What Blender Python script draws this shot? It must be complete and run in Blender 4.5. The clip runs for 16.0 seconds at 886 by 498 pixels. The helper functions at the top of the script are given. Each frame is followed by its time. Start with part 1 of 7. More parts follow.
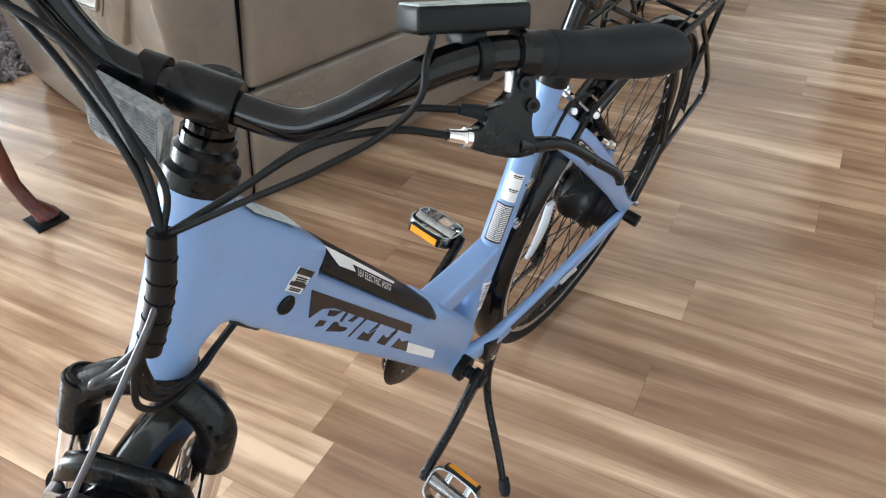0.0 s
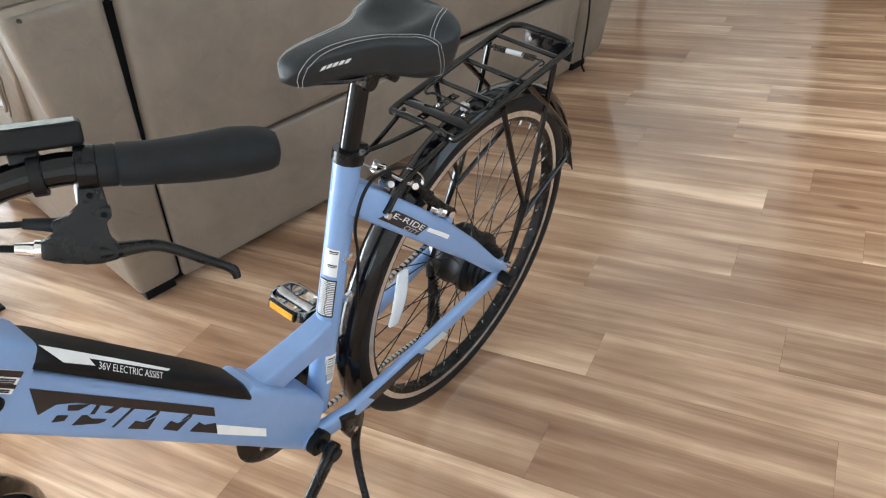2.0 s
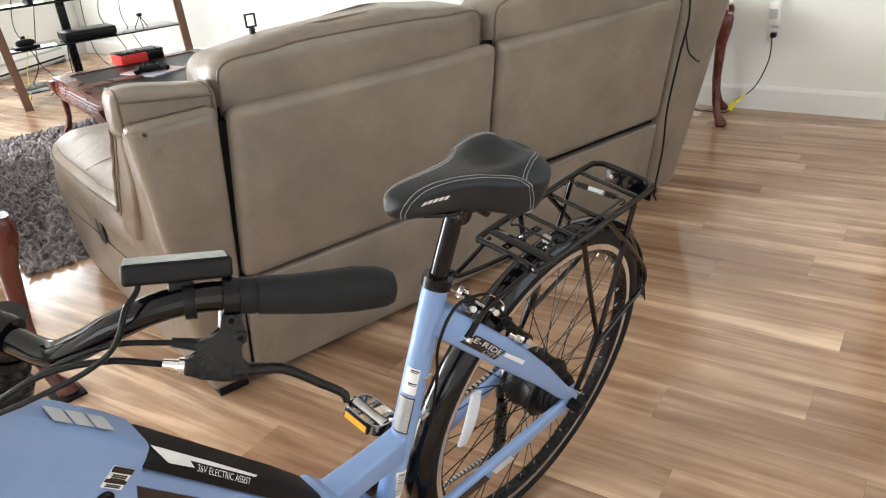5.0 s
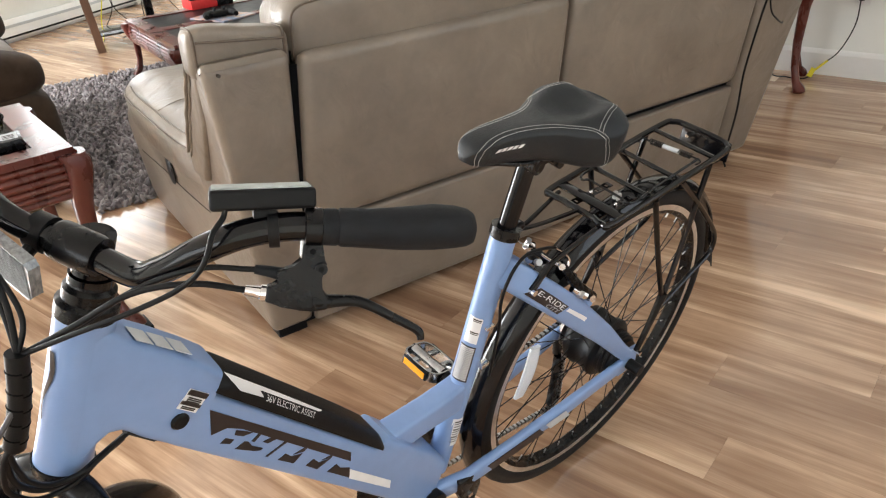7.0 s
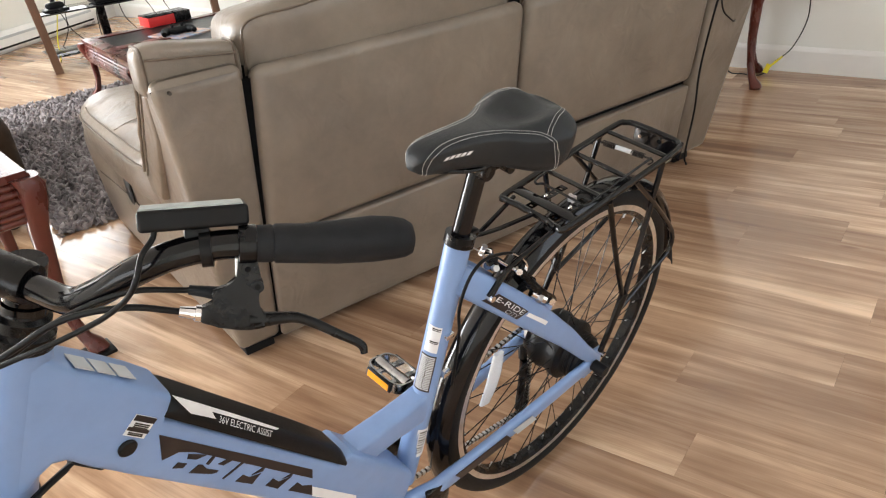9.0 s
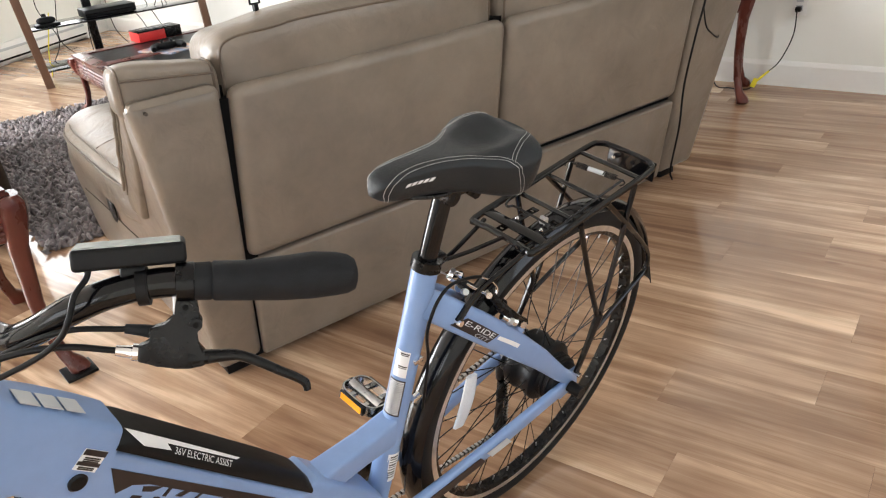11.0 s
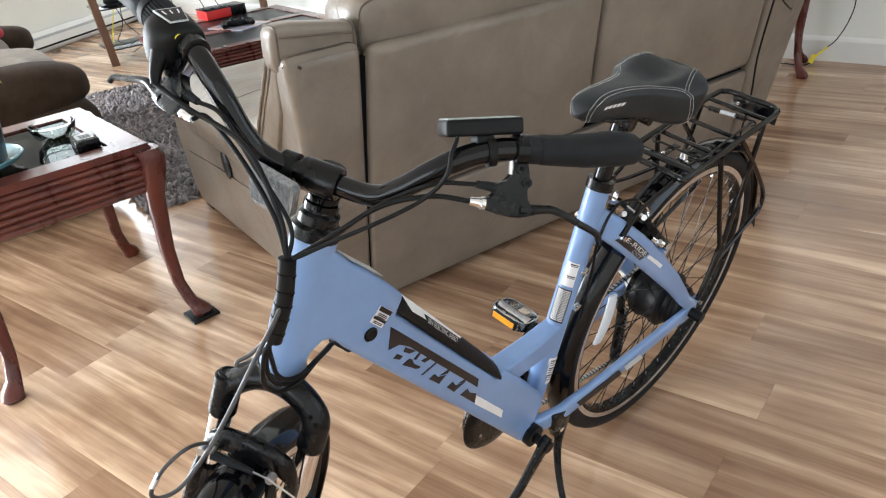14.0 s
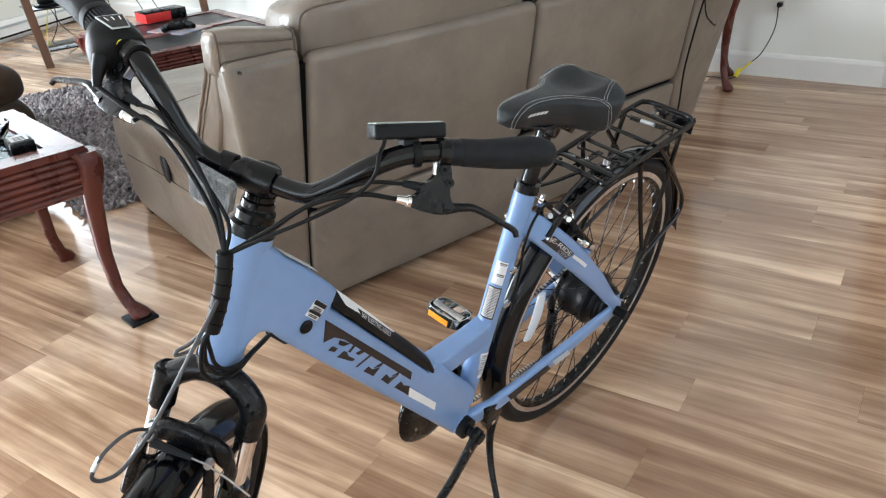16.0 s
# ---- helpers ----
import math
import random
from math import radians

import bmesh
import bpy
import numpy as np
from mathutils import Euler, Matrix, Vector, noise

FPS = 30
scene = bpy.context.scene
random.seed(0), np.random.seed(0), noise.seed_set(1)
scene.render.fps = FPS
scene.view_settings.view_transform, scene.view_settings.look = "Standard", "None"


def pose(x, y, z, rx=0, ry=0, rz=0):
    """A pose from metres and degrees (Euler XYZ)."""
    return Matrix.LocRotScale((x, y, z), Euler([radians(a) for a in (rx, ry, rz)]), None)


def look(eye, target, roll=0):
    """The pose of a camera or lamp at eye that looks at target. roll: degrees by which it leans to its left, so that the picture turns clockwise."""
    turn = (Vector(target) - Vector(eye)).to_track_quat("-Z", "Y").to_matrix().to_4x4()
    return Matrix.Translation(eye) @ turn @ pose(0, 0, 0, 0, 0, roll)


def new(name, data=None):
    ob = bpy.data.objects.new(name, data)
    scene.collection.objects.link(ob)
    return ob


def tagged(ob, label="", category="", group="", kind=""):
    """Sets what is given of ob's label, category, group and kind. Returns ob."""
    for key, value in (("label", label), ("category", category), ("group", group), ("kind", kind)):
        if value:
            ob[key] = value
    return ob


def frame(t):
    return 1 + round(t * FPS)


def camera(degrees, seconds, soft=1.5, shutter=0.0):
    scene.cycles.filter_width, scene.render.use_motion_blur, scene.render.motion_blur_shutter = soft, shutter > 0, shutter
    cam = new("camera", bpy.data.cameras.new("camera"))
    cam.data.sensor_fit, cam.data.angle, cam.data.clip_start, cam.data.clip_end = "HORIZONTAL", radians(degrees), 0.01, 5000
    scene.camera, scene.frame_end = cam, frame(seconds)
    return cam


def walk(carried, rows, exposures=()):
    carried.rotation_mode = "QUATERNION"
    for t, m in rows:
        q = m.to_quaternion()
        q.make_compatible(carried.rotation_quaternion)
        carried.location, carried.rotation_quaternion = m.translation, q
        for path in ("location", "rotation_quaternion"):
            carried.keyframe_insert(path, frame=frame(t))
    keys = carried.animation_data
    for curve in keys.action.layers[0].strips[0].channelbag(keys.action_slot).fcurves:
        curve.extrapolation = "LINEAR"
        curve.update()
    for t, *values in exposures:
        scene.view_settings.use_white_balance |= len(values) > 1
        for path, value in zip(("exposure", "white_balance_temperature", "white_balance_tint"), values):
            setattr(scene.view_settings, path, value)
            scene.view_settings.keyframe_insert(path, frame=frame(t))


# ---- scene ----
cam = camera(61.5, 16.0, soft=1.15)
PATH = [
    (0, (0.157, 0.147, 1.185), (0.061, 1.706, -0.063), -2.3),
    (0.5, (0.315, 0.155, 1.186), (0.175, 1.731, -0.037), -3.1),
    (1, (0.418, 0.178, 1.174), (0.26, 1.763, -0.036), -4.4),
    (1.5, (0.43, 0.17, 1.186), (0.257, 1.779, 0.01), -6.4),
    (2, (0.46, 0.159, 1.196), (0.287, 1.803, 0.071), -7.5),
    (2.5, (0.467, 0.149, 1.207), (0.306, 1.829, 0.134), -7.6),
    (3, (0.467, 0.152, 1.219), (0.29, 1.864, 0.199), -7.1),
    (3.5, (0.459, 0.149, 1.221), (0.261, 1.883, 0.246), -6.2),
    (4, (0.453, 0.139, 1.239), (0.23, 1.899, 0.317), -5.2),
    (4.5, (0.442, 0.137, 1.243), (0.184, 1.917, 0.369), -5.4),
    (5, (0.434, 0.126, 1.248), (0.116, 1.903, 0.387), -5.6),
    (5.2, (0.42, 0.129, 1.243), (0.062, 1.893, 0.371), -5.1),
    (7.3, (0.412, 0.119, 1.233), (-0.045, 1.82, 0.284), -4.9),
    (7.5, (0.426, 0.12, 1.232), (-0.009, 1.828, 0.286), -5.1),
    (8, (0.434, 0.121, 1.236), (0.039, 1.843, 0.301), -5.3),
    (8.5, (0.427, 0.124, 1.236), (0.028, 1.848, 0.304), -5.6),
    (9, (0.438, 0.131, 1.231), (0.048, 1.856, 0.297), -6.3),
    (9.2, (0.451, 0.136, 1.23), (0.07, 1.866, 0.302), -6.7),
    (11.3, (0.479, 0.151, 1.244), (0.095, 1.891, 0.335), -6.2),
    (11.5, (0.474, 0.147, 1.245), (0.068, 1.881, 0.334), -6.0),
    (12, (0.47, 0.135, 1.247), (-0.008, 1.846, 0.33), -5.8),
    (12.5, (0.452, 0.123, 1.242), (-0.148, 1.795, 0.322), -6.3),
    (13, (0.421, 0.073, 1.254), (-0.243, 1.722, 0.337), -6.8),
    (13.5, (0.321, -0.026, 1.251), (-0.282, 1.657, 0.354), -7.0),
    (14, (0.268, -0.086, 1.245), (-0.165, 1.63, 0.314), -6.6),
    (14.5, (0.288, -0.098, 1.242), (-0.015, 1.621, 0.265), -5.6),
    (15, (0.309, -0.112, 1.242), (0.062, 1.609, 0.254), -5.1),
    (15.5, (0.301, -0.142, 1.248), (0.039, 1.591, 0.283), -4.5),
    (16, (0.297, -0.14, 1.259), (0.009, 1.609, 0.333), -4.4),
]
LIGHT = [(0, 0.67, 5900, 6), (1, 0.78, 5900, 6), (2, 0.81, 5950, 6), (3, 0.81, 6020, 6), (4, 0.81, 6250, 8), (5, 0.78, 6520, 10), (7.5, 0.71, 6640, 11), (8.5, 0.73, 6680, 12),
         (11.5, 0.74, 6600, 12), (12.5, 0.67, 6480, 11), (13.5, 0.59, 6230, 9), (14.5, 0.60, 6130, 8), (15.5, 0.63, 6020, 7), (16, 0.61, 5940, 7)]
walk(cam, [(t, look(eye, target, roll)) for t, eye, target, roll in PATH], LIGHT)

# ---- world and light ----
world = bpy.data.worlds.new("sky")
scene.world = world
world.use_nodes = True
wn = world.node_tree.nodes
sky = wn.new("ShaderNodeTexSky")
sky.sky_type = "NISHITA"
sky.sun_disc = False
sky.sun_elevation, sky.sun_rotation = radians(48), radians(150)
world.node_tree.links.new(sky.outputs["Color"], wn["Background"].inputs["Color"])
wn["Background"].inputs["Strength"].default_value = 0.12

sun = new("sun", bpy.data.lights.new("sun", "SUN"))
sun.data.energy, sun.data.angle, sun.data.color = 1.2, radians(10), (1.0, 0.95, 0.88)
sun.matrix_world = look((6, -8, 9), (0, 0, 0))


def area_lamp(name, eye, target, sx, sy, watts, colour):
    lamp = new(name, bpy.data.lights.new(name, "AREA"))
    lamp.data.shape, lamp.data.size, lamp.data.size_y = "RECTANGLE", sx, sy
    lamp.data.energy, lamp.data.color = watts, colour
    lamp.matrix_world = look(eye, target)
    return lamp


# ---- materials ----
def material(name, base, rough=0.5, metal=0.0, coat=0.0, sheen=0.0, var=0.0, var_scale=8.0, bump=0.0, bump_scale=200.0,
             stretch=(1, 1, 1), second=None, rough_var=0.0, specular=0.5, island=0.0, folds=0.0, folds_scale=10.0):
    m = bpy.data.materials.new(name)
    m.use_nodes = True
    nt = m.node_tree
    b = nt.nodes["Principled BSDF"]
    b.inputs["Roughness"].default_value = rough
    b.inputs["Metallic"].default_value = metal
    b.inputs["Coat Weight"].default_value = coat
    b.inputs["Coat Roughness"].default_value = 0.12
    b.inputs["Sheen Weight"].default_value = sheen
    b.inputs["Specular IOR Level"].default_value = specular
    b.inputs["Base Color"].default_value = (*base, 1)
    tc = nt.nodes.new("ShaderNodeTexCoord")
    mp = nt.nodes.new("ShaderNodeMapping")
    mp.inputs["Scale"].default_value = stretch
    nt.links.new(tc.outputs["Object"], mp.inputs["Vector"])
    if var > 0 or second:
        n = nt.nodes.new("ShaderNodeTexNoise")
        n.inputs["Scale"].default_value = var_scale
        n.inputs["Detail"].default_value = 8
        n.inputs["Roughness"].default_value = 0.62
        nt.links.new(mp.outputs["Vector"], n.inputs["Vector"])
        r = nt.nodes.new("ShaderNodeValToRGB")
        lo, hi = (base, second) if second else ([c * (1 - var) for c in base], [min(1, c * (1 + var)) for c in base])
        r.color_ramp.elements[0].position, r.color_ramp.elements[1].position = 0.32, 0.68
        r.color_ramp.elements[0].color, r.color_ramp.elements[1].color = (*lo, 1), (*hi, 1)
        nt.links.new(n.outputs["Fac"], r.inputs["Fac"])
        out = r.outputs["Color"]
        if island:
            g = nt.nodes.new("ShaderNodeNewGeometry")
            mr = nt.nodes.new("ShaderNodeMapRange")
            mr.inputs["To Min"].default_value, mr.inputs["To Max"].default_value = 1 - island, 1 + island
            nt.links.new(g.outputs["Random Per Island"], mr.inputs["Value"])
            mx = nt.nodes.new("ShaderNodeVectorMath")
            mx.operation = "SCALE"
            nt.links.new(out, mx.inputs[0])
            nt.links.new(mr.outputs["Result"], mx.inputs["Scale"])
            out = mx.outputs["Vector"]
        nt.links.new(out, b.inputs["Base Color"])
        if rough_var:
            q = nt.nodes.new("ShaderNodeMapRange")
            q.inputs["To Min"].default_value, q.inputs["To Max"].default_value = max(0.02, rough - rough_var), min(1, rough + rough_var)
            nt.links.new(n.outputs["Fac"], q.inputs["Value"])
            nt.links.new(q.outputs["Result"], b.inputs["Roughness"])
    if bump > 0:
        n2 = nt.nodes.new("ShaderNodeTexNoise")
        n2.inputs["Scale"].default_value = bump_scale
        n2.inputs["Detail"].default_value = 5
        nt.links.new(mp.outputs["Vector"], n2.inputs["Vector"])
        bp = nt.nodes.new("ShaderNodeBump")
        bp.inputs["Strength"].default_value = bump
        bp.inputs["Distance"].default_value = 0.002
        nt.links.new(n2.outputs["Fac"], bp.inputs["Height"])
        nt.links.new(bp.outputs["Normal"], b.inputs["Normal"])
        if folds:
            n3 = nt.nodes.new("ShaderNodeTexNoise")
            n3.inputs["Scale"].default_value, n3.inputs["Detail"].default_value = folds_scale, 3
            n3.inputs["Distortion"].default_value = 0.8
            nt.links.new(mp.outputs["Vector"], n3.inputs["Vector"])
            bq = nt.nodes.new("ShaderNodeBump")
            bq.inputs["Strength"].default_value, bq.inputs["Distance"].default_value = folds, 0.02
            nt.links.new(n3.outputs["Fac"], bq.inputs["Height"])
            nt.links.new(bq.outputs["Normal"], bp.inputs["Normal"])
    return m


def glass_material(name, tint, rough=0.02, ior=1.5):
    m = bpy.data.materials.new(name)
    m.use_nodes = True
    nt = m.node_tree
    nt.nodes.remove(nt.nodes["Principled BSDF"])
    out = nt.nodes["Material Output"]
    tr, gl, mix, fr = (nt.nodes.new(k) for k in ("ShaderNodeBsdfTransparent", "ShaderNodeBsdfGlossy", "ShaderNodeMixShader", "ShaderNodeFresnel"))
    tr.inputs["Color"].default_value = (*tint, 1)
    gl.inputs["Roughness"].default_value = rough
    fr.inputs["IOR"].default_value = ior
    nt.links.new(fr.outputs["Fac"], mix.inputs["Fac"])
    nt.links.new(tr.outputs["BSDF"], mix.inputs[1])
    nt.links.new(gl.outputs["BSDF"], mix.inputs[2])
    nt.links.new(mix.outputs["Shader"], out.inputs["Surface"])
    return m


def plank_material(name, joined=False):
    """Laminate boards: streaky grain along x, each board with a tone and a cut of its own."""
    m = bpy.data.materials.new(name)
    m.use_nodes = True
    nt = m.node_tree
    b = nt.nodes["Principled BSDF"]
    tc = nt.nodes.new("ShaderNodeTexCoord")
    chance = nt.nodes.new("ShaderNodeNewGeometry").outputs["Random Per Island"] if joined else nt.nodes.new("ShaderNodeObjectInfo").outputs["Random"]
    shift = nt.nodes.new("ShaderNodeVectorMath")
    shift.operation = "SCALE"
    comb = nt.nodes.new("ShaderNodeCombineXYZ")
    for k in range(3):
        nt.links.new(chance, comb.inputs[k])
    nt.links.new(comb.outputs["Vector"], shift.inputs[0])
    shift.inputs["Scale"].default_value = 37.0
    add = nt.nodes.new("ShaderNodeVectorMath")
    nt.links.new(tc.outputs["Object"], add.inputs[0])
    nt.links.new(shift.outputs["Vector"], add.inputs[1])

    def streak(scale, sx, sy, detail, distortion=0.0, rough=0.6):
        mp = nt.nodes.new("ShaderNodeMapping")
        mp.inputs["Scale"].default_value = (sx, sy, 1)
        nt.links.new(add.outputs["Vector"], mp.inputs["Vector"])
        n = nt.nodes.new("ShaderNodeTexNoise")
        n.inputs["Scale"].default_value, n.inputs["Detail"].default_value = scale, detail
        n.inputs["Distortion"].default_value, n.inputs["Roughness"].default_value = distortion, rough
        nt.links.new(mp.outputs["Vector"], n.inputs["Vector"])
        return n.outputs["Fac"]

    broad = streak(1.0, 0.9, 14.0, 3, 0.9, 0.5)
    mid = streak(1.0, 1.6, 30.0, 3, 0.6, 0.5)
    fine = streak(1.0, 7.0, 260.0, 4)
    blotch = streak(1.0, 5.0, 9.0, 3)

    def blend(a, c, f):
        x = nt.nodes.new("ShaderNodeMix")
        x.inputs["Factor"].default_value = f
        nt.links.new(a, x.inputs["A"])
        nt.links.new(c, x.inputs["B"])
        return x.outputs["Result"]

    f = blend(blend(blend(broad, mid, 0.33), fine, 0.12), blotch, 0.15)
    # a few small dark knots
    kmap = nt.nodes.new("ShaderNodeMapping")
    kmap.inputs["Scale"].default_value = (2.0, 6.5, 1)
    nt.links.new(add.outputs["Vector"], kmap.inputs["Vector"])
    cells = nt.nodes.new("ShaderNodeTexVoronoi")
    cells.inputs["Scale"].default_value = 1.0
    nt.links.new(kmap.outputs["Vector"], cells.inputs["Vector"])
    knot = nt.nodes.new("ShaderNodeMapRange")
    knot.inputs["From Min"].default_value, knot.inputs["From Max"].default_value = 0.02, 0.085
    knot.inputs["To Min"].default_value, knot.inputs["To Max"].default_value = 0.16, 0.0
    nt.links.new(cells.outputs["Distance"], knot.inputs["Value"])
    less = nt.nodes.new("ShaderNodeMath")
    less.operation = "SUBTRACT"
    nt.links.new(f, less.inputs[0])
    nt.links.new(knot.outputs["Result"], less.inputs[1])
    f = less.outputs["Value"]
    tone = nt.nodes.new("ShaderNodeMapRange")
    tone.inputs["To Min"].default_value, tone.inputs["To Max"].default_value = -0.065, 0.07
    nt.links.new(chance, tone.inputs["Value"])
    s = nt.nodes.new("ShaderNodeMath")
    nt.links.new(f, s.inputs[0])
    nt.links.new(tone.outputs["Result"], s.inputs[1])
    r = nt.nodes.new("ShaderNodeValToRGB")
    cr = r.color_ramp
    cr.elements[0].position, cr.elements[0].color = 0.34, (0.235, 0.132, 0.080, 1)
    cr.elements[1].position, cr.elements[1].color = 0.665, (0.82, 0.605, 0.415, 1)
    for pos, col in ((0.445, (0.340, 0.203, 0.122, 1)), (0.51, (0.43, 0.274, 0.173, 1)), (0.58, (0.575, 0.39, 0.254, 1))):
        e = cr.elements.new(pos)
        e.color = col
    nt.links.new(s.outputs["Value"], r.inputs["Fac"])
    nt.links.new(r.outputs["Color"], b.inputs["Base Color"])
    b.inputs["Specular IOR Level"].default_value = 0.7
    rr = nt.nodes.new("ShaderNodeMapRange")
    rr.inputs["To Min"].default_value, rr.inputs["To Max"].default_value = 0.11, 0.20
    nt.links.new(mid, rr.inputs["Value"])
    nt.links.new(rr.outputs["Result"], b.inputs["Roughness"])
    bp = nt.nodes.new("ShaderNodeBump")
    bp.inputs["Strength"].default_value, bp.inputs["Distance"].default_value = 0.12, 0.001
    nt.links.new(fine, bp.inputs["Height"])
    nt.links.new(bp.outputs["Normal"], b.inputs["Normal"])
    return m


BLUE = material("powder_blue_paint", (0.205, 0.325, 0.575), 0.34, coat=0.35, var=0.03, var_scale=40, bump=0.02, bump_scale=600)
BLACK = material("gloss_black_paint", (0.003, 0.003, 0.004), 0.11, var=0.15, var_scale=30, rough_var=0.04, specular=0.36)
SATIN = material("satin_black_metal", (0.0036, 0.0037, 0.0045), 0.27, var=0.15, var_scale=40, rough_var=0.08, specular=0.3, bump=0.05, bump_scale=900)
PLASTIC = material("black_plastic", (0.0042, 0.0045, 0.0054), 0.42, specular=0.22, var=0.15, var_scale=60, bump=0.12, bump_scale=1500)
RUBBER = material("black_rubber", (0.0105, 0.012, 0.0145), 0.6, specular=0.22, var=0.2, var_scale=60, bump=0.25, bump_scale=1200)
TYRE = material("tyre_rubber", (0.008, 0.008, 0.0085), 0.66, specular=0.28, var=0.25, var_scale=25, bump=0.25, bump_scale=500)
CHROME = material("chrome", (0.82, 0.82, 0.83), 0.1, metal=1.0, var=0.05, var_scale=20)
CAGE = material("polished_cage_metal", (0.42, 0.43, 0.44), 0.22, metal=1.0, var=0.2, var_scale=70, rough_var=0.08)
STEEL = material("zinc_plated_steel", (0.55, 0.55, 0.56), 0.3, metal=1.0, var=0.12, var_scale=80, rough_var=0.1)
CHAIN = material("oiled_chain_steel", (0.07, 0.067, 0.063), 0.3, metal=1.0, var=0.2, var_scale=80, island=0.9)
RIM = material("brushed_alloy", (0.80, 0.79, 0.78), 0.38, metal=1.0, var=0.12, var_scale=60, rough_var=0.08)
SPOKE = material("black_spoke", (0.03, 0.03, 0.03), 0.2, metal=0.6, var=0.1, var_scale=20)
AMBER = material("amber_reflector", (0.85, 0.33, 0.01), 0.2, coat=0.5, var=0.12, var_scale=300)
CLEAR = material("clear_reflector", (0.72, 0.78, 0.84), 0.16, coat=0.6, var=0.12, var_scale=260, stretch=(1, 1, 4))
WHITE = material("white_vinyl", (0.8, 0.81, 0.82), 0.35, var=0.04, var_scale=30)
GREYV = material("grey_vinyl", (0.5, 0.53, 0.55), 0.4, var=0.05, var_scale=30)
DARKV = material("dark_brown_vinyl", (0.028, 0.02, 0.019), 0.3, specular=0.3, var=0.08, var_scale=30)
LEATHER = material("taupe_leather", (0.216, 0.180, 0.144), 0.33, var=0.17, var_scale=5, bump=0.30, bump_scale=420, rough_var=0.09, folds=0.35, folds_scale=9)
SEAM = material("dark_seam", (0.05, 0.04, 0.032), 0.7, var=0.1)
# near-black colour for the shade in gaps, slots and small holes
GAP = material("gap_and_hole_shade", (0.006, 0.006, 0.0065), 0.9, specular=0.1, var=0.2, bump=0.2, bump_scale=700)
SADDLE = material("charcoal_vinyl", (0.0125, 0.0165, 0.020), 0.45, specular=0.38, var=0.08, var_scale=25, bump=0.28, bump_scale=1400)
THREAD = material("white_thread", (0.75, 0.75, 0.74), 0.8, var=0.06)
MAHOGANY = material("mahogany", (0.065, 0.012, 0.009), 0.28, specular=0.45, coat=0.25, second=(0.13, 0.028, 0.018), var_scale=9, stretch=(1, 1, 0.25), rough_var=0.06)
WALNUT = material("walnut_veneer", (0.085, 0.045, 0.03), 0.35, second=(0.16, 0.09, 0.058), var_scale=10, stretch=(1, 1, 0.2))
PLUSH = material("dark_brown_plush", (0.030, 0.0185, 0.012), 0.85, sheen=0.06, specular=0.2, second=(0.052, 0.034, 0.023), var_scale=14, bump=0.5, bump_scale=260)
WALL = material("pale_grey_wall_paint", (0.79, 0.80, 0.76), 0.7, var=0.02, var_scale=3, bump=0.06, bump_scale=260)
TRIM = material("white_trim_paint", (0.8, 0.8, 0.78), 0.4, var=0.03, var_scale=6, bump=0.03)
CEIL = material("white_ceiling_paint", (0.78, 0.78, 0.76), 0.9, var=0.02, var_scale=4, bump=0.15, bump_scale=120)
UNDER = material("dark_joint", (0.03, 0.018, 0.012), 0.8, var=0.1)
RUG = material("grey_shag_pile", (0.125, 0.108, 0.113), 0.95, sheen=0.2, second=(0.29, 0.258, 0.263), var_scale=18, island=0.35)
# dark wood of the loveseat feet; also the hall's lack of light, as colour
HALL = material("dark_wood_and_hall_shade", (0.02, 0.012, 0.008), 0.5, var=0.3, var_scale=6, stretch=(1, 1, 0.3))
SMOKE = glass_material("smoked_glass", (0.30, 0.31, 0.30), ior=1.15)
CLEARGLASS = glass_material("clear_glass", (0.95, 0.97, 0.96), ior=1.2)
PANE = glass_material("window_pane", (0.97, 0.98, 0.98))
LENS = material("clear_ribbed_plastic", (0.30, 0.32, 0.335), 0.14, coat=0.5, second=(0.12, 0.13, 0.14), var_scale=240, stretch=(1, 1, 0.3))
PIPING = material("taupe_piping", (0.13, 0.098, 0.072), 0.5, var=0.12, var_scale=40)
JACKET = material("grey_cable_jacket", (0.055, 0.055, 0.06), 0.28, var=0.1, var_scale=60)
# pale grey carries the sheen on the display's worn top
FILM = material("scuffed_screen_sheen", (0.33, 0.37, 0.36), 0.38, var=0.25, var_scale=120, rough_var=0.12)
LACQUER = material("black_lacquer_panel", (0.010, 0.010, 0.011), 0.34, specular=0.22, var=0.2, var_scale=20, rough_var=0.08)
DARKGLASS = material("black_glass", (0.006, 0.006, 0.007), 0.06, specular=0.3, var=0.1)
POT = material("slate_blue_glaze", (0.025, 0.033, 0.05), 0.3, coat=0.3, var=0.15, var_scale=15)
SAUCER = material("teal_glaze", (0.12, 0.3, 0.36), 0.2, coat=0.5, var=0.12, var_scale=14)
SOIL = material("potting_soil", (0.028, 0.018, 0.012), 0.95, var=0.4, var_scale=90, bump=0.8, bump_scale=160)
LEAF = material("light_green_leaf", (0.24, 0.37, 0.045), 0.45, second=(0.36, 0.48, 0.09), var_scale=22, bump=0.15, bump_scale=90)
STALK = material("pale_green_stalk", (0.25, 0.38, 0.12), 0.5, var=0.1)
RED = material("red_card", (0.6, 0.03, 0.03), 0.4, var=0.06, var_scale=20)
YELLOW = material("yellow_plastic_tag", (0.8, 0.7, 0.03), 0.45, var=0.06)
PAPER = material("printed_paper", (0.12, 0.30, 0.55), 0.3, second=(0.75, 0.42, 0.2), var_scale=14)
LINEN = material("off_white_linen", (0.66, 0.62, 0.57), 0.9, var=0.06, var_scale=12, bump=0.35, bump_scale=420)
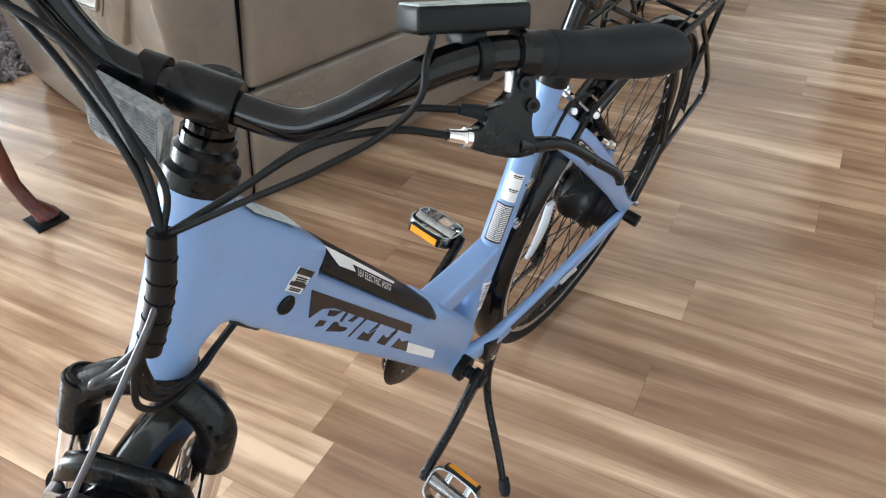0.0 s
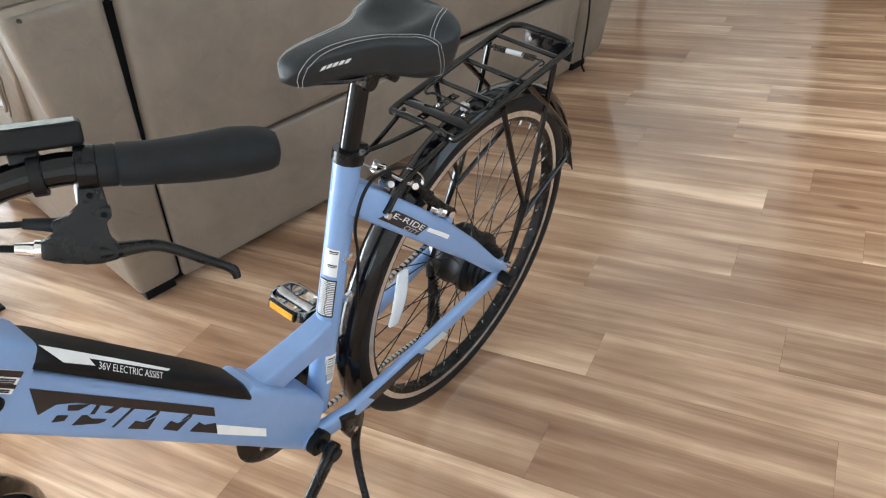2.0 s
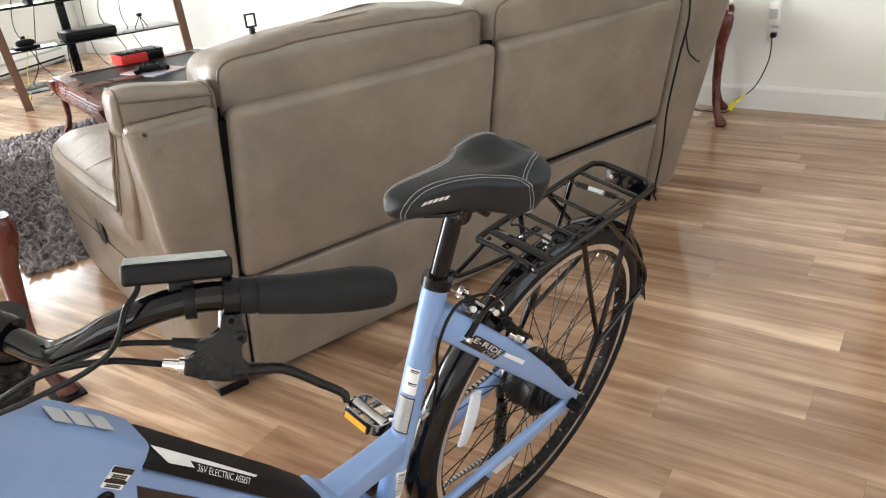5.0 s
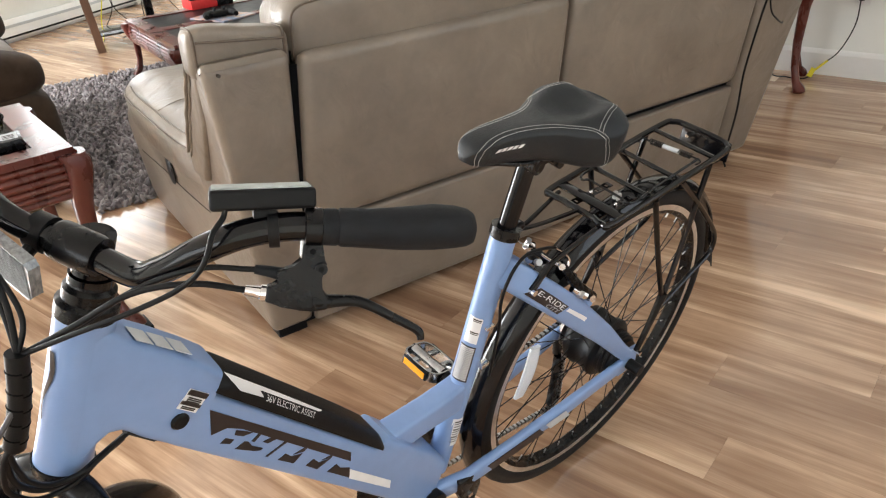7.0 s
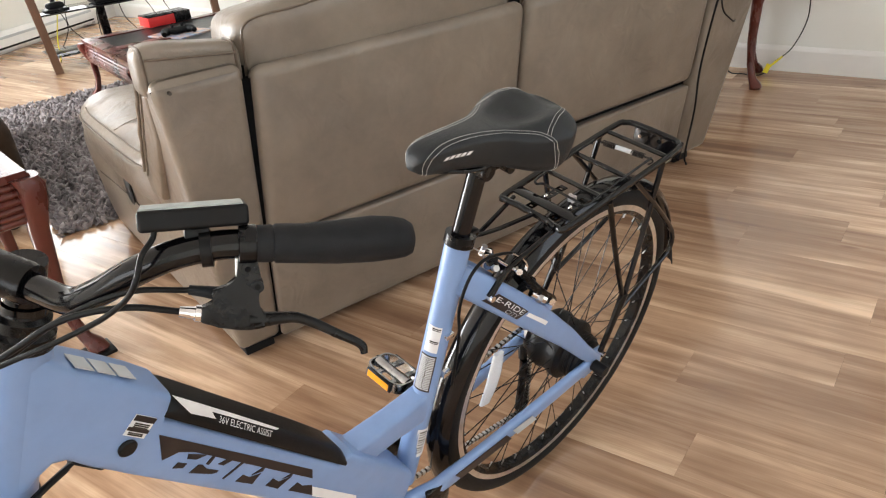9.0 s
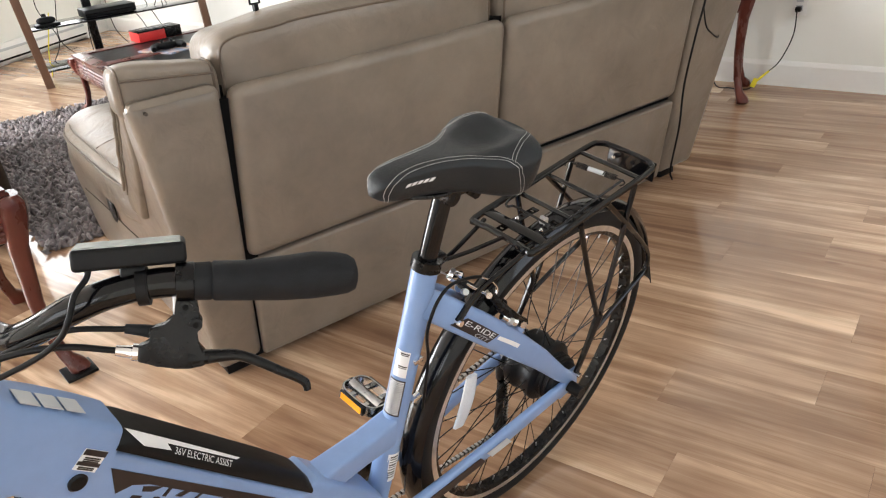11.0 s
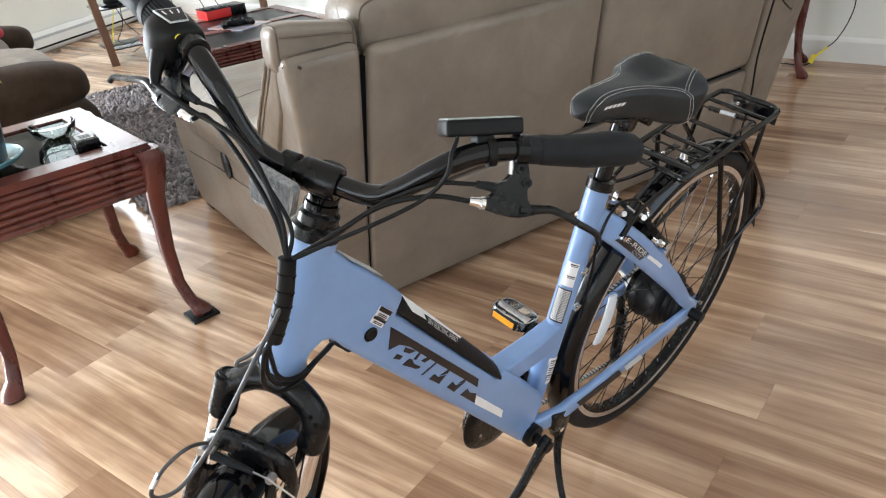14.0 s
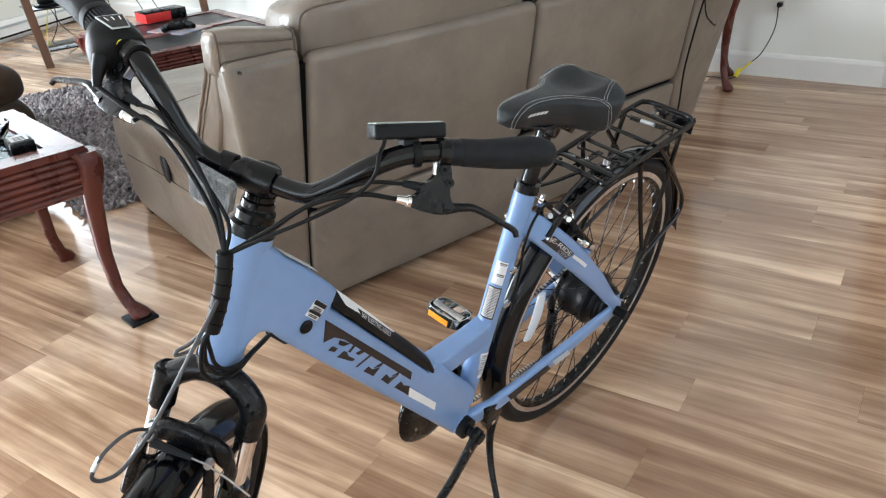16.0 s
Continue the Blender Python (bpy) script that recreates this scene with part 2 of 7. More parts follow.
CRIMSON = material("crimson_cloth", (0.34, 0.03, 0.05), 0.9, var=0.12, var_scale=14, bump=0.35, bump_scale=420)
THROW = material("grey_knit_throw", (0.30, 0.275, 0.25), 0.95, var=0.2, var_scale=10, bump=0.6, bump_scale=190)
PLANK = plank_material("laminate_board")
PLANKS = plank_material("laminate_boards_joined", True)


# ---- building helpers ----
def mesh_from(name, bm, mat, smooth=35):
    me = bpy.data.meshes.new(name)
    bmesh.ops.recalc_face_normals(bm, faces=bm.faces)
    bm.to_mesh(me)
    bm.free()
    me.materials.append(mat)
    if smooth:
        me.polygons.foreach_set("use_smooth", [True] * len(me.polygons))
        me.set_sharp_from_angle(angle=radians(smooth))
    return me


def part(name, bm, mat, parent=None, label="", smooth=35):
    """One bmesh (or ready mesh) as one mesh object under a thing or a part."""
    me = bm if isinstance(bm, bpy.types.Mesh) else mesh_from(name, bm, mat, smooth)
    ob = new(name, me)
    if parent:
        ob.parent = parent
    if label:
        ob["label"] = label
    return ob


def thing(name, m, label, category, group="", kind=""):
    ob = new(name)
    ob.empty_display_size = 0.05
    ob.matrix_basis = m
    return tagged(ob, label, category, group, kind)


def box(x0, x1, y0, y1, z0, z1, bevel=0.0, seg=2, bm=None, m=None):
    bm = bm or bmesh.new()
    vs = [bm.verts.new((x, y, z)) for x in (x0, x1) for y in (y0, y1) for z in (z0, z1)]
    fs = [bm.faces.new([vs[i] for i in f]) for f in ((0, 1, 3, 2), (4, 6, 7, 5), (0, 4, 5, 1), (2, 3, 7, 6), (0, 2, 6, 4), (1, 5, 7, 3))]
    if bevel:
        es = list({e for f in fs for e in f.edges})
        r = bmesh.ops.bevel(bm, geom=es, offset=bevel, segments=seg, profile=0.5, affect="EDGES")
        vs = list({v for f in r["faces"] for v in f.verts} | {v for v in vs if v.is_valid})
    if m:
        bmesh.ops.transform(bm, matrix=m, verts=[v for v in vs if v.is_valid])
    return bm


def skin(rings, bm=None, closed=False, caps=True):
    """Faces between rings of points, each ring a closed loop."""
    bm = bm or bmesh.new()
    rows = [[bm.verts.new(p) for p in ring] for ring in rings]
    n = len(rows[0])
    for a, b in zip(rows, rows[1:] + rows[:1] if closed else rows[1:]):
        for i in range(n):
            bm.faces.new((a[i], a[(i + 1) % n], b[(i + 1) % n], b[i]))
    if caps and not closed:
        bm.faces.new(rows[0][::-1])
        bm.faces.new(rows[-1])
    return bm


def ring(c, a, b, n=2.0, seg=20):
    """A loop round c with half axes a and b; n over 2 squares it off."""
    c, a, b = Vector(c), Vector(a), Vector(b)
    out = []
    for i in range(seg):
        t = 2 * math.pi * (i + 0.5) / seg
        x, y = math.cos(t), math.sin(t)
        out.append(c + a * math.copysign(abs(x) ** (2 / n), x) + b * math.copysign(abs(y) ** (2 / n), y))
    return out


def glide(pts, n=8):
    """A smooth line through the points."""
    p = [Vector(q) for q in pts]
    if len(p) < 3:
        return p
    p = [2 * p[0] - p[1]] + p + [2 * p[-1] - p[-2]]
    out = []
    for i in range(1, len(p) - 2):
        for k in range(n):
            t = k / n
            out.append(0.5 * (2 * p[i] + (p[i + 1] - p[i - 1]) * t + (2 * p[i - 1] - 5 * p[i] + 4 * p[i + 1] - p[i + 2]) * t * t
                              + (3 * p[i] - p[i - 1] - 3 * p[i + 1] + p[i + 2]) * t ** 3))
    return out + [p[-2]]


def tube(pts, r, seg=10, n=6, bm=None, closed=False):
    """A round bar along a smooth line; r: one radius, or one for each given point."""
    line = glide(pts, n)
    radii = [r] * len(line) if isinstance(r, (int, float)) else [float(np.interp(i / max(1, len(line) - 1) * (len(r) - 1), range(len(r)), r)) for i in range(len(line))]
    side = None
    rings = []
    for i, p in enumerate(line):
        d = (line[min(i + 1, len(line) - 1)] - line[max(i - 1, 0)]).normalized()
        if side is None:
            side = d.orthogonal().normalized()
        side = (side - d * side.dot(d)).normalized()
        up = d.cross(side)
        rings.append([p + (side * math.cos(2 * math.pi * k / seg) + up * math.sin(2 * math.pi * k / seg)) * radii[i] for k in range(seg)])
    return skin(rings, bm, closed)


def rod(a, b, r, seg=10, bm=None):
    return tube([a, b], r, seg, 1, bm)


def lathe(profile, seg=48, axis="Y", bm=None, m=None, arc=(0, 360), close_profile=False):
    """Turn a profile of (radius, height) round an axis."""
    full = arc[1] - arc[0] >= 360
    steps = seg if full else seg + 1
    rings = []
    for i in range(steps):
        t = radians(arc[0] + (arc[1] - arc[0]) * i / seg)
        c, s = math.cos(t), math.sin(t)
        if axis == "Y":
            rings.append([Vector((r * c, h, r * s)) for r, h in profile])
        else:
            rings.append([Vector((r * c, r * s, h)) for r, h in profile])
    if m:
        rings = [[m @ p for p in q] for q in rings]
    bm = bm or bmesh.new()
    rows = [[bm.verts.new(p) for p in q] for q in rings]
    k = len(profile)
    for a, b in zip(rows, rows[1:] + (rows[:1] if full else [])):
        for i in range(k if close_profile else k - 1):
            j = (i + 1) % k
            bm.faces.new((a[i], a[j], b[j], b[i]))
    if close_profile and not full:
        bm.faces.new(rows[0])
        bm.faces.new(rows[-1][::-1])
    bmesh.ops.remove_doubles(bm, verts=bm.verts, dist=1e-5)
    return bm


def prism(poly, depth, m, bm=None, bevel=0.0):
    """A flat outline (x, y) of some thickness along its local z, at pose m."""
    bm = bm or bmesh.new()
    lo = [bm.verts.new(m @ Vector((x, y, 0))) for x, y in poly]
    hi = [bm.verts.new(m @ Vector((x, y, depth))) for x, y in poly]
    fs = [bm.faces.new(lo[::-1]), bm.faces.new(hi)]
    n = len(poly)
    for i in range(n):
        fs.append(bm.faces.new((lo[i], lo[(i + 1) % n], hi[(i + 1) % n], hi[i])))
    if bevel:
        bmesh.ops.bevel(bm, geom=list({e for f in fs for e in f.edges}), offset=bevel, segments=3, profile=0.5, affect="EDGES")
    return bm


def basis(o, x, y):
    """The pose with origin o, its x axis along x and its y axis near y."""
    x = Vector(x).normalized()
    z = x.cross(Vector(y)).normalized()
    y = z.cross(x)
    m = Matrix((x, y, z)).transposed().to_4x4()
    m.translation = o
    return m


def lettering(text, m, size, mat, parent, shear=0.0, width=None):
    """Words in the built-in font as one mesh, set from the pose's origin along its x axis."""
    cu = bpy.data.curves.new("lettering", "FONT")
    cu.body, cu.size, cu.shear, cu.extrude = text, size, shear, 0.0
    ob = bpy.data.objects.new("lettering", cu)
    scene.collection.objects.link(ob)
    me = bpy.data.meshes.new_from_object(ob.evaluated_get(bpy.context.evaluated_depsgraph_get()))
    bpy.data.objects.remove(ob)
    xs = [v.co.x for v in me.vertices]
    f = width / (max(xs) - min(xs)) if width else 1.0
    me.transform(m @ Matrix.Diagonal((f, 1, 1, 1)))
    me.materials.clear()
    me.materials.append(mat)
    return part("lettering", me, mat, parent)


def pillow(x0, x1, y0, y1, z0, z1, n=4.0, seg=(20, 10), bm=None, m=None, sag=0.0):
    """A soft block: a superellipsoid that fills the box."""
    c = Vector(((x0 + x1) / 2, (y0 + y1) / 2, (z0 + z1) / 2))
    h = Vector(((x1 - x0) / 2, (y1 - y0) / 2, (z1 - z0) / 2))

    def sp(v, e):
        return math.copysign(abs(v) ** (2 / e), v)
    rings = []
    for j in range(1, seg[1] * 2):
        ph = -math.pi / 2 + math.pi * j / (seg[1] * 2)
        q = []
        for i in range(seg[0] * 2):
            th = math.pi * i / seg[0]
            p = Vector((sp(math.cos(ph), n) * sp(math.cos(th), n) * h.x, sp(math.cos(ph), n) * sp(math.sin(th), n) * h.y, sp(math.sin(ph), n) * h.z))
            p.z += sag * (noise.noise(p * 5 + c) - 0.2)
            p = c + p
            q.append(m @ p if m else p)
        rings.append(q)
    return skin(rings, bm)


# ---- the room ----
C1, C2, C3, C4 = (-4.73, 7.90), (4.02, 3.04), (0.38, -3.50), (-5.45, -0.27)
ROOM_H, THICK = 2.45, 0.14


def wall(name, p, q, openings=(), label="", h=ROOM_H, mat=None):
    """A wall from p to q, its inner face on that line and the room at its left hand; openings: (from, to, sill, head)."""
    p, q = Vector((*p, 0)), Vector((*q, 0))
    length = (q - p).length
    m = Matrix.Translation(p) @ Matrix.Rotation(math.atan2((q - p).y, (q - p).x), 4, "Z")
    bm = bmesh.new()
    s = 0.0
    for a, b, z0, z1 in sorted(openings):
        box(s, a, -THICK, 0, 0, h, bm=bm)
        if z0 > 0:
            box(a, b, -THICK, 0, 0, z0, bm=bm)
        box(a, b, -THICK, 0, z1, h, bm=bm)
        s = b
    box(s, length, -THICK, 0, 0, h, bm=bm)
    ob = part(name, bm, mat or WALL, smooth=0)
    ob.matrix_basis = m
    return tagged(ob, label or "pale grey painted plaster wall", "wall", kind="structure"), m, length


def baseboard(m, a, b, h=0.135):
    prof = [(0, 0), (0.016, 0), (0.016, h - 0.022), (0.010, h - 0.008), (0.004, h), (0, h)]
    bm = skin([[Vector((x, y, z)) for y, z in prof] for x in (a, b)])
    ob = part("baseboard", bm, TRIM, smooth=0)
    ob.matrix_basis = m
    return tagged(ob, "white painted moulded baseboard along the wall", "baseboard", kind="structure")


# right-hand wall with the doorway, seen behind the sofa; it runs from C2 to C1
W2 = (Vector(C1) - Vector(C2)).length
door_a, door_b = 0.50, 2.14
wall_east, m_east, _ = wall("wall_east", C2, C1, [(door_a, door_b, 0, 2.05)])
baseboard(m_east, door_b + 0.085, W2)
baseboard(m_east, 0.0, door_a - 0.085)
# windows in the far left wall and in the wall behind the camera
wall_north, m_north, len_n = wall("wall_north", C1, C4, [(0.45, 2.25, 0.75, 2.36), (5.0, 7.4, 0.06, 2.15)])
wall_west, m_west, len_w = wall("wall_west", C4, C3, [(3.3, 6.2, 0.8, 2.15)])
# opening in the unseen south wall, assumed so that fill light can enter
wall_south, m_south, len_s = wall("wall_south", C3, C2, [(4.2, 6.4, 0.8, 2.15)])
for mm, a, b in ((m_north, 0, 5.0), (m_north, 7.4, len_n), (m_west, 0, len_w), (m_south, 0, len_s)):
    baseboard(mm, a, b)


def window(name, m, a, b, z0, z1, leaves):
    ob = thing(name, m, "white framed window with clear panes", "window", kind="structure")
    bm = bmesh.new()
    for q in ((a, b, -0.1, -0.04, z0, z0 + 0.05), (a, b, -0.1, -0.04, z1 - 0.05, z1)):
        box(*q, bm=bm)
    for i in range(leaves + 1):
        x = a + (b - a - 0.05) * i / leaves
        box(x, x + 0.05, -0.1, -0.04, z0 + 0.05, z1 - 0.05, bm=bm)
    part("window_frame", bm, TRIM, ob, smooth=0)
    if z0 > 0.3:
        part("window_sill", box(a - 0.05, b + 0.05, 0.0, 0.10, z0 - 0.035, z0 - 0.002, 0.006), TRIM, ob)
    for i in range(leaves):
        x = a + (b - a - 0.05) * i / leaves + 0.05
        pane = part("pane", box(x, a + (b - a - 0.05) * (i + 1) / leaves, -0.075, -0.069, z0 + 0.05, z1 - 0.05), PANE, ob, smooth=0)
        pane.visible_shadow = False
    return ob


window("window_1", m_north, 0.45, 2.25, 0.75, 2.36, 2)
window("window_2", m_north, 5.0, 7.4, 0.06, 2.15, 2)
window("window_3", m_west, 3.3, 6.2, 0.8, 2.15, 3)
# made-up window out of view, there to brighten the room's right side
window("added_fill_window", m_south, 4.2, 6.4, 0.8, 2.15, 2)


def window_light(name, m, a, b, z0, z1, watts, colour):
    eye = m @ Vector(((a + b) / 2, -0.03, (z0 + z1) / 2))
    return area_lamp(name, eye, m @ Vector(((a + b) / 2, 3.0, (z0 + z1) / 2)), b - a - 0.1, z1 - z0 - 0.1, watts, colour)


window_light("window_light_1", m_north, 0.45, 2.25, 0.75, 2.36, 34, (0.93, 0.97, 1.0))
window_light("window_light_2", m_north, 5.0, 7.4, 0.06, 2.15, 285, (0.93, 0.97, 1.0))
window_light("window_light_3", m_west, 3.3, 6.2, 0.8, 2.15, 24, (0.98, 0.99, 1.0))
# fill lamp for the right side; no source is known there
window_light("added_fill_light", m_south, 4.2, 6.4, 0.8, 2.15, 9, (0.98, 0.99, 1.0))


# door casing and the dark hall behind the doorway
def casing():
    ob = thing("door_1", m_east, "open doorway with white painted casing to a dark hall", "doorway", kind="structure")
    part("casing_post", box(door_b, door_b + 0.085, 0.0, 0.022, 0.0, 2.05, 0.004), TRIM, ob)
    part("casing_post", box(door_a - 0.085, door_a, 0.0, 0.022, 0.0, 2.05, 0.004), TRIM, ob)
    part("casing_head", box(door_a - 0.085, door_b + 0.085, 0.0, 0.022, 2.052, 2.135, 0.004), TRIM, ob)
    part("jamb", box(door_b - 0.018, door_b - 0.002, -THICK, -0.002, 0.0, 2.03), TRIM, ob, smooth=0)
    part("jamb", box(door_a + 0.002, door_a + 0.018, -THICK, -0.002, 0.0, 2.03), TRIM, ob, smooth=0)


casing()
# the hall's darkness is put into the colour of its walls
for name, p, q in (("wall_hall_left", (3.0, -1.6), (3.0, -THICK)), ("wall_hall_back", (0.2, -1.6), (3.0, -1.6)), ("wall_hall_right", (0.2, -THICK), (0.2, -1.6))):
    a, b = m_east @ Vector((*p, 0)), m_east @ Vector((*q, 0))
    wall(name, b.xy, a.xy, label="hall wall coloured near black to stand for an unlit hall", mat=HALL)

# electric baseboard heater under the far window
heater = thing("baseboard_heater", m_north, "white metal electric baseboard heater under the window", "heater")
part("case", skin([[Vector((x, y, z)) for y, z in ((0.004, 0.03), (0.07, 0.03), (0.07, 0.06), (0.062, 0.13), (0.035, 0.19), (0.004, 0.19))] for x in (0.4, 4.6)]), TRIM, heater, smooth=0)
part("grille_slot", box(0.45, 4.55, 0.062, 0.074, 0.045, 0.062), SATIN, heater, smooth=0)
part("grille_slot", box(0.45, 4.55, 0.05, 0.066, 0.128, 0.15), GREYV, heater, smooth=0)
for x in (0.4, 4.57):
    part("foot", box(x, x + 0.03, 0.01, 0.06, 0.0, 0.03), TRIM, heater, smooth=0)

# ceiling
cv = [Vector((*c, 0)) for c in (C1, C4, C3, C2)]
cen = sum(cv, Vector()) / 4
bm = bmesh.new()
lo = [bm.verts.new(cen + (v - cen) * 1.05 + Vector((0, 0, ROOM_H))) for v in cv]
hi = [bm.verts.new(v.co + Vector((0, 0, 0.15))) for v in lo]
bm.faces.new(lo)
bm.faces.new(hi)
for i in range(4):
    bm.faces.new((lo[i], lo[(i + 1) % 4], hi[(i + 1) % 4], hi[i]))
box(0.0, 3.2, -1.8, -0.2, ROOM_H, ROOM_H + 0.15, bm=bm, m=m_east)
tagged(part("ceiling", bm, CEIL, smooth=0), "white painted ceiling", "ceiling", kind="structure")

# outlet with an adapter plugged in, on the right-hand wall
def on_east(x, y):
    """Distance along the right-hand wall of the point nearest to (x, y)."""
    return (m_east.inverted() @ Vector((x, y, 0))).x


s0 = on_east(1.573, 4.398)
outlet = thing("wall_outlet", m_east @ Matrix.Translation((s0, 0, 0.435)), "white wall outlet with a black plug in it", "outlet")
part("cover_plate", box(-0.036, 0.036, 0.0005, 0.007, -0.06, 0.06, 0.003), TRIM, outlet)
for z in (-0.022, 0.022):
    part("socket", box(-0.017, 0.017, 0.006, 0.0095, z - 0.014, z + 0.014, 0.002), GREYV, outlet)
part("plug", box(-0.014, 0.014, 0.0095, 0.04, -0.036, -0.012, 0.004), PLASTIC, outlet, "black cord plug")
adapter = thing("charger_adapter", m_east @ Matrix.Translation((s0, 0.0105, 0.53)), "white charger adapter plugged in above the outlet", "adapter")
part("body", box(-0.028, 0.028, 0.0, 0.045, -0.065, 0.06, 0.008), TRIM, adapter)
part("label_band", box(-0.02, 0.02, 0.0452, 0.046, -0.03, 0.02), GREYV, adapter)


def wpt(x, y, z):
    return m_east @ Vector((x, y, z))


cord = thing("power_cord", Matrix.Identity(4), "thin black power cord hanging from the outlet to the floor", "cord")
part("wire", tube([wpt(s0, 0.045, 0.410), wpt(s0 + 0.005, 0.05, 0.28), wpt(s0 + 0.06, 0.06, 0.14), wpt(s0 + 0.13, 0.09, 0.07), wpt(s0 + 0.18, 0.13, 0.006), wpt(s0 + 0.27, 0.17, 0.012),
                   wpt(s0 + 0.33, 0.25, 0.06), wpt(s0 + 0.36, 0.26, 0.3), wpt(s0 + 0.36, 0.24, 0.5), wpt(s0 + 0.36, 0.24, 0.58)], 0.0032, 8), PLASTIC, cord)
part("tag", box(-0.013, 0.013, -0.001, 0.001, -0.05, 0.0, m=Matrix.Translation(wpt(s0 + 0.15, 0.115, 0.06)) @ Matrix.Rotation(0.4, 4, "Y")), YELLOW, cord, "bright yellow warning tag", 0)
part("tag_band", rod(wpt(s0 + 0.10, 0.075, 0.095), wpt(s0 + 0.15, 0.105, 0.045), 0.006, 8), YELLOW, cord, "yellow tape round the cord")


# ---- the sofa ----
SOFA = pose(-0.526, 1.738, 0, 0, 0, 46.5)
LEAN = -0.195


def sheared(bm, k=LEAN):
    for v in bm.verts:
        v.co.y += k * v.co.z
    return bm


def slice_of(dims, n, x, seg=40):
    """The outline of a soft block where a plane at x cuts it, a little proud."""
    x0, x1, y0, y1, z0, z1 = dims
    r = (1 - abs((x - (x0 + x1) / 2) / ((x1 - x0) / 2)) ** n) ** (1 / n) * 1.004
    return ring((x, (y0 + y1) / 2, (z0 + z1) / 2), (0, (y1 - y0) / 2 * r, 0), (0, 0, (z1 - z0) / 2 * r), n, seg)


def sofa():
    ob = thing("reclining_sofa", SOFA, "taupe leather reclining sofa seen from behind, without a near arm", "sofa")
    # shade behind the panels, put into a black core
    part("base", sheared(box(0.10, 1.90, 0.06, 0.3, 0.03, 0.84)), GAP, ob, "black core that stands for the shade between the panels", 0)
    # side panel at the near end
    poly = [(0.0, 0.035), (1.25, 0.03), (1.295, 0.10), (1.245, 0.33), (1.20, 0.43), (1.11, 0.487), (0.877, 0.502), (0.56, 0.512), (0.32, 0.522), (0.20, 0.534), (0.14, 0.556), (0.066, 0.604), (-0.025, 0.692), (-0.080, 0.770), (-0.118, 0.838), (-0.130, 0.862), (-0.160, 0.862), (-0.178, 0.845)]
    m = Matrix(((0, 0, 1, -0.02), (1, 0, 0, 0), (0, 1, 0, 0), (0, 0, 0, 1)))
    bm = prism(poly, 0.127, m, bevel=0.022)
    for v in bm.verts:
        v.co.x -= 0.085 * max(0.0, v.co.z - 0.05) / 0.8 * (1 if v.co.x < 0.05 else 0.05)
    side = part("side_panel", bm, LEATHER, ob, smooth=50)
    part("recline_handle", lathe([(0, 0.0), (0.03, 0.0), (0.034, 0.004), (0.028, 0.009), (0, 0.011)], 20, "Z", m=Matrix(((0, 0, -1, -0.0555), (1, 0, 0, 0.64), (0, 1.75, 0, 0.375), (0, 0, 0, 1)))), PLASTIC, side, "black oval recline handle")
    part("seam", tube([(-0.0480, 1.13, 0.302), (-0.0485, 1.085, 0.303), (-0.0500, 0.797, 0.320), (-0.0504, 0.533, 0.324), (-0.0520, 0.271, 0.342)], 0.0014, 6), SEAM, side, "stitched seam along the panel")
    part("bolt", rod((-0.070, -0.1815, 0.836), (-0.070, -0.168, 0.836), 0.0042, 12), SEAM, side, "small dark bolt head")
    # rear skins of the two seats and the strip below
    for x0, x1, z0, taper in ((0.127, 0.974, 0.367, 0.016), (0.982, 1.868, 0.379, 0.0)):
        bm = box(x0, x1, -0.006, 0.055, z0, 0.842, 0.032, 5)
        for v in bm.verts:
            if v.co.x < x0 + 0.05:
                v.co.x -= taper * (0.842 - v.co.z) / 0.46
        part("back_panel", sheared(bm), LEATHER, ob, smooth=50)
    part("lower_panel", sheared(box(0.1095, 1.868, -0.001, 0.055, 0.03, 0.362, 0.012, 3)), LEATHER, ob, smooth=50)
    # black strips stand for the shade in the creases between panels
    part("slot_shade", sheared(box(0.13, 1.866, 0.03, 0.058, 0.362, 0.385)), GAP, ob, smooth=0)
    part("slot_shade", sheared(box(0.085, 0.140, 0.018, 0.05, 0.03, 0.815)), GAP, ob, smooth=0)
    # far arm
    poly = [(0.0, 0.035), (0.95, 0.03), (0.98, 0.56), (0.9, 0.62), (0.2, 0.64), (0.12, 0.86), (-0.14, 0.87), (-0.17, 0.85)]
    m = Matrix(((0, 0, 1, 1.885), (1, 0, 0, 0), (0, 1, 0, 0), (0, 0, 0, 1)))
    bm = prism(poly, 0.205, m, bevel=0.022)
    for v in bm.verts:
        v.co.x += 0.10 * max(0.0, v.co.z - 0.05) / 0.8 * (1 if v.co.x > 2.0 else 0.02)
    part("far_arm", bm, LEATHER, ob, smooth=50)
    # head cushions, rounded over the top
    for x0, x1 in ((0.118, 0.965), (0.985, 1.90)):
        part("head_cushion", sheared(pillow(x0, x1, 0.0, 0.25, 0.72, 0.985, 5.0, (28, 12), sag=0.02), -0.17), LEATHER, ob, smooth=60)
        # a piped seam round the cushion's rear face
        c, h = Vector(((x0 + x1) / 2, 0.125, 0.8525)), Vector(((x1 - x0) / 2, 0.125, 0.1325))
        seam = []
        for k in range(73):
            t = math.pi * (-0.20 + 1.40 * k / 72)
            a, b = math.cos(t), math.sin(t)
            a, b = 0.955 * math.copysign(abs(a) ** 0.24, a), (0.80 if b > 0 else 0.6) * math.copysign(abs(b) ** 0.3, b)
            p = Vector((a * h.x, -h.y * max(0.05, 1 - abs(a) ** 5 - abs(b) ** 5) ** 0.2, b * h.z))
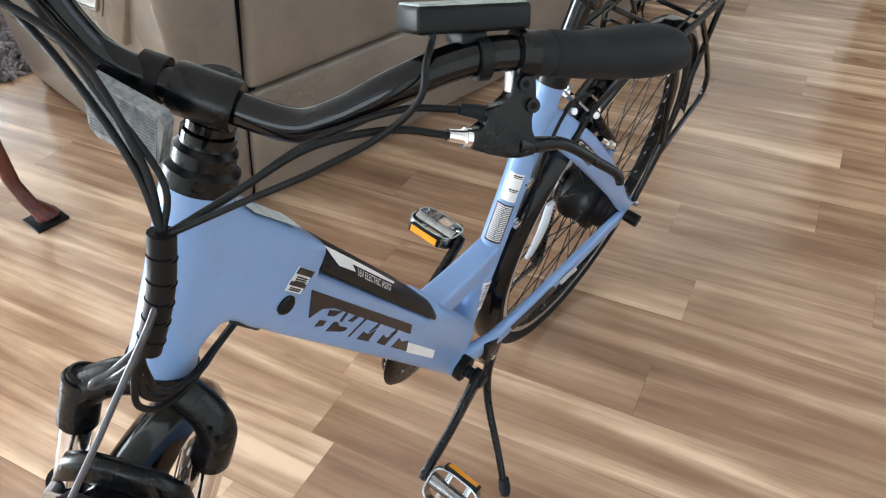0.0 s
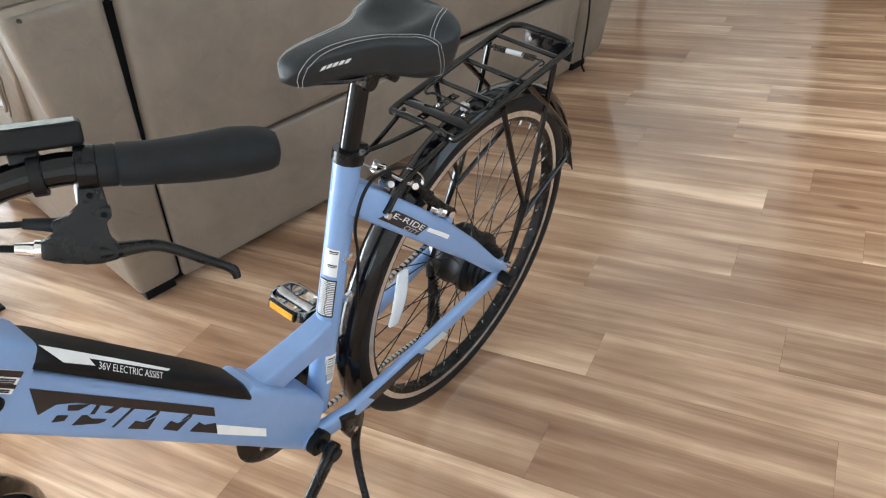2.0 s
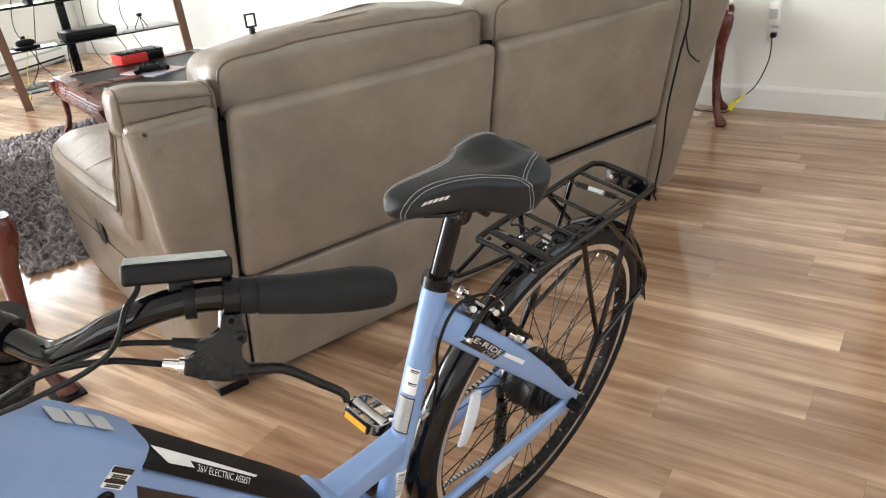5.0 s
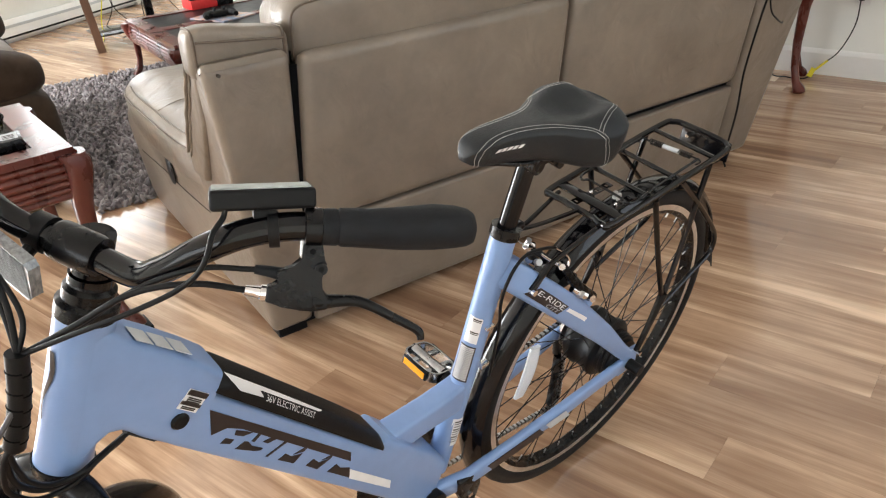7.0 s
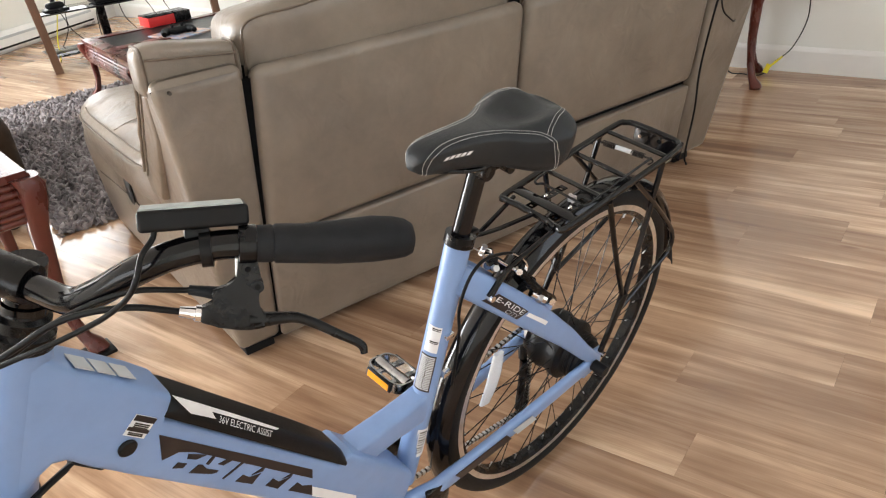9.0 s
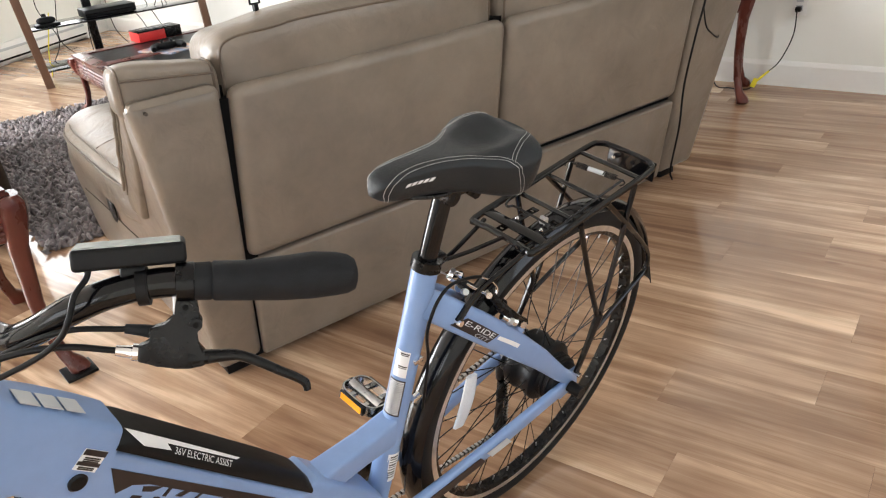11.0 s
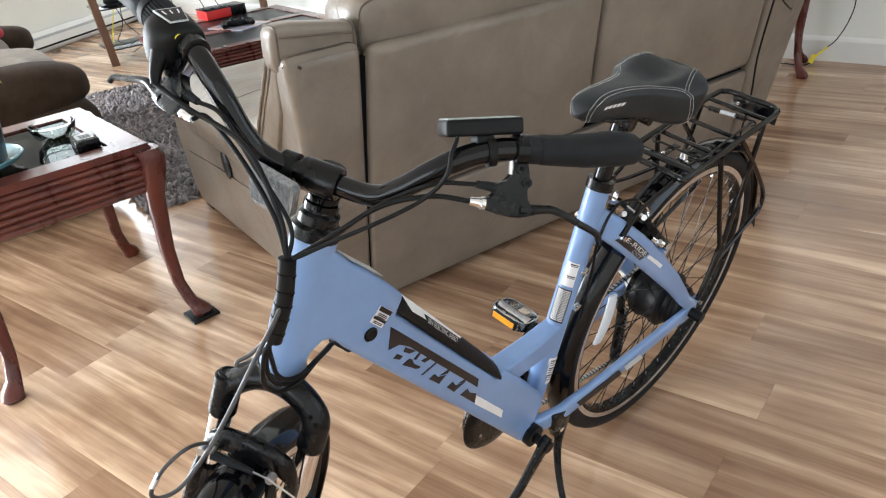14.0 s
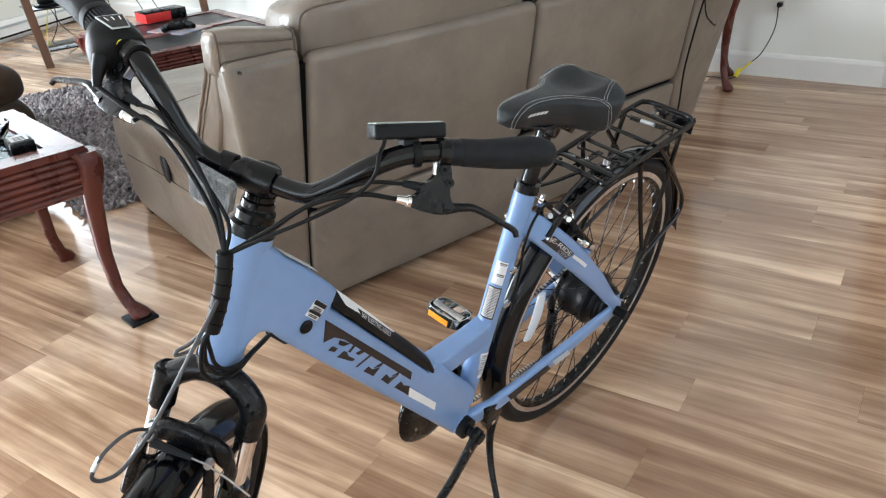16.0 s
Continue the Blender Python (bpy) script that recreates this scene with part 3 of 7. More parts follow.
            p.z += 0.02 * (noise.noise(p * 5 + c) - 0.2)
            seam.append(c + p)
        part("piping", sheared(tube(seam, 0.0034, 8, 2), -0.17), PIPING, ob)
    # narrow bolster at the near end, dropping towards the head cushion, with piped edges
    dims = (-0.115, 0.122, 0.004, 0.092, 0.815, 0.940)

    def slope(bm):
        for v in bm.verts:
            v.co.z -= 0.13 * (v.co.x + 0.10)
        return sheared(bm, -0.17)
    bolster = part("side_bolster", slope(pillow(*dims, 5.0, (20, 12), sag=0.012)), LEATHER, ob, smooth=60)
    for x in (-0.100, 0.106):
        part("piping", slope(tube(slice_of(dims, 5.0, x), 0.0035, 8, 1, closed=True)), PIPING, bolster)
    part("piping", slope(tube([(x, 0.0025, 0.908) for x in np.linspace(-0.098, 0.104, 8)], 0.0030, 8, 1)), PIPING, bolster)
    # near back cushion, its side showing as a narrow upright strip with a puckered piped edge
    m = Matrix(((0, 0, 1, -0.108), (1, 0, 0, 0), (0, 1, 0, 0), (0, 0, 0, 1)))
    outline = glide([(-0.100, 0.875, 0), (-0.074, 0.852, 0), (-0.020, 0.792, 0), (0.060, 0.708, 0), (0.130, 0.628, 0), (0.196, 0.550, 0)], 3)
    bm = prism([(-0.112, 0.83)] + [(p.x, p.y) for p in outline] + [(0.20, 0.50), (0.10, 0.50), (0.02, 0.60), (-0.06, 0.70)], 0.21, m, bevel=0.012)
    for v in bm.verts:
        if v.co.x < 0.0:
            v.co.x += 0.06 * max(0.0, 0.87 - v.co.z)
    near = part("back_cushion", bm, LEATHER, ob, smooth=50)
    for k, (dy, r, mat) in enumerate(((-0.020, 0.0024, LEATHER), (-0.004, 0.0042, LEATHER))):
        part("piping", tube([(-0.1095 - 0.002 * k + 0.06 * max(0.0, 0.87 - p.y) + 0.0012 * math.sin(140 * p.y), p.x + dy, p.y + dy * 0.6) for p in outline[1:-1]], r, 8, 3), mat, near)
    part("back_cushion", pillow(0.09, 0.93, -0.06, 0.34, 0.44, 0.86, 4.5, (20, 10), sag=0.02), LEATHER, ob, smooth=60)
    part("back_cushion", pillow(0.95, 1.86, 0.02, 0.40, 0.44, 0.88, 4.5, (20, 10), sag=0.02), LEATHER, ob, smooth=60)
    for x0, x1 in ((-0.072, 0.93), (0.95, 1.87)):
        part("seat_cushion", pillow(x0 - 0.016, x1, 0.06, 1.245, 0.40, 0.600, 4.6, (32, 12), sag=0.02), LEATHER, ob, smooth=60)
        for z, r in ((0.546, 0.0042), (0.572, 0.0026)):
            loop = []
            for k in range(41):
                u, w = (-1, -0.70 + 0.085 * k) if k < 20 else (-1 + 0.035 * (k - 20), 1)
                c = abs(z - 0.5) / 0.1
                q = ((1 - c ** 4.6) / (abs(u) ** 4.6 + abs(w) ** 4.6)) ** (1 / 4.6)
                loop.append(((x0 - 0.016 + x1) / 2 + u * q * (x1 - x0 + 0.016) / 2, 0.6525 + w * q * 0.5925, z - 0.004 * abs(w)))
            part("piping", tube(loop, r, 8, 2), PIPING, ob)
        part("seam", tube([(x0 + 0.018, 0.62, 0.575), (x0 + 0.10, 0.625, 0.592), (x0 + 0.3, 0.63, 0.5985), (x1 - 0.05, 0.62, 0.580)], 0.0012, 6), PIPING, ob)
    part("seat_base", box(0.08, 1.90, 0.28, 1.22, 0.06, 0.42, 0.02), LEATHER, ob)
    for x, y in ((0.03, 0.03), (1.95, 0.03), (0.03, 1.2), (1.95, 0.9)):
        part("foot", box(x - 0.03, x + 0.06, y - 0.005, y + 0.06, 0.0, 0.034, 0.004), PLASTIC, ob)
    return ob


sofa()
lead = thing("sofa_power_lead", SOFA, "black power lead hanging down the back of the sofa", "cable")
part("wire", tube([(1.90, -0.165, 0.85), (1.892, -0.168, 0.75), (1.878, -0.145, 0.62), (1.884, -0.1, 0.42), (1.90, -0.075, 0.25), (1.91, -0.035, 0.06), (1.93, -0.03, 0.006)], 0.004, 8), PLASTIC, lead)
part("wire", tube([(1.89, -0.16, 0.72), (1.92, -0.155, 0.64), (1.97, -0.15, 0.60), (2.03, -0.13, 0.575), (2.08, -0.10, 0.57)], 0.003, 8), PLASTIC, lead)

holder = thing("phone_holder", SOFA @ Matrix.Translation((0.30, 0.005, 0.972)) @ Matrix.Scale(0.48, 4), "small black phone holder clipped on the sofa back", "holder")
part("clip", box(-0.012, 0.012, -0.015, 0.015, -0.005, 0.03, 0.003), PLASTIC, holder)
bm = bmesh.new()
for q in ((-0.03, 0.03, -0.005, 0.005, 0.03, 0.038), (-0.03, 0.03, -0.005, 0.005, 0.092, 0.10), (-0.03, -0.022, -0.005, 0.005, 0.038, 0.092), (0.022, 0.03, -0.005, 0.005, 0.038, 0.092)):
    box(*q, bm=bm)
part("cradle", bm, PLASTIC, holder, smooth=0)


# ---- tables with curved legs ----
def cabriole(h, sx, sy, flare=0.03):
    """A curved leg: knee out, ankle in, foot out, from the corner at the origin."""
    rings = []
    for z, off, w in ((0.0, 0.032, 0.022), (0.012, 0.036, 0.026), (0.03, 0.030, 0.024), (0.055, 0.014, 0.017), (0.12, 0.0, 0.0155), (0.24, -0.004, 0.018),
                      (0.38 * h / 0.52, 0.006, 0.023), (0.46 * h / 0.52, 0.02, 0.03), (0.5 * h / 0.52, 0.022, 0.033), (h, 0.012, 0.034)):
        c = Vector((sx * off, sy * off, z))
        rings.append(ring(c, (w * 1.18, 0, 0), (0, w * 1.18, 0), 3.2, 16))
    return skin(rings)


def fluted(x0, x1, z0, z1, flutes, bulge=0.014):
    """An apron board along x with long horizontal beads on its face, which looks to -y."""
    prof = [(0.0, z0)]
    for i in range(flutes):
        for k in range(5):
            t = k / 4
            z = z0 + (z1 - z0) * (i + t) / flutes
            prof.append((-0.012 - 0.008 * math.sin(math.pi * t) - bulge * math.sin(math.pi * (z - z0) / (z1 - z0)), z))
    prof += [(0.0, z1), (0.014, z1), (0.014, z0)]
    return skin([[Vector((x, y, z)) for y, z in prof] for x in (x0, x1)])


def side_table(name, m, w, d, h, label, glass, glass_label, pads=(), group=""):
    ob = thing(name, m, label, "table", group)
    top = h - 0.022
    for i, (x, y, sx, sy) in enumerate(((0, 0, -1, -1), (w, 0, 1, -1), (w, d, 1, 1), (0, d, -1, 1))):
        leg = part("leg", cabriole(top, sx, sy), MAHOGANY, ob, smooth=50)
        leg.location = (x, y, 0.006 if i in pads else 0)
        if i in pads:
            part("pad", box(-0.05, 0.04, -0.045, 0.045, 0.0, 0.010, 0.002, m=Matrix.Translation((sx * 0.03, sy * 0.03, -0.006))), PLASTIC, leg, "flat black square glide under the foot")
    z0, z1 = top - 0.125, top - 0.001
    for a, b, q in ((w, 0, Matrix.Identity(4)), (d, 0, Matrix.Translation((w, 0, 0)) @ Matrix.Rotation(radians(90), 4, "Z")),
                    (w, 0, Matrix.Translation((w, d, 0)) @ Matrix.Rotation(radians(180), 4, "Z")), (d, 0, Matrix.Translation((0, d, 0)) @ Matrix.Rotation(radians(-90), 4, "Z"))):
        bm = fluted(0.010, a - 0.010, z0, z1, 6)
        bmesh.ops.transform(bm, matrix=q, verts=bm.verts)
        part("apron", bm, MAHOGANY, ob, smooth=50)
    e, f = 0.024, 0.085
    bm = bmesh.new()
    for q in ((-e, w + e, -e, -e + f), (-e, w + e, d + e - f, d + e), (-e, -e + f, -e + f, d + e - f), (w + e - f, w + e, -e + f, d + e - f)):
        box(*q, top, h, bm=bm)
    bmesh.ops.remove_doubles(bm, verts=bm.verts, dist=1e-4)
    frame_ob = part("top_frame", bm, MAHOGANY, ob, smooth=0)
    part("edge_moulding", tube([(-e, -e, h - 0.014), (w + e, -e, h - 0.014)], 0.007, 8, 1), MAHOGANY, frame_ob)
    part("edge_moulding", tube([(w + e, -e, h - 0.014), (w + e, d + e, h - 0.014)], 0.007, 8, 1), MAHOGANY, frame_ob)
    part("glass_top", box(-e + f - 0.004, w + e - f + 0.004, -e + f - 0.004, d + e - f + 0.004, h - 0.012, h - 0.006), glass, ob, glass_label, 0)
    return ob


# end table beside the sofa; its near foot stands on a glide
END = pose(-1.03, 1.76, 0, 0, 0, 142.0) @ Matrix.Translation((0.034, 0.034, 0))
side_table("end_table", END, 0.587, 0.512, 0.595, "mahogany end table with fluted apron and glass top", SMOKE, "smoked glass inset", pads=(0,), group="matching living room tables")
side_table("end_table", pose(1.276, 4.134, 0, 0, 0, -12) @ Matrix.Translation((-0.634, 0.034, 0)), 0.6, 0.26, 0.60, "mahogany side table with one curved leg showing by the wall", SMOKE, "smoked glass inset", group="matching living room tables")
COFFEE = pose(-2.02, 3.86, 0, 0, 0, 46.5)
coffee = side_table("coffee_table", COFFEE, 0.95, 1.10, 0.385, "mahogany coffee table with fluted apron and black panelled top", LACQUER, "black lacquered panels", group="matching living room tables")

part("cross_rail", box(0.0615, 0.8885, 0.50, 0.60, 0.365, 0.386, 0.003), MAHOGANY, coffee, "mahogany rail between the two panels")


# ---- the bicycle ----
BIKE = pose(0.3200, 1.4154, 0, -11.76, 0, 234.76)
bike = thing("electric_bicycle", BIKE, "powder blue step-through electric bicycle leaning on its kickstand", "bicycle")
R_TYRE, R_MINOR = 0.347, 0.020
HEAD_TOP, HEAD_BOT = Vector((0.889, 0, 0.920)), Vector((0.946, 0, 0.762))
AXIS = (HEAD_TOP - HEAD_BOT).normalized()


def turned(degrees):
    """The turn of the steering about the head tube."""
    return Matrix.Translation(HEAD_TOP) @ Matrix.Rotation(radians(degrees), 4, AXIS) @ Matrix.Translation(-HEAD_TOP)


STEER, STEER_L, STEER_R = turned(30), turned(26), turned(34)
FORE = Vector((AXIS.z, 0, -AXIS.x))
ALONG, OUT = Vector((-0.628, 0, -0.778)), Vector((-0.778, 0, 0.628))
ORIG = Vector((0.806, 0, 0.823))
LEFT = Vector((0, 1, 0))


def dt(a, h, v=0.0):
    """A point of the down tube: a along it, h above its upper edge, v to the left."""
    return ORIG + ALONG * a + OUT * h + LEFT * v


def steered(bm, side=0):
    """Turned with the fork; the two halves of the bar sweep a little apart."""
    bmesh.ops.transform(bm, matrix=(STEER, STEER_L, STEER_R)[side], verts=bm.verts)
    return bm


def slab(top, bot, half, n=7.0, seg=28):
    top, bot = Vector(top), Vector(bot)
    return ring((top + bot) / 2, (top - bot) / 2, LEFT * half, n, seg)


# frame: one welded, painted piece
bm = skin([slab(HEAD_TOP - AXIS * 0.003 + FORE * 0.013, HEAD_BOT + AXIS * 0.003 + FORE * 0.013, 0.0222, 12), slab(HEAD_TOP - AXIS * 0.003, HEAD_BOT + AXIS * 0.003, 0.0264, 12), slab((0.872, 0, 0.897), (0.922, 0, 0.782), 0.0278, 8), slab((0.860, 0, 0.882), (0.908, 0, 0.790), 0.0292, 7), slab((0.838, 0, 0.860), (0.896, 0, 0.786), 0.031, 6),
           slab(dt(0.0, 0.0), dt(0.0, -0.094), 0.033), slab(dt(0.032, 0.0), dt(0.032, -0.094), 0.033), slab(dt(0.042, -0.024), dt(0.042, -0.094), 0.033), slab(dt(0.380, -0.022), dt(0.382, -0.095), 0.0335),
           slab(dt(0.392, -0.001), dt(0.396, -0.096), 0.0335), slab(dt(0.47, -0.001), dt(0.50, -0.097), 0.034), slab((0.447, 0, 0.378), (0.492, 0, 0.277), 0.035), slab((0.441, 0, 0.366), (0.479, 0, 0.272), 0.0345)])
frame_part = part("frame", bm, BLUE, bike, "powder blue welded alloy frame", 45)
part("head_tube", tube([HEAD_TOP, HEAD_TOP - AXIS * 0.02, HEAD_BOT + AXIS * 0.03, HEAD_BOT], [0.0266, 0.0262, 0.0262, 0.0272], 32, 3), BLUE, frame_part)
part("seat_tube", tube([(0.333, 0, 0.768), (0.39, 0, 0.494), (0.432, 0, 0.31)], 0.0195, 24, 4), BLUE, frame_part)
bm = skin([ring((u, 0, w), (0, 0, hh), LEFT * hw, 7.0, 32) for u, w, hh, hw in ((0.60, 0.460, 0.030, 0.0225), (0.556, 0.469, 0.0265, 0.0220), (0.52, 0.4715, 0.0238, 0.0208), (0.46, 0.4725, 0.0235, 0.0196), (0.430, 0.473, 0.0255, 0.0194), (0.400, 0.474, 0.029, 0.0185))])
part("brace_tube", bm, BLUE, frame_part, smooth=50)
part("bottom_bracket_shell", tube([(0.474, -0.037, 0.294), (0.474, 0.037, 0.294)], 0.021, 24, 1), BLUE, frame_part)


def stay(pts, side):
    """Loft of flat ovals: (u, v, w, half height, half thickness)."""
    rings = []
    P = [Vector((u, v * side, w)) for u, v, w, _, _ in pts]
    for i, (u, v, w, hh, ht) in enumerate(pts):
        d = (P[min(i + 1, len(P) - 1)] - P[max(i - 1, 0)]).normalized()
        lat = (LEFT - d * d.dot(LEFT)).normalized()
        rings.append(ring(P[i], lat.cross(d) * hh, lat * ht, 3.0, 18))
    return skin(rings)


for side in (1, -1):
    cs = part("chain_stay", stay([(0.455, 0.030, 0.292, 0.020, 0.012), (0.40, 0.048, 0.303, 0.020, 0.010), (0.30, 0.056, 0.314, 0.0185, 0.009), (0.16, 0.064, 0.327, 0.017, 0.009), (0.03, 0.070, 0.340, 0.016, 0.008), (-0.02, 0.072, 0.347, 0.018, 0.006)], side), BLUE, frame_part, smooth=50)
    part("seat_stay", stay([(0.345, 0.008, 0.705, 0.024, 0.010), (0.318, 0.026, 0.684, 0.024, 0.011), (0.26, 0.045, 0.632, 0.025, 0.0095), (0.19, 0.056, 0.565, 0.025, 0.0085), (0.10, 0.065, 0.473, 0.020, 0.008), (0.03, 0.070, 0.393, 0.015, 0.008), (-0.012, 0.072, 0.352, 0.013, 0.006)], side), BLUE, frame_part, smooth=50)
    part("dropout", prism([(-0.035, 0.322), (0.02, 0.318), (0.03, 0.345), (0.0, 0.38), (-0.028, 0.375)], 0.008, Matrix(((1, 0, 0, 0), (0, 0, 1, side * 0.072 - 0.004), (0, 1, 0, 0), (0, 0, 0, 1))), bevel=0.002), BLUE, frame_part)
    # decals on the stays
    if side == 1:
        d = Vector((-0.30, 0.0225, 0.0285)).normalized()
        for a, b, mat in ((0.035, 0.17, DARKV), (0.173, 0.235, GREYV)):
            o = Vector((0.40, 0.0588, 0.303)) + d * a
            part("decal", prism([(0, -0.010), (b - a - 0.012, -0.010), (b - a, 0.010), (0.012, 0.010)], 0.0012, basis(o, d, (0, 0, 1)) @ Matrix.Rotation(math.pi, 4, "X")), mat, cs, smooth=0)

# badge on the left seat stay: black, with pale slanted bars, then a grey stripe
STAY = [(0.345, 0.008, 0.705, 0.024, 0.010), (0.318, 0.026, 0.684, 0.024, 0.011), (0.26, 0.045, 0.632, 0.025, 0.0095), (0.19, 0.056, 0.565, 0.025, 0.0085), (0.10, 0.065, 0.473, 0.020, 0.008)]


def stay_point(u, h, lift):
    """A point of the stay's outer face at u, h half heights over its middle line."""
    us = [q[0] for q in STAY][::-1]

    def at(u):
        return [float(np.interp(u, us, [q[k] for q in STAY][::-1])) for k in (1, 2, 3, 4)]
    v, w, hh, ht = at(u)
    va, wa, _, _ = at(u + 0.012)
    vb, wb, _, _ = at(u - 0.012)
    d = Vector((-0.024, vb - va, wb - wa)).normalized()
    lat = (LEFT - d * d.dot(LEFT)).normalized()
    up = lat.cross(d)
    up = up if up.z > 0 else -up
    return Vector((u, v, w)) + up * hh * h + lat * (ht * (1 - abs(h) ** 3) ** (1 / 3) + lift)


def stay_patch(name, poly, mat, parent, lift, label=""):
    """A four-sided patch laid on the stay's outer face; poly: (u, share of the half height), lower edge first, then the upper edge back."""
    (u0, h0), (u1, h1), (u2, h2), (u3, h3) = poly
    bm = bmesh.new()
    rows = []
    for i in range(9):
        t = i / 8
        a, b = (u0 + (u1 - u0) * t, h0 + (h1 - h0) * t), (u3 + (u2 - u3) * t, h3 + (h2 - h3) * t)
        rows.append([bm.verts.new(stay_point(a[0] + (b[0] - a[0]) * k / 4, a[1] + (b[1] - a[1]) * k / 4, lift)) for k in range(5)])
    for a, b in zip(rows, rows[1:]):
        for k in range(4):
            bm.faces.new((a[k], a[k + 1], b[k + 1], b[k]))
    return part(name, bm, mat, parent, label)


badge = stay_patch("badge", [(0.308, -0.57), (0.236, -0.645), (0.2245, 0.175), (0.289, 0.275)], DARKV, frame_part, 0.0009, "black badge with pale lettering")


def stay_lettering(text, corners, mat, shear):
    """Words laid on the stay between four corners: lower edge, then the upper edge back."""
    ob = lettering(text, Matrix.Identity(4), 1.0, mat, badge, shear)
    xs, ys = [v.co.x for v in ob.data.vertices], [v.co.y for v in ob.data.vertices]
    x0, x1, y0, y1 = min(xs), max(xs), min(ys), max(ys)
    (ua, ha), (ub, hb), (uc, hc), (ud, hd) = corners
    for v in ob.data.vertices:
        a, b = (v.co.x - x0) / (x1 - x0), (v.co.y - y0) / (y1 - y0)
        low, high = (ua + (ub - ua) * a, ha + (hb - ha) * a), (ud + (uc - ud) * a, hd + (hc - hd) * a)
        v.co = stay_point(low[0] + (high[0] - low[0]) * b, low[1] + (high[1] - low[1]) * b, 0.0016)


stay_lettering("E-RIDE", [(0.2890, -0.20), (0.2310, -0.25), (0.2310, 0.105), (0.2890, 0.140)], WHITE, 0.15)
stay_lettering("CITY", [(0.2660, -0.60), (0.2390, -0.61), (0.2370, -0.33), (0.2640, -0.33)], GREYV, 0.15)
stay_patch("decal", [(0.2245, -0.16), (0.175, -0.07), (0.174, 0.25), (0.222, 0.105)], WHITE, frame_part, 0.0010)
# dark mark on the front of the head tube
bm = bmesh.new()
rows = []
for k in range(9):
    t = k / 8
    c = HEAD_TOP - AXIS * (0.034 + 0.075 * t)
    wid = 6 * (1 - t) + 2
    mid = 10 + 9 * math.sin(6 * t)
    rows.append([bm.verts.new(c + (FORE * math.cos(radians(q)) + LEFT * math.sin(radians(q))) * 0.0273) for q in np.linspace(mid - wid, mid + wid, 5)])
for a, b in zip(rows, rows[1:]):
    for k in range(4):
        bm.faces.new((a[k], a[k + 1], b[k + 1], b[k]))
part("decal", bm, DARKV, frame_part, "dark tapered mark on the head tube")


# decals of the down tube's left side; x along the tube, y up from its edge
SIDE = basis(ORIG + LEFT * 0.0331, ALONG, OUT)
if SIDE.col[2][1] < 0:
    SIDE = SIDE @ Matrix.Diagonal((1, 1, -1, 1))


def side_decal(name, poly, mat, lift=0.0, parent=None, label=""):
    return part(name, prism(poly, 0.0009, SIDE @ Matrix.Translation((0, 0, lift))), mat, parent or frame_part, label, 0)


panel = side_decal("side_graphic", [(0.045, -0.0415), (0.325, -0.0387), (0.338, -0.0507), (0.157, -0.0510), (0.107, -0.0508), (0.085, -0.0551), (0.0715, -0.0678)], DARKV, 0, None, "dark brown side graphic with slanted cut-outs")
for poly in ([(0.1004, -0.0545), (0.1264, -0.0512), (0.1162, -0.0590), (0.1033, -0.0605)], [(0.0925, -0.0745), (0.0945, -0.0668), (0.1075, -0.0658), (0.1060, -0.0720)],
             [(0.1195, -0.0762), (0.1250, -0.0645), (0.1310, -0.0636), (0.1410, -0.0673), (0.1600, -0.0664), (0.1590, -0.0695), (0.1524, -0.0722)],
             [(0.1345, -0.0621), (0.1360, -0.0512), (0.1405, -0.0512), (0.1396, -0.0619)], [(0.1522, -0.0590), (0.1610, -0.0508), (0.1700, -0.0508), (0.1616, -0.0592)],
             [(0.1744, -0.0756), (0.1870, -0.0510), (0.1912, -0.0510), (0.1776, -0.0754)], [(0.1990, -0.0758), (0.2041, -0.0656), (0.2180, -0.0668), (0.2324, -0.0591), (0.2304, -0.0750)],
             [(0.2180, -0.0640), (0.2290, -0.0508), (0.2330, -0.0508), (0.2330, -0.0560)], [(0.2560, -0.0738), (0.2613, -0.0623), (0.2760, -0.0648), (0.2932, -0.0543), (0.2824, -0.0748)],
             [(0.2780, -0.0610), (0.2880, -0.0507), (0.2920, -0.0507), (0.2930, -0.0535)], [(0.3060, -0.0742), (0.3136, -0.0605), (0.3280, -0.0640), (0.3469, -0.0599), (0.3630, -0.0744)]):
    side_decal("slanted_block", poly, DARKV, 0, panel)
side_decal("decal", [(0.3502, -0.0622), (0.4680, -0.0618), (0.4805, -0.0742), (0.3640, -0.0756)], WHITE, 0, None, "white vinyl block")
sticker = side_decal("warning_sticker", [(0.0019, -0.0262), (0.0279, -0.0250), (0.0296, -0.0490), (0.0035, -0.0503)], WHITE, 0, None, "small white warning sticker with dark bars")
side_decal("bar", [(0.0021, -0.0264), (0.0277, -0.0252), (0.0280, -0.0312), (0.0025, -0.0325)], DARKV, 0.001, sticker)
side_decal("bar", [(0.0027, -0.0402), (0.0287, -0.0390), (0.0289, -0.0428), (0.0029, -0.0440)], DARKV, 0.001, sticker)
for h in (0.0345, 0.0366, 0.0387, 0.0455, 0.0474):
    side_decal("bar", [(0.0070, -h), (0.0250, -h + 0.0009), (0.0250, -h - 0.0002), (0.0070, -h - 0.0011)], SEAM, 0.001, sticker)
part("lock_cover", lathe([(0, 0.0), (0.0095, 0.0), (0.010, 0.002), (0.008, 0.004), (0, 0.0045)], 18, "Z", m=SIDE @ Matrix.Translation((0.0190, -0.0622, 0))), PLASTIC, frame_part, "round black key lock cover")
# pale label on the top of the frame behind the head tube
o = Vector((0.878, 0.0, 0.9015))
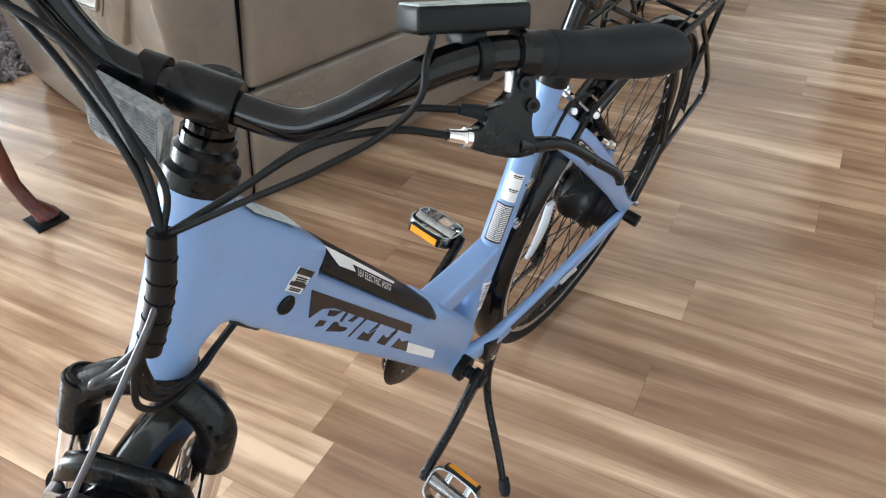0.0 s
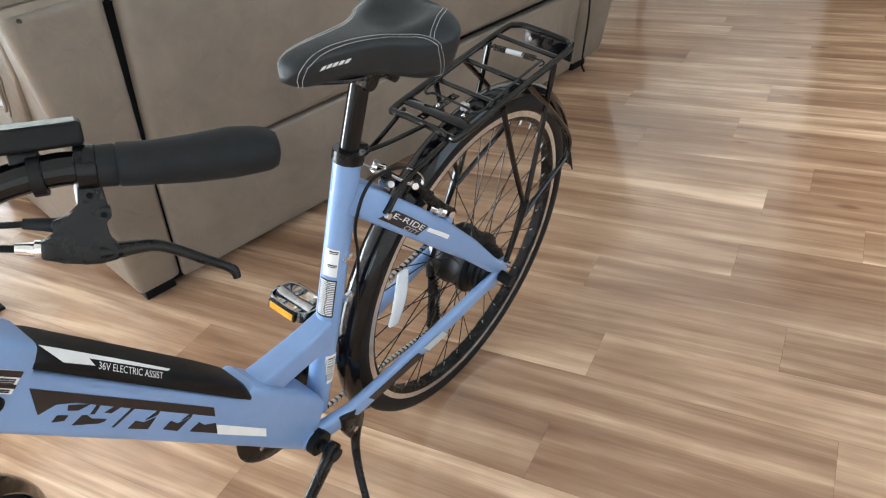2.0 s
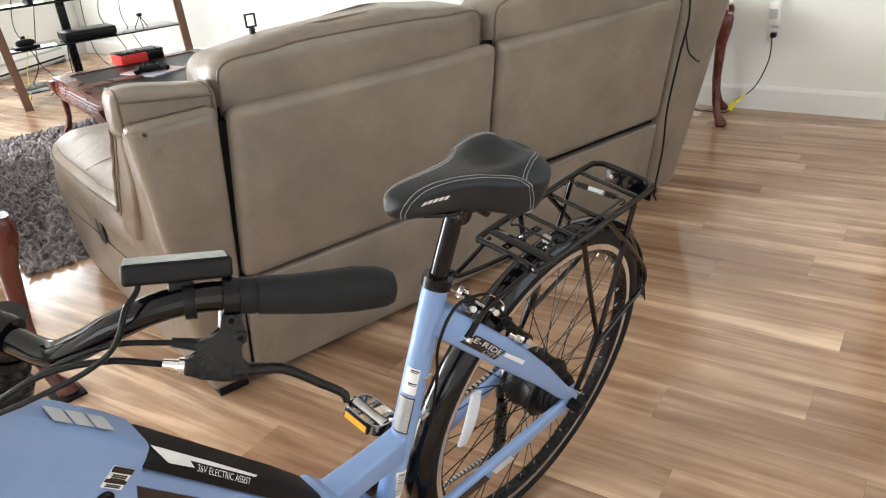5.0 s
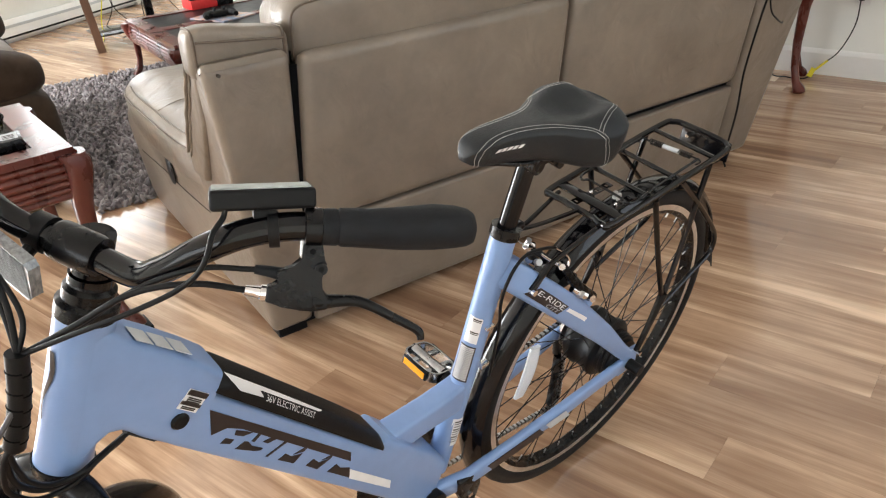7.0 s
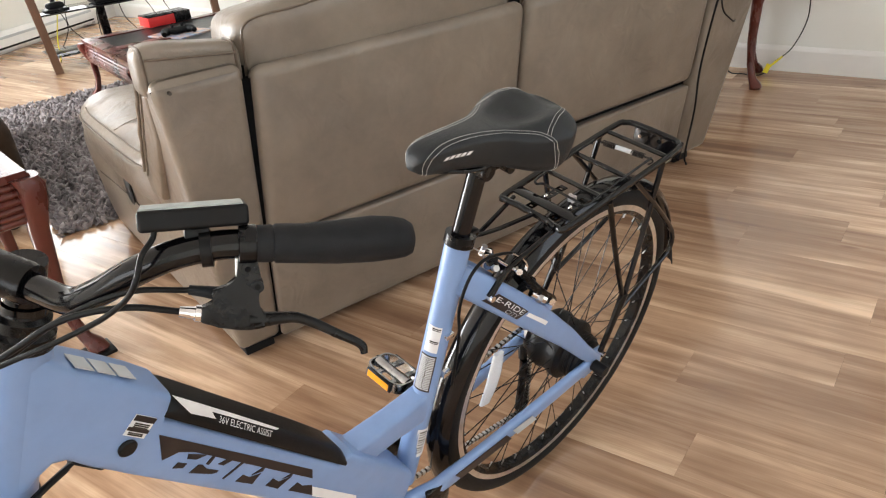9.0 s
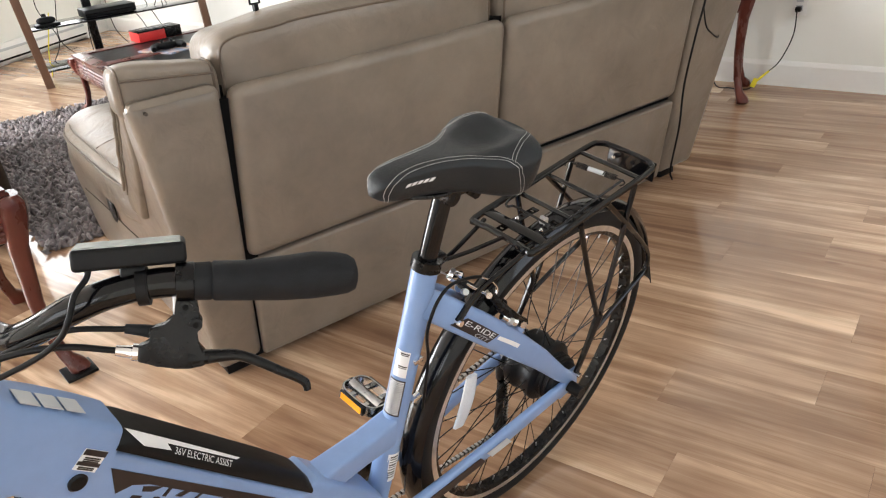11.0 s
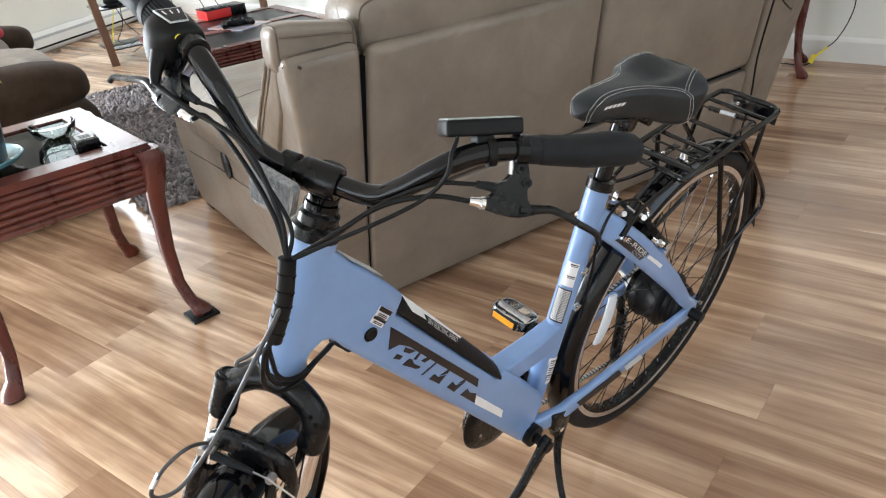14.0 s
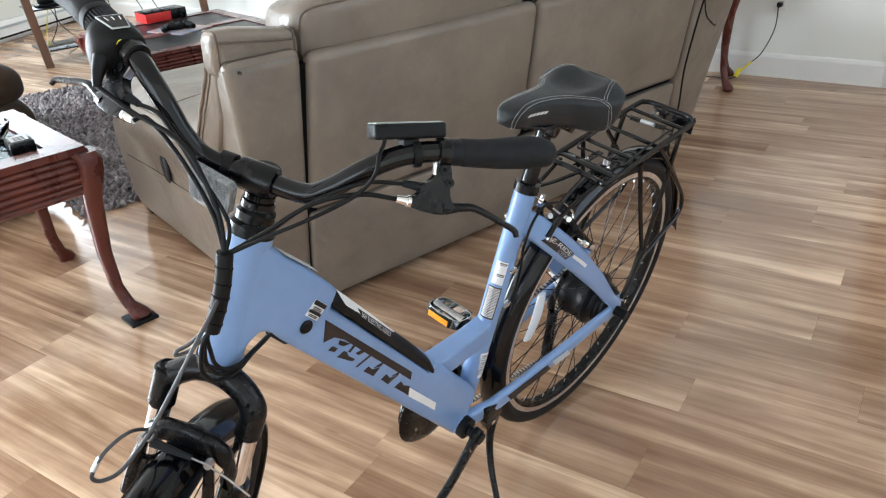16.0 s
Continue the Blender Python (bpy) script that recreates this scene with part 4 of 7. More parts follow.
for k in range(3):
    lm = basis(o + Vector((-0.0165 - 0.0165 * k, 0.008, -0.0165 - 0.017 * k)), (-0.70, 0, -0.715), (0, 1, 0))
    part("label_plate", prism([(0, -0.008), (0.0200, -0.008), (0.0200, 0.0155), (0, 0.0155)], 0.0008, lm @ Matrix.Translation((0, 0, 0.0005 if lm.col[2][2] > 0 else -0.0013))), GREYV, frame_part, "pale printed label", 0)
# decals on the seat tube and the brace
SEAT_D = (Vector((0.39, 0, 0.494)) - Vector((0.333, 0, 0.768))).normalized()


def on_seat_tube(a0, a1, t0, t1, mat, name="decal", label="", lift=0.0006):
    q = []
    across = LEFT.cross(SEAT_D)
    bm = bmesh.new()
    rows = []
    for a in (a0, a1):
        c = Vector((0.333, 0, 0.768)) + SEAT_D * a
        rows.append([bm.verts.new(c + (LEFT * math.cos(radians(t)) + across * math.sin(radians(t))) * (0.0195 + lift)) for t in np.linspace(t0, t1, 7)])
    for i in range(6):
        bm.faces.new((rows[0][i], rows[0][i + 1], rows[1][i + 1], rows[1][i]))
    return part(name, bm, mat, frame_part, label)


on_seat_tube(0.145, 0.192, -100, -36, WHITE, label="white sticker band")
for a in (0.1475, 0.1705):
    on_seat_tube(a, a + 0.0022, -80, -40, SEAM, "bar", lift=0.0011)
    on_seat_tube(a + 0.0034, a + 0.0048, -78, -42, SEAM, "bar", lift=0.0011)
on_seat_tube(0.198, 0.267, -112, -32, DARKV, label="black sticker with fine white bars")
rnd = random.Random(8)
for i in range(20):
    a = 0.2005 + 0.0032 * i
    t = -68 + rnd.uniform(-5, 5)
    on_seat_tube(a, a + 0.0017, -105, t - 2, WHITE, "bar", lift=0.0011)
    on_seat_tube(a, a + 0.0017, t + 2, -38, WHITE, "bar", lift=0.0011)
on_seat_tube(0.344, 0.404, -40, 24, WHITE, "label_plate", "white barcode label")
for i in range(9):
    on_seat_tube(0.349 + 0.0055 * i, 0.349 + 0.0055 * i + (0.0018 if i % 3 else 0.0030), -28, 12, SEAM, "bar", lift=0.0011)

# battery cover in the top of the down tube
bm = bmesh.new()
rings = []
for a, k in ((0.032, 0.6), (0.038, 0.95), (0.050, 1.0), (0.30, 1.0), (0.365, 0.95), (0.381, 0.86), (0.388, 0.62)):
    top = -0.022 + 0.0205 * k
    sec = [(-0.0338, -0.022), (-0.0338, -0.019), (-0.0325, -0.013), (-0.024, top - 0.002), (-0.017, top), (0.017, top), (0.024, top - 0.002), (0.0325, -0.013), (0.0338, -0.019), (0.0338, -0.022)]
    sec = [(v, -0.022 + (h + 0.022) * (k if h > -0.018 else 1)) for v, h in sec]
    rings.append([dt(a + (0.004 if abs(v) > 0.03 else 0), h, v) for v, h in sec])
skin(rings, bm)
battery = part("battery_cover", bm, PLASTIC, bike, "black battery cover with white lettering", 40)
# its slanted left flank carries the graphics
p0, p1 = dt(0.0, -0.0130, 0.0325), dt(0.0, -0.0035, 0.0240)
FLANK = basis(p0, ALONG, p1 - p0)
nz = FLANK.col[2].xyz
if nz.y < 0:
    FLANK = FLANK @ Matrix.Diagonal((1, 1, -1, 1))
FLANK = FLANK @ Matrix.Translation((0, 0, 0.0008))
part("decal", prism([(0.036, 0.0145), (0.135, 0.0148), (0.222, 0.0140), (0.216, 0.0110), (0.098, 0.0100), (0.106, 0.0035), (0.066, 0.0015)], 0.0004, FLANK), WHITE, battery, "white arrow stripe", 0)
TXT = FLANK @ Matrix.Translation((0.110, 0.0006, 0.0004))
if TXT.to_3x3().determinant() < 0:
    TXT = basis(TXT.translation, ALONG, p1 - p0)
lettering("36V ELECTRIC ASSIST", TXT, 0.0112, WHITE, battery, 0.12, 0.098)


# ---- wheels ----
def wheel(name, centre, m, motor):
    at = m @ Matrix.Translation(centre)
    rim_prof = [(0.292, -0.009), (0.296, -0.0125), (0.309, -0.0135), (0.3135, -0.0125), (0.3135, -0.009), (0.307, -0.007), (0.307, 0.007), (0.3135, 0.009), (0.3135, 0.0125), (0.309, 0.0135), (0.296, 0.0125), (0.292, 0.009)]
    w = part(name, lathe(rim_prof, 96, m=at, close_profile=True), SATIN, bike, "black rim with silver brake tracks and black spokes", 40)
    for h in (0.0132, -0.0143):
        part("brake_track", lathe([(0.3015, h), (0.3125, h), (0.3125, h + 0.0011), (0.3015, h + 0.0011)], 96, m=at, close_profile=True), RIM, w, "silver brake track")
    c = R_TYRE - R_MINOR
    prof = []
    for i in range(28):
        t = 2 * math.pi * i / 28
        r = R_MINOR + (0.0 if abs(math.sin(t)) > 0.75 or math.cos(t) < 0.2 or i % 2 else -0.0016)
        prof.append((c + r * math.cos(t), r * math.sin(t)))
    part("tyre", lathe(prof, 120, m=at, close_profile=True), TYRE, w, "black rubber tyre", 50)
    if motor:
        hub = part("hub_motor", lathe([(0, -0.052), (0.022, -0.052), (0.024, -0.046), (0.056, -0.042), (0.062, -0.036), (0.064, -0.018), (0.060, -0.012), (0.060, 0.008), (0.064, 0.014), (0.064, 0.026), (0.060, 0.030),
                                       (0.050, 0.033), (0.048, 0.040), (0.049, 0.041), (0.049, 0.045), (0.046, 0.046), (0.046, 0.050), (0.047, 0.051), (0.047, 0.055), (0.043, 0.057), (0.041, 0.063), (0.022, 0.066), (0.018, 0.070), (0, 0.070)], 56, m=at), PLASTIC, w, "ribbed black rear hub motor", 40)
        part("axle", tube([at @ Vector((0, -0.105, 0)), at @ Vector((0, 0.098, 0))], 0.006, 14, 1), STEEL, hub)
        part("axle_nut", tube([at @ Vector((0, 0.080, 0)), at @ Vector((0, 0.108, 0))], [0.012, 0.0125], 14, 1), PLASTIC, hub, "black rubber axle nut cap")
        part("axle_nut", tube([at @ Vector((0, -0.080, 0)), at @ Vector((0, -0.095, 0))], 0.011, 6, 1), STEEL, hub)
        part("sprocket", lathe([(0.018, -0.074), (0.036, -0.072), (0.036, -0.069), (0.032, -0.067), (0.042, -0.065), (0.042, -0.062), (0.036, -0.060), (0.049, -0.058), (0.049, -0.055), (0.020, -0.053)], 40, m=at), STEEL, hub)
        flange, fw = 0.062, 0.020
    else:
        hub = part("hub", lathe([(0, -0.05), (0.009, -0.05), (0.010, -0.036), (0.022, -0.034), (0.022, -0.030), (0.013, -0.026), (0.012, 0.026), (0.022, 0.030), (0.022, 0.034), (0.010, 0.036), (0.009, 0.05), (0, 0.05)], 32, m=at), SATIN, w, "black front hub")
        flange, fw = 0.021, 0.032
    # spokes: two shapes, each turned round the hub
    meshes = {}
    for s in (1, -1):
        for lean in (1, -1):
            cross = radians(34 if not motor else 22) * lean
            a = Vector((flange * math.cos(cross), s * fw, flange * math.sin(cross)))
            b = Vector((0.294, s * 0.002, 0))
            meshes[s, lean] = mesh_from("spoke", rod(a, b, 0.0011, 6), SPOKE)
    dn = mesh_from("nipple", rod((0.281, 0, 0), (0.2935, 0, 0), 0.0017, 6), STEEL)
    for i in range(36):
        q = at @ Matrix.Rotation(-2 * math.pi * i / 36, 4, "Y")
        sp = part("spoke", meshes[(1 if i % 2 else -1), (1 if i // 2 % 2 else -1)], SPOKE, w)
        sp.matrix_basis = q
        ni = part("nipple", dn, CHROME, w)
        ni.matrix_basis = q
    return w


rear = wheel("rear_wheel", Vector((0, 0, R_TYRE)), Matrix.Identity(4), True)
FRONT_C = Vector((1.139, 0, 0.341))
wheel("front_wheel", FRONT_C, STEER, False)
# clear reflectors clipped among the spokes
part("spoke_reflector", skin([ring((0.211 + 0.024 * t, 0.004 + 0.004 * math.sin(math.pi * t), 0.462 - 0.112 * t), (0.017 - 0.004 * abs(2 * t - 1) ** 2, 0, 0.003), (0, 0.004, 0), 3.5, 16) for t in np.linspace(0, 1, 9)]), CLEAR, rear, "clear white spoke reflector", 50)


# ---- mudguards ----
def mudguard(name, centre, m, a0, a1, r=0.366, w=0.026):
    at = m @ Matrix.Translation(centre)
    prof = []
    for i in range(9):
        t = -1 + 2 * i / 8
        prof.append((r - 0.016 * t * t * abs(t), w * t))
    prof += [(p[0] - 0.0022, p[1] * 0.95) for p in prof[::-1]]
    return part(name, lathe(prof, 64, m=at, arc=(a0, a1), close_profile=True), BLACK, bike, "glossy black plastic mudguard", 50)


rear_guard = mudguard("rear_mudguard", Vector((0, 0, R_TYRE)), Matrix.Identity(4), -22, 170)
mudguard("front_mudguard", FRONT_C, STEER, 62, 205, r=0.364)
# flap at the tail of the rear guard, flaring outwards
prof = [(0.3675 - 0.014 * abs(t) ** 3, 0.0268 * t) for t in np.linspace(-1, 1, 9)]
prof += [(p[0] - 0.0022, p[1] * 0.95) for p in prof[::-1]]
bm = lathe(prof, 12, m=Matrix.Translation((0, 0, R_TYRE)), arc=(164, 175.5), close_profile=True)
for v in bm.verts:
    v.co.x -= 0.30 * max(0.0, 0.440 - v.co.z) + 0.9 * max(0.0, 0.41 - v.co.z) ** 2
part("mud_flap", bm, RUBBER, rear_guard, "black flap at the tail of the guard", 50)
for v in (0.004, -0.004):
    part("bridge_bolt", rod((0.055, v, 0.709), (0.055, v, 0.722), 0.004, 8), STEEL, rear_guard)

# ---- rack over the rear wheel ----
rack = part("rear_rack", tube([(0.165, 0.030, 0.735), (0.168, 0.052, 0.735), (0.152, 0.063, 0.736), (0.0, 0.064, 0.748), (-0.150, 0.064, 0.759), (-0.174, 0.056, 0.761), (-0.184, 0.036, 0.761), (-0.184, -0.036, 0.761), (-0.174, -0.056, 0.761), (-0.150, -0.064, 0.759),
                               (0.0, -0.064, 0.748), (0.152, -0.063, 0.736), (0.168, -0.052, 0.735), (0.165, -0.030, 0.735), (0.165, 0.0, 0.735)], 0.0056, 10, 6, closed=True), BLACK, bike, "black steel luggage rack")
for u, w in ((0.054, 0.7435), (-0.023, 0.7495), (-0.125, 0.757)):
    part("cross_bar", tube([(u, 0.062, w), (u, -0.062, w)], 0.0042, 10, 1), BLACK, rack)
part("cross_plate", box(0.122, 0.144, -0.062, 0.062, 0.7365, 0.7400, 0.001), BLACK, rack, "flat black plate across the rails")
# sprung clip: one wire with a hook in front, two coil springs and a pale label behind
part("spring_hook", tube([(-0.070, -0.052, 0.762), (0.00, -0.054, 0.753), (0.060, -0.052, 0.748), (0.090, -0.050, 0.748), (0.107, -0.043, 0.749), (0.108, -0.037, 0.748), (0.099, -0.032, 0.747), (0.099, 0.0, 0.747), (0.101, 0.040, 0.747), (0.108, 0.046, 0.748),
                          (0.107, 0.052, 0.749), (0.092, 0.056, 0.748), (0.05, 0.053, 0.750), (0.0, 0.052, 0.755), (-0.086, 0.053, 0.764)], 0.0022, 8), SATIN, rack, "black sprung wire clip")
for v0, v1, e in ((-0.036, -0.012, -0.050), (0.018, 0.040, 0.056)):
    axis = [Vector((-0.070 - 0.18 * (v + 0.050), v, 0.762)) for v in (v0, v1)]
    pts = []
    for i in range(66):
        pts.append(axis[0].lerp(axis[1], i / 65) + Vector((0.0046 * math.cos(i * 0.62), 0, 0.0046 * math.sin(i * 0.62))))
    part("spring", tube(pts, 0.0010, 6, 2), SATIN, rack)
    tip = axis[0] if e < 0 else axis[1]
    part("spring_end", tube([tip, Vector((tip.x, e, 0.762)), Vector((tip.x + 0.006, e * 1.06, 0.760)), Vector((tip.x + 0.012, e, 0.758))], 0.0015, 6), SATIN, rack)
part("clip_label", tube([(-0.0768, -0.012, 0.762), (-0.0822, 0.018, 0.762)], 0.0042, 12, 1), GREYV, rack, "pale label on the spring clip")
# perforated straps that hold the guard
for v in (-0.018, 0.030):
    bm = bmesh.new()
    for dv in (-0.0052, 0.0052):
        box(0.056, 0.168, v + dv - 0.0014, v + dv + 0.0014, 0.7300, 0.7320, bm=bm)
    for k in range(9):
        box(0.056 + 0.0130 * k, 0.0640 + 0.0130 * k, v - 0.0040, v + 0.0040, 0.7302, 0.7318, bm=bm)
    part("strap", bm, BLACK, rack, "perforated black strap", 0)
    for u in (0.106, 0.121) if v < 0 else (0.104,):
        part("strap_bolt", lathe([(0, 0.004), (0.0020, 0.0037), (0.0031, 0.002), (0.0034, 0), (0, 0)], 12, "Z", m=Matrix.Translation((u, v, 0.7325))), CHROME, rack, "bright domed bolt")
# tail plate below the rear of the hoop
bm = box(-0.192, -0.188, -0.042, 0.058, 0.722, 0.760, 0.0015)
tail = part("tail_plate", bm, BLACK, rack, "black tail plate")
for v in (0.012, 0.046):
    part("plate_hole", tube([(-0.1878, v, 0.744), (-0.1868, v, 0.744)], 0.0045, 12, 1), GAP, tail)
part("tail_bolt", lathe([(0, 0.010), (0.0035, 0.0095), (0.0050, 0.006), (0.0050, 0), (0, 0)], 12, "Z", m=Matrix.Translation((-0.1878, -0.024, 0.744)) @ Matrix.Rotation(radians(90), 4, "Y")), CHROME, tail, "bright domed bolt")
for side in (1, -1):
    part("leg", tube([(0.049, side * 0.067, 0.739), (0.0, side * 0.072, 0.615), (-0.055, side * 0.077, 0.490)], 0.0050, 10, 4), BLACK, rack)
    part("leg", tube([(-0.108, side * 0.066, 0.752), (-0.090, side * 0.071, 0.63), (-0.064, side * 0.077, 0.488)], 0.0050, 10, 4), BLACK, rack)
    part("bag_guard", tube([(-0.025, side * 0.066, 0.748), (-0.110, side * 0.070, 0.668), (-0.186, side * 0.072, 0.592), (-0.210, side * 0.073, 0.562), (-0.218, side * 0.074, 0.536), (-0.206, side * 0.075, 0.514), (-0.150, side * 0.076, 0.493), (-0.060, side * 0.078, 0.458)], 0.0050, 10, 4), BLACK, rack, "black bent tube beside the wheel")
    part("leg_foot", tube([(-0.059, side * 0.078, 0.494), (-0.035, side * 0.080, 0.43), (-0.012, side * 0.081, 0.375)], [0.0085, 0.006, 0.0055], 10, 4), BLACK, rack)
    part("leg_bolt", tube([(-0.012, side * 0.076, 0.374), (-0.012, side * 0.092, 0.374)], 0.005, 8, 1), CHROME, rack)
    part("strut", tube([(0.150, side * 0.050, 0.735), (0.225, side * 0.044, 0.712), (0.268, side * 0.043, 0.700), (0.306, side * 0.043, 0.668)], [0.0036, 0.0038, 0.0042, 0.0062], 10), BLACK, rack)
    part("strut_bolt", tube([(0.306, side * 0.036, 0.667), (0.306, side * 0.052, 0.668)], 0.0052, 10, 1), CHROME, rack)
    if side == 1:
        part("strut", tube([(0.166, 0.004, 0.735), (0.250, 0.004, 0.746), (0.316, 0.004, 0.760)], 0.0033, 8), BLACK, rack)

# ---- saddle and post ----
post = part("seat_post", tube([(0.337, 0, 0.75), (0.306, 0, 0.868)], 0.0138, 20, 1), BLACK, bike, "glossy black seat post")
part("seat_clamp", tube([(0.3350, 0, 0.757), (0.3312, 0, 0.773)], [0.0225, 0.0225], 24, 1), SATIN, post, "black seat collar")
part("clamp_lug", box(0.300, 0.318, -0.009, 0.009, 0.757, 0.771, 0.003), SATIN, post)
part("clamp_head", tube([(0.308, -0.022, 0.872), (0.308, 0.022, 0.872)], 0.013, 16, 1), SATIN, post)
part("clamp_yoke", box(0.262, 0.300, -0.019, 0.019, 0.866, 0.886, 0.005), SATIN, post)
part("clamp_bolt", tube([(0.270, -0.028, 0.868), (0.270, 0.030, 0.868)], 0.0085, 10, 1), SATIN, post)
part("clamp_nut", tube([(0.286, 0.018, 0.880), (0.286, 0.032, 0.880)], 0.0075, 6, 1), SATIN, post)
for side in (1, -1):
    part("saddle_rail", tube([(0.40, side * 0.012, 0.905), (0.33, side * 0.022, 0.886), (0.26, side * 0.022, 0.886), (0.215, side * 0.035, 0.90)], 0.0035, 8), SATIN, post)
# stations from the tail to the nose: place, half width, top, underside, height of the two wings
S_U = [0.1703, 0.1754, 0.1898, 0.2123, 0.2380, 0.2667, 0.2975, 0.3405, 0.3795, 0.4082, 0.4256, 0.4349]
S_W = [0.0318, 0.0513, 0.0710, 0.0797, 0.0711, 0.0569, 0.0402, 0.0296, 0.0242, 0.0215, 0.0165, 0.0060]
S_T = [0.9307, 0.9304, 0.9330, 0.9306, 0.9268, 0.9283, 0.9339, 0.9396, 0.9422, 0.9405, 0.9343, 0.9224]
S_B = [0.8916, 0.8711, 0.8565, 0.8521, 0.8562, 0.8669, 0.8775, 0.8892, 0.8971, 0.9029, 0.9087, 0.9144]
S_G = [0.0, 0.0012, 0.0065, 0.0086, 0.0082, 0.0039, 0.0011, 0.0, 0.0, 0.0, 0.0, 0.0]
STATIONS = [[q.y for q in glide([(k, v, 0) for k, v in enumerate(row)], 8)] for row in (S_U, S_W, S_T, S_B, S_G)]


def saddle_point(k, t, lift=0.0):
    """A point of the saddle's skin: k counts the stations, t turns round the section."""
    u, hw, top, bot, wing = [float(np.interp(k * 8, range(len(row)), row)) for row in STATIONS]
    x, y = math.cos(t), math.sin(t)
    edge = top - 0.20 * (top - bot)
    if y > 0:
        v = hw * math.copysign(abs(x) ** 0.7, x)
        w = abs(v) / max(hw, 0.001)
        h = edge + (top - edge) * y ** 0.85 + wing * (math.exp(-((w - 0.62) / 0.26) ** 2) - 0.5 * math.exp(-(w / 0.3) ** 2)) * min(1.0, y * 2.5)
    else:
        v = hw * math.copysign(abs(x) ** 0.3, x) * (1 + 0.10 * y)
        h = edge - (edge - bot) * abs(y) ** 0.75
    p = Vector((u, v, h))
    return p + (p - Vector((u, 0, (top + bot) / 2))).normalized() * lift


saddle = part("saddle", skin([[saddle_point(k, 2 * math.pi * i / 64) for i in range(64)] for k in np.linspace(0, len(S_U) - 1, 78)]), SADDLE, bike, "charcoal vinyl saddle with white stitching", 60)


def stitches(path, parent):
    bm = bmesh.new()
    for a, b in zip(path, path[1:]):
        rod(a, a.lerp(b, 0.72), 0.00026, 5, bm)
    part("stitching", bm, THREAD, parent)


def k_of(u):
    return float(np.interp(u, STATIONS[0], range(len(STATIONS[0])))) / 8


for side in (1, -1):
    for route in ([(0.4240, -1.30), (0.4262, -0.70), (0.4275, -0.22), (0.4209, 0.50), (0.4047, 0.98), (0.3782, 1.15), (0.3557, 1.17), (0.324, 1.12), (0.2868, 0.96), (0.2569, 0.78), (0.2419, 0.48), (0.2337, -0.03), (0.2280, -0.22), (0.216, -0.95), (0.212, -1.30)],
                  [(0.4190, -1.30), (0.4210, -0.75), (0.4219, -0.36), (0.4157, 0.05), (0.3983, 0.62), (0.3718, 0.82), (0.3394, 0.87), (0.3039, 0.81), (0.2672, 0.72), (0.2506, 0.55), (0.2435, 0.26), (0.2379, -0.03), (0.2325, -0.26), (0.2188, -0.96), (0.215, -1.30)],
                  [(0.2435, 0.57), (0.2337, 0.82), (0.2131, 1.06), (0.1935, 1.10), (0.1850, 1.15)], [(0.2400, 0.48), (0.2309, 0.75), (0.2120, 0.97), (0.1915, 1.00), (0.1830, 1.05)]):
        line = glide([(u, t, 0) for u, t in route], 14)
        stitches([saddle_point(k_of(q.x), q.y if side == 1 else math.pi - q.y, 0.0006) for q in line], saddle)
# pale slanted mark on the saddle's flank
for i in range(5):
    u = 0.4000 - i * 0.0092
    bm = bmesh.new()
    q = [saddle_point(k_of(a), t, 0.0010) for a, t in ((u, -0.215), (u - 0.0068, -0.210), (u - 0.0118, -0.105), (u - 0.0050, -0.105))]
    bm.faces.new([bm.verts.new(p) for p in q])
    part("mark", bm, WHITE, saddle, smooth=0)

# ---- fork, headset, stem ----
crown_c = HEAD_BOT - AXIS * 0.022 + FORE * 0.004
CROWN = ((-0.058, 0.066, 0.0166), (-0.058, 0.046, 0.0168), (-0.056, 0.030, 0.0170), (-0.044, 0.016, 0.0160), (-0.024, 0.002, 0.0162), (0, -0.003, 0.0168), (0.024, 0.002, 0.0162), (0.044, 0.014, 0.0162), (0.056, 0.029, 0.0172), (0.058, 0.045, 0.0170), (0.058, 0.066, 0.0168))
fork = part("suspension_fork", steered(tube([crown_c + LEFT * y - AXIS * dz for y, dz, _ in CROWN], [r for _, _, r in CROWN], 22, 5)), SATIN, bike, "black suspension fork with chrome stanchions", 60)
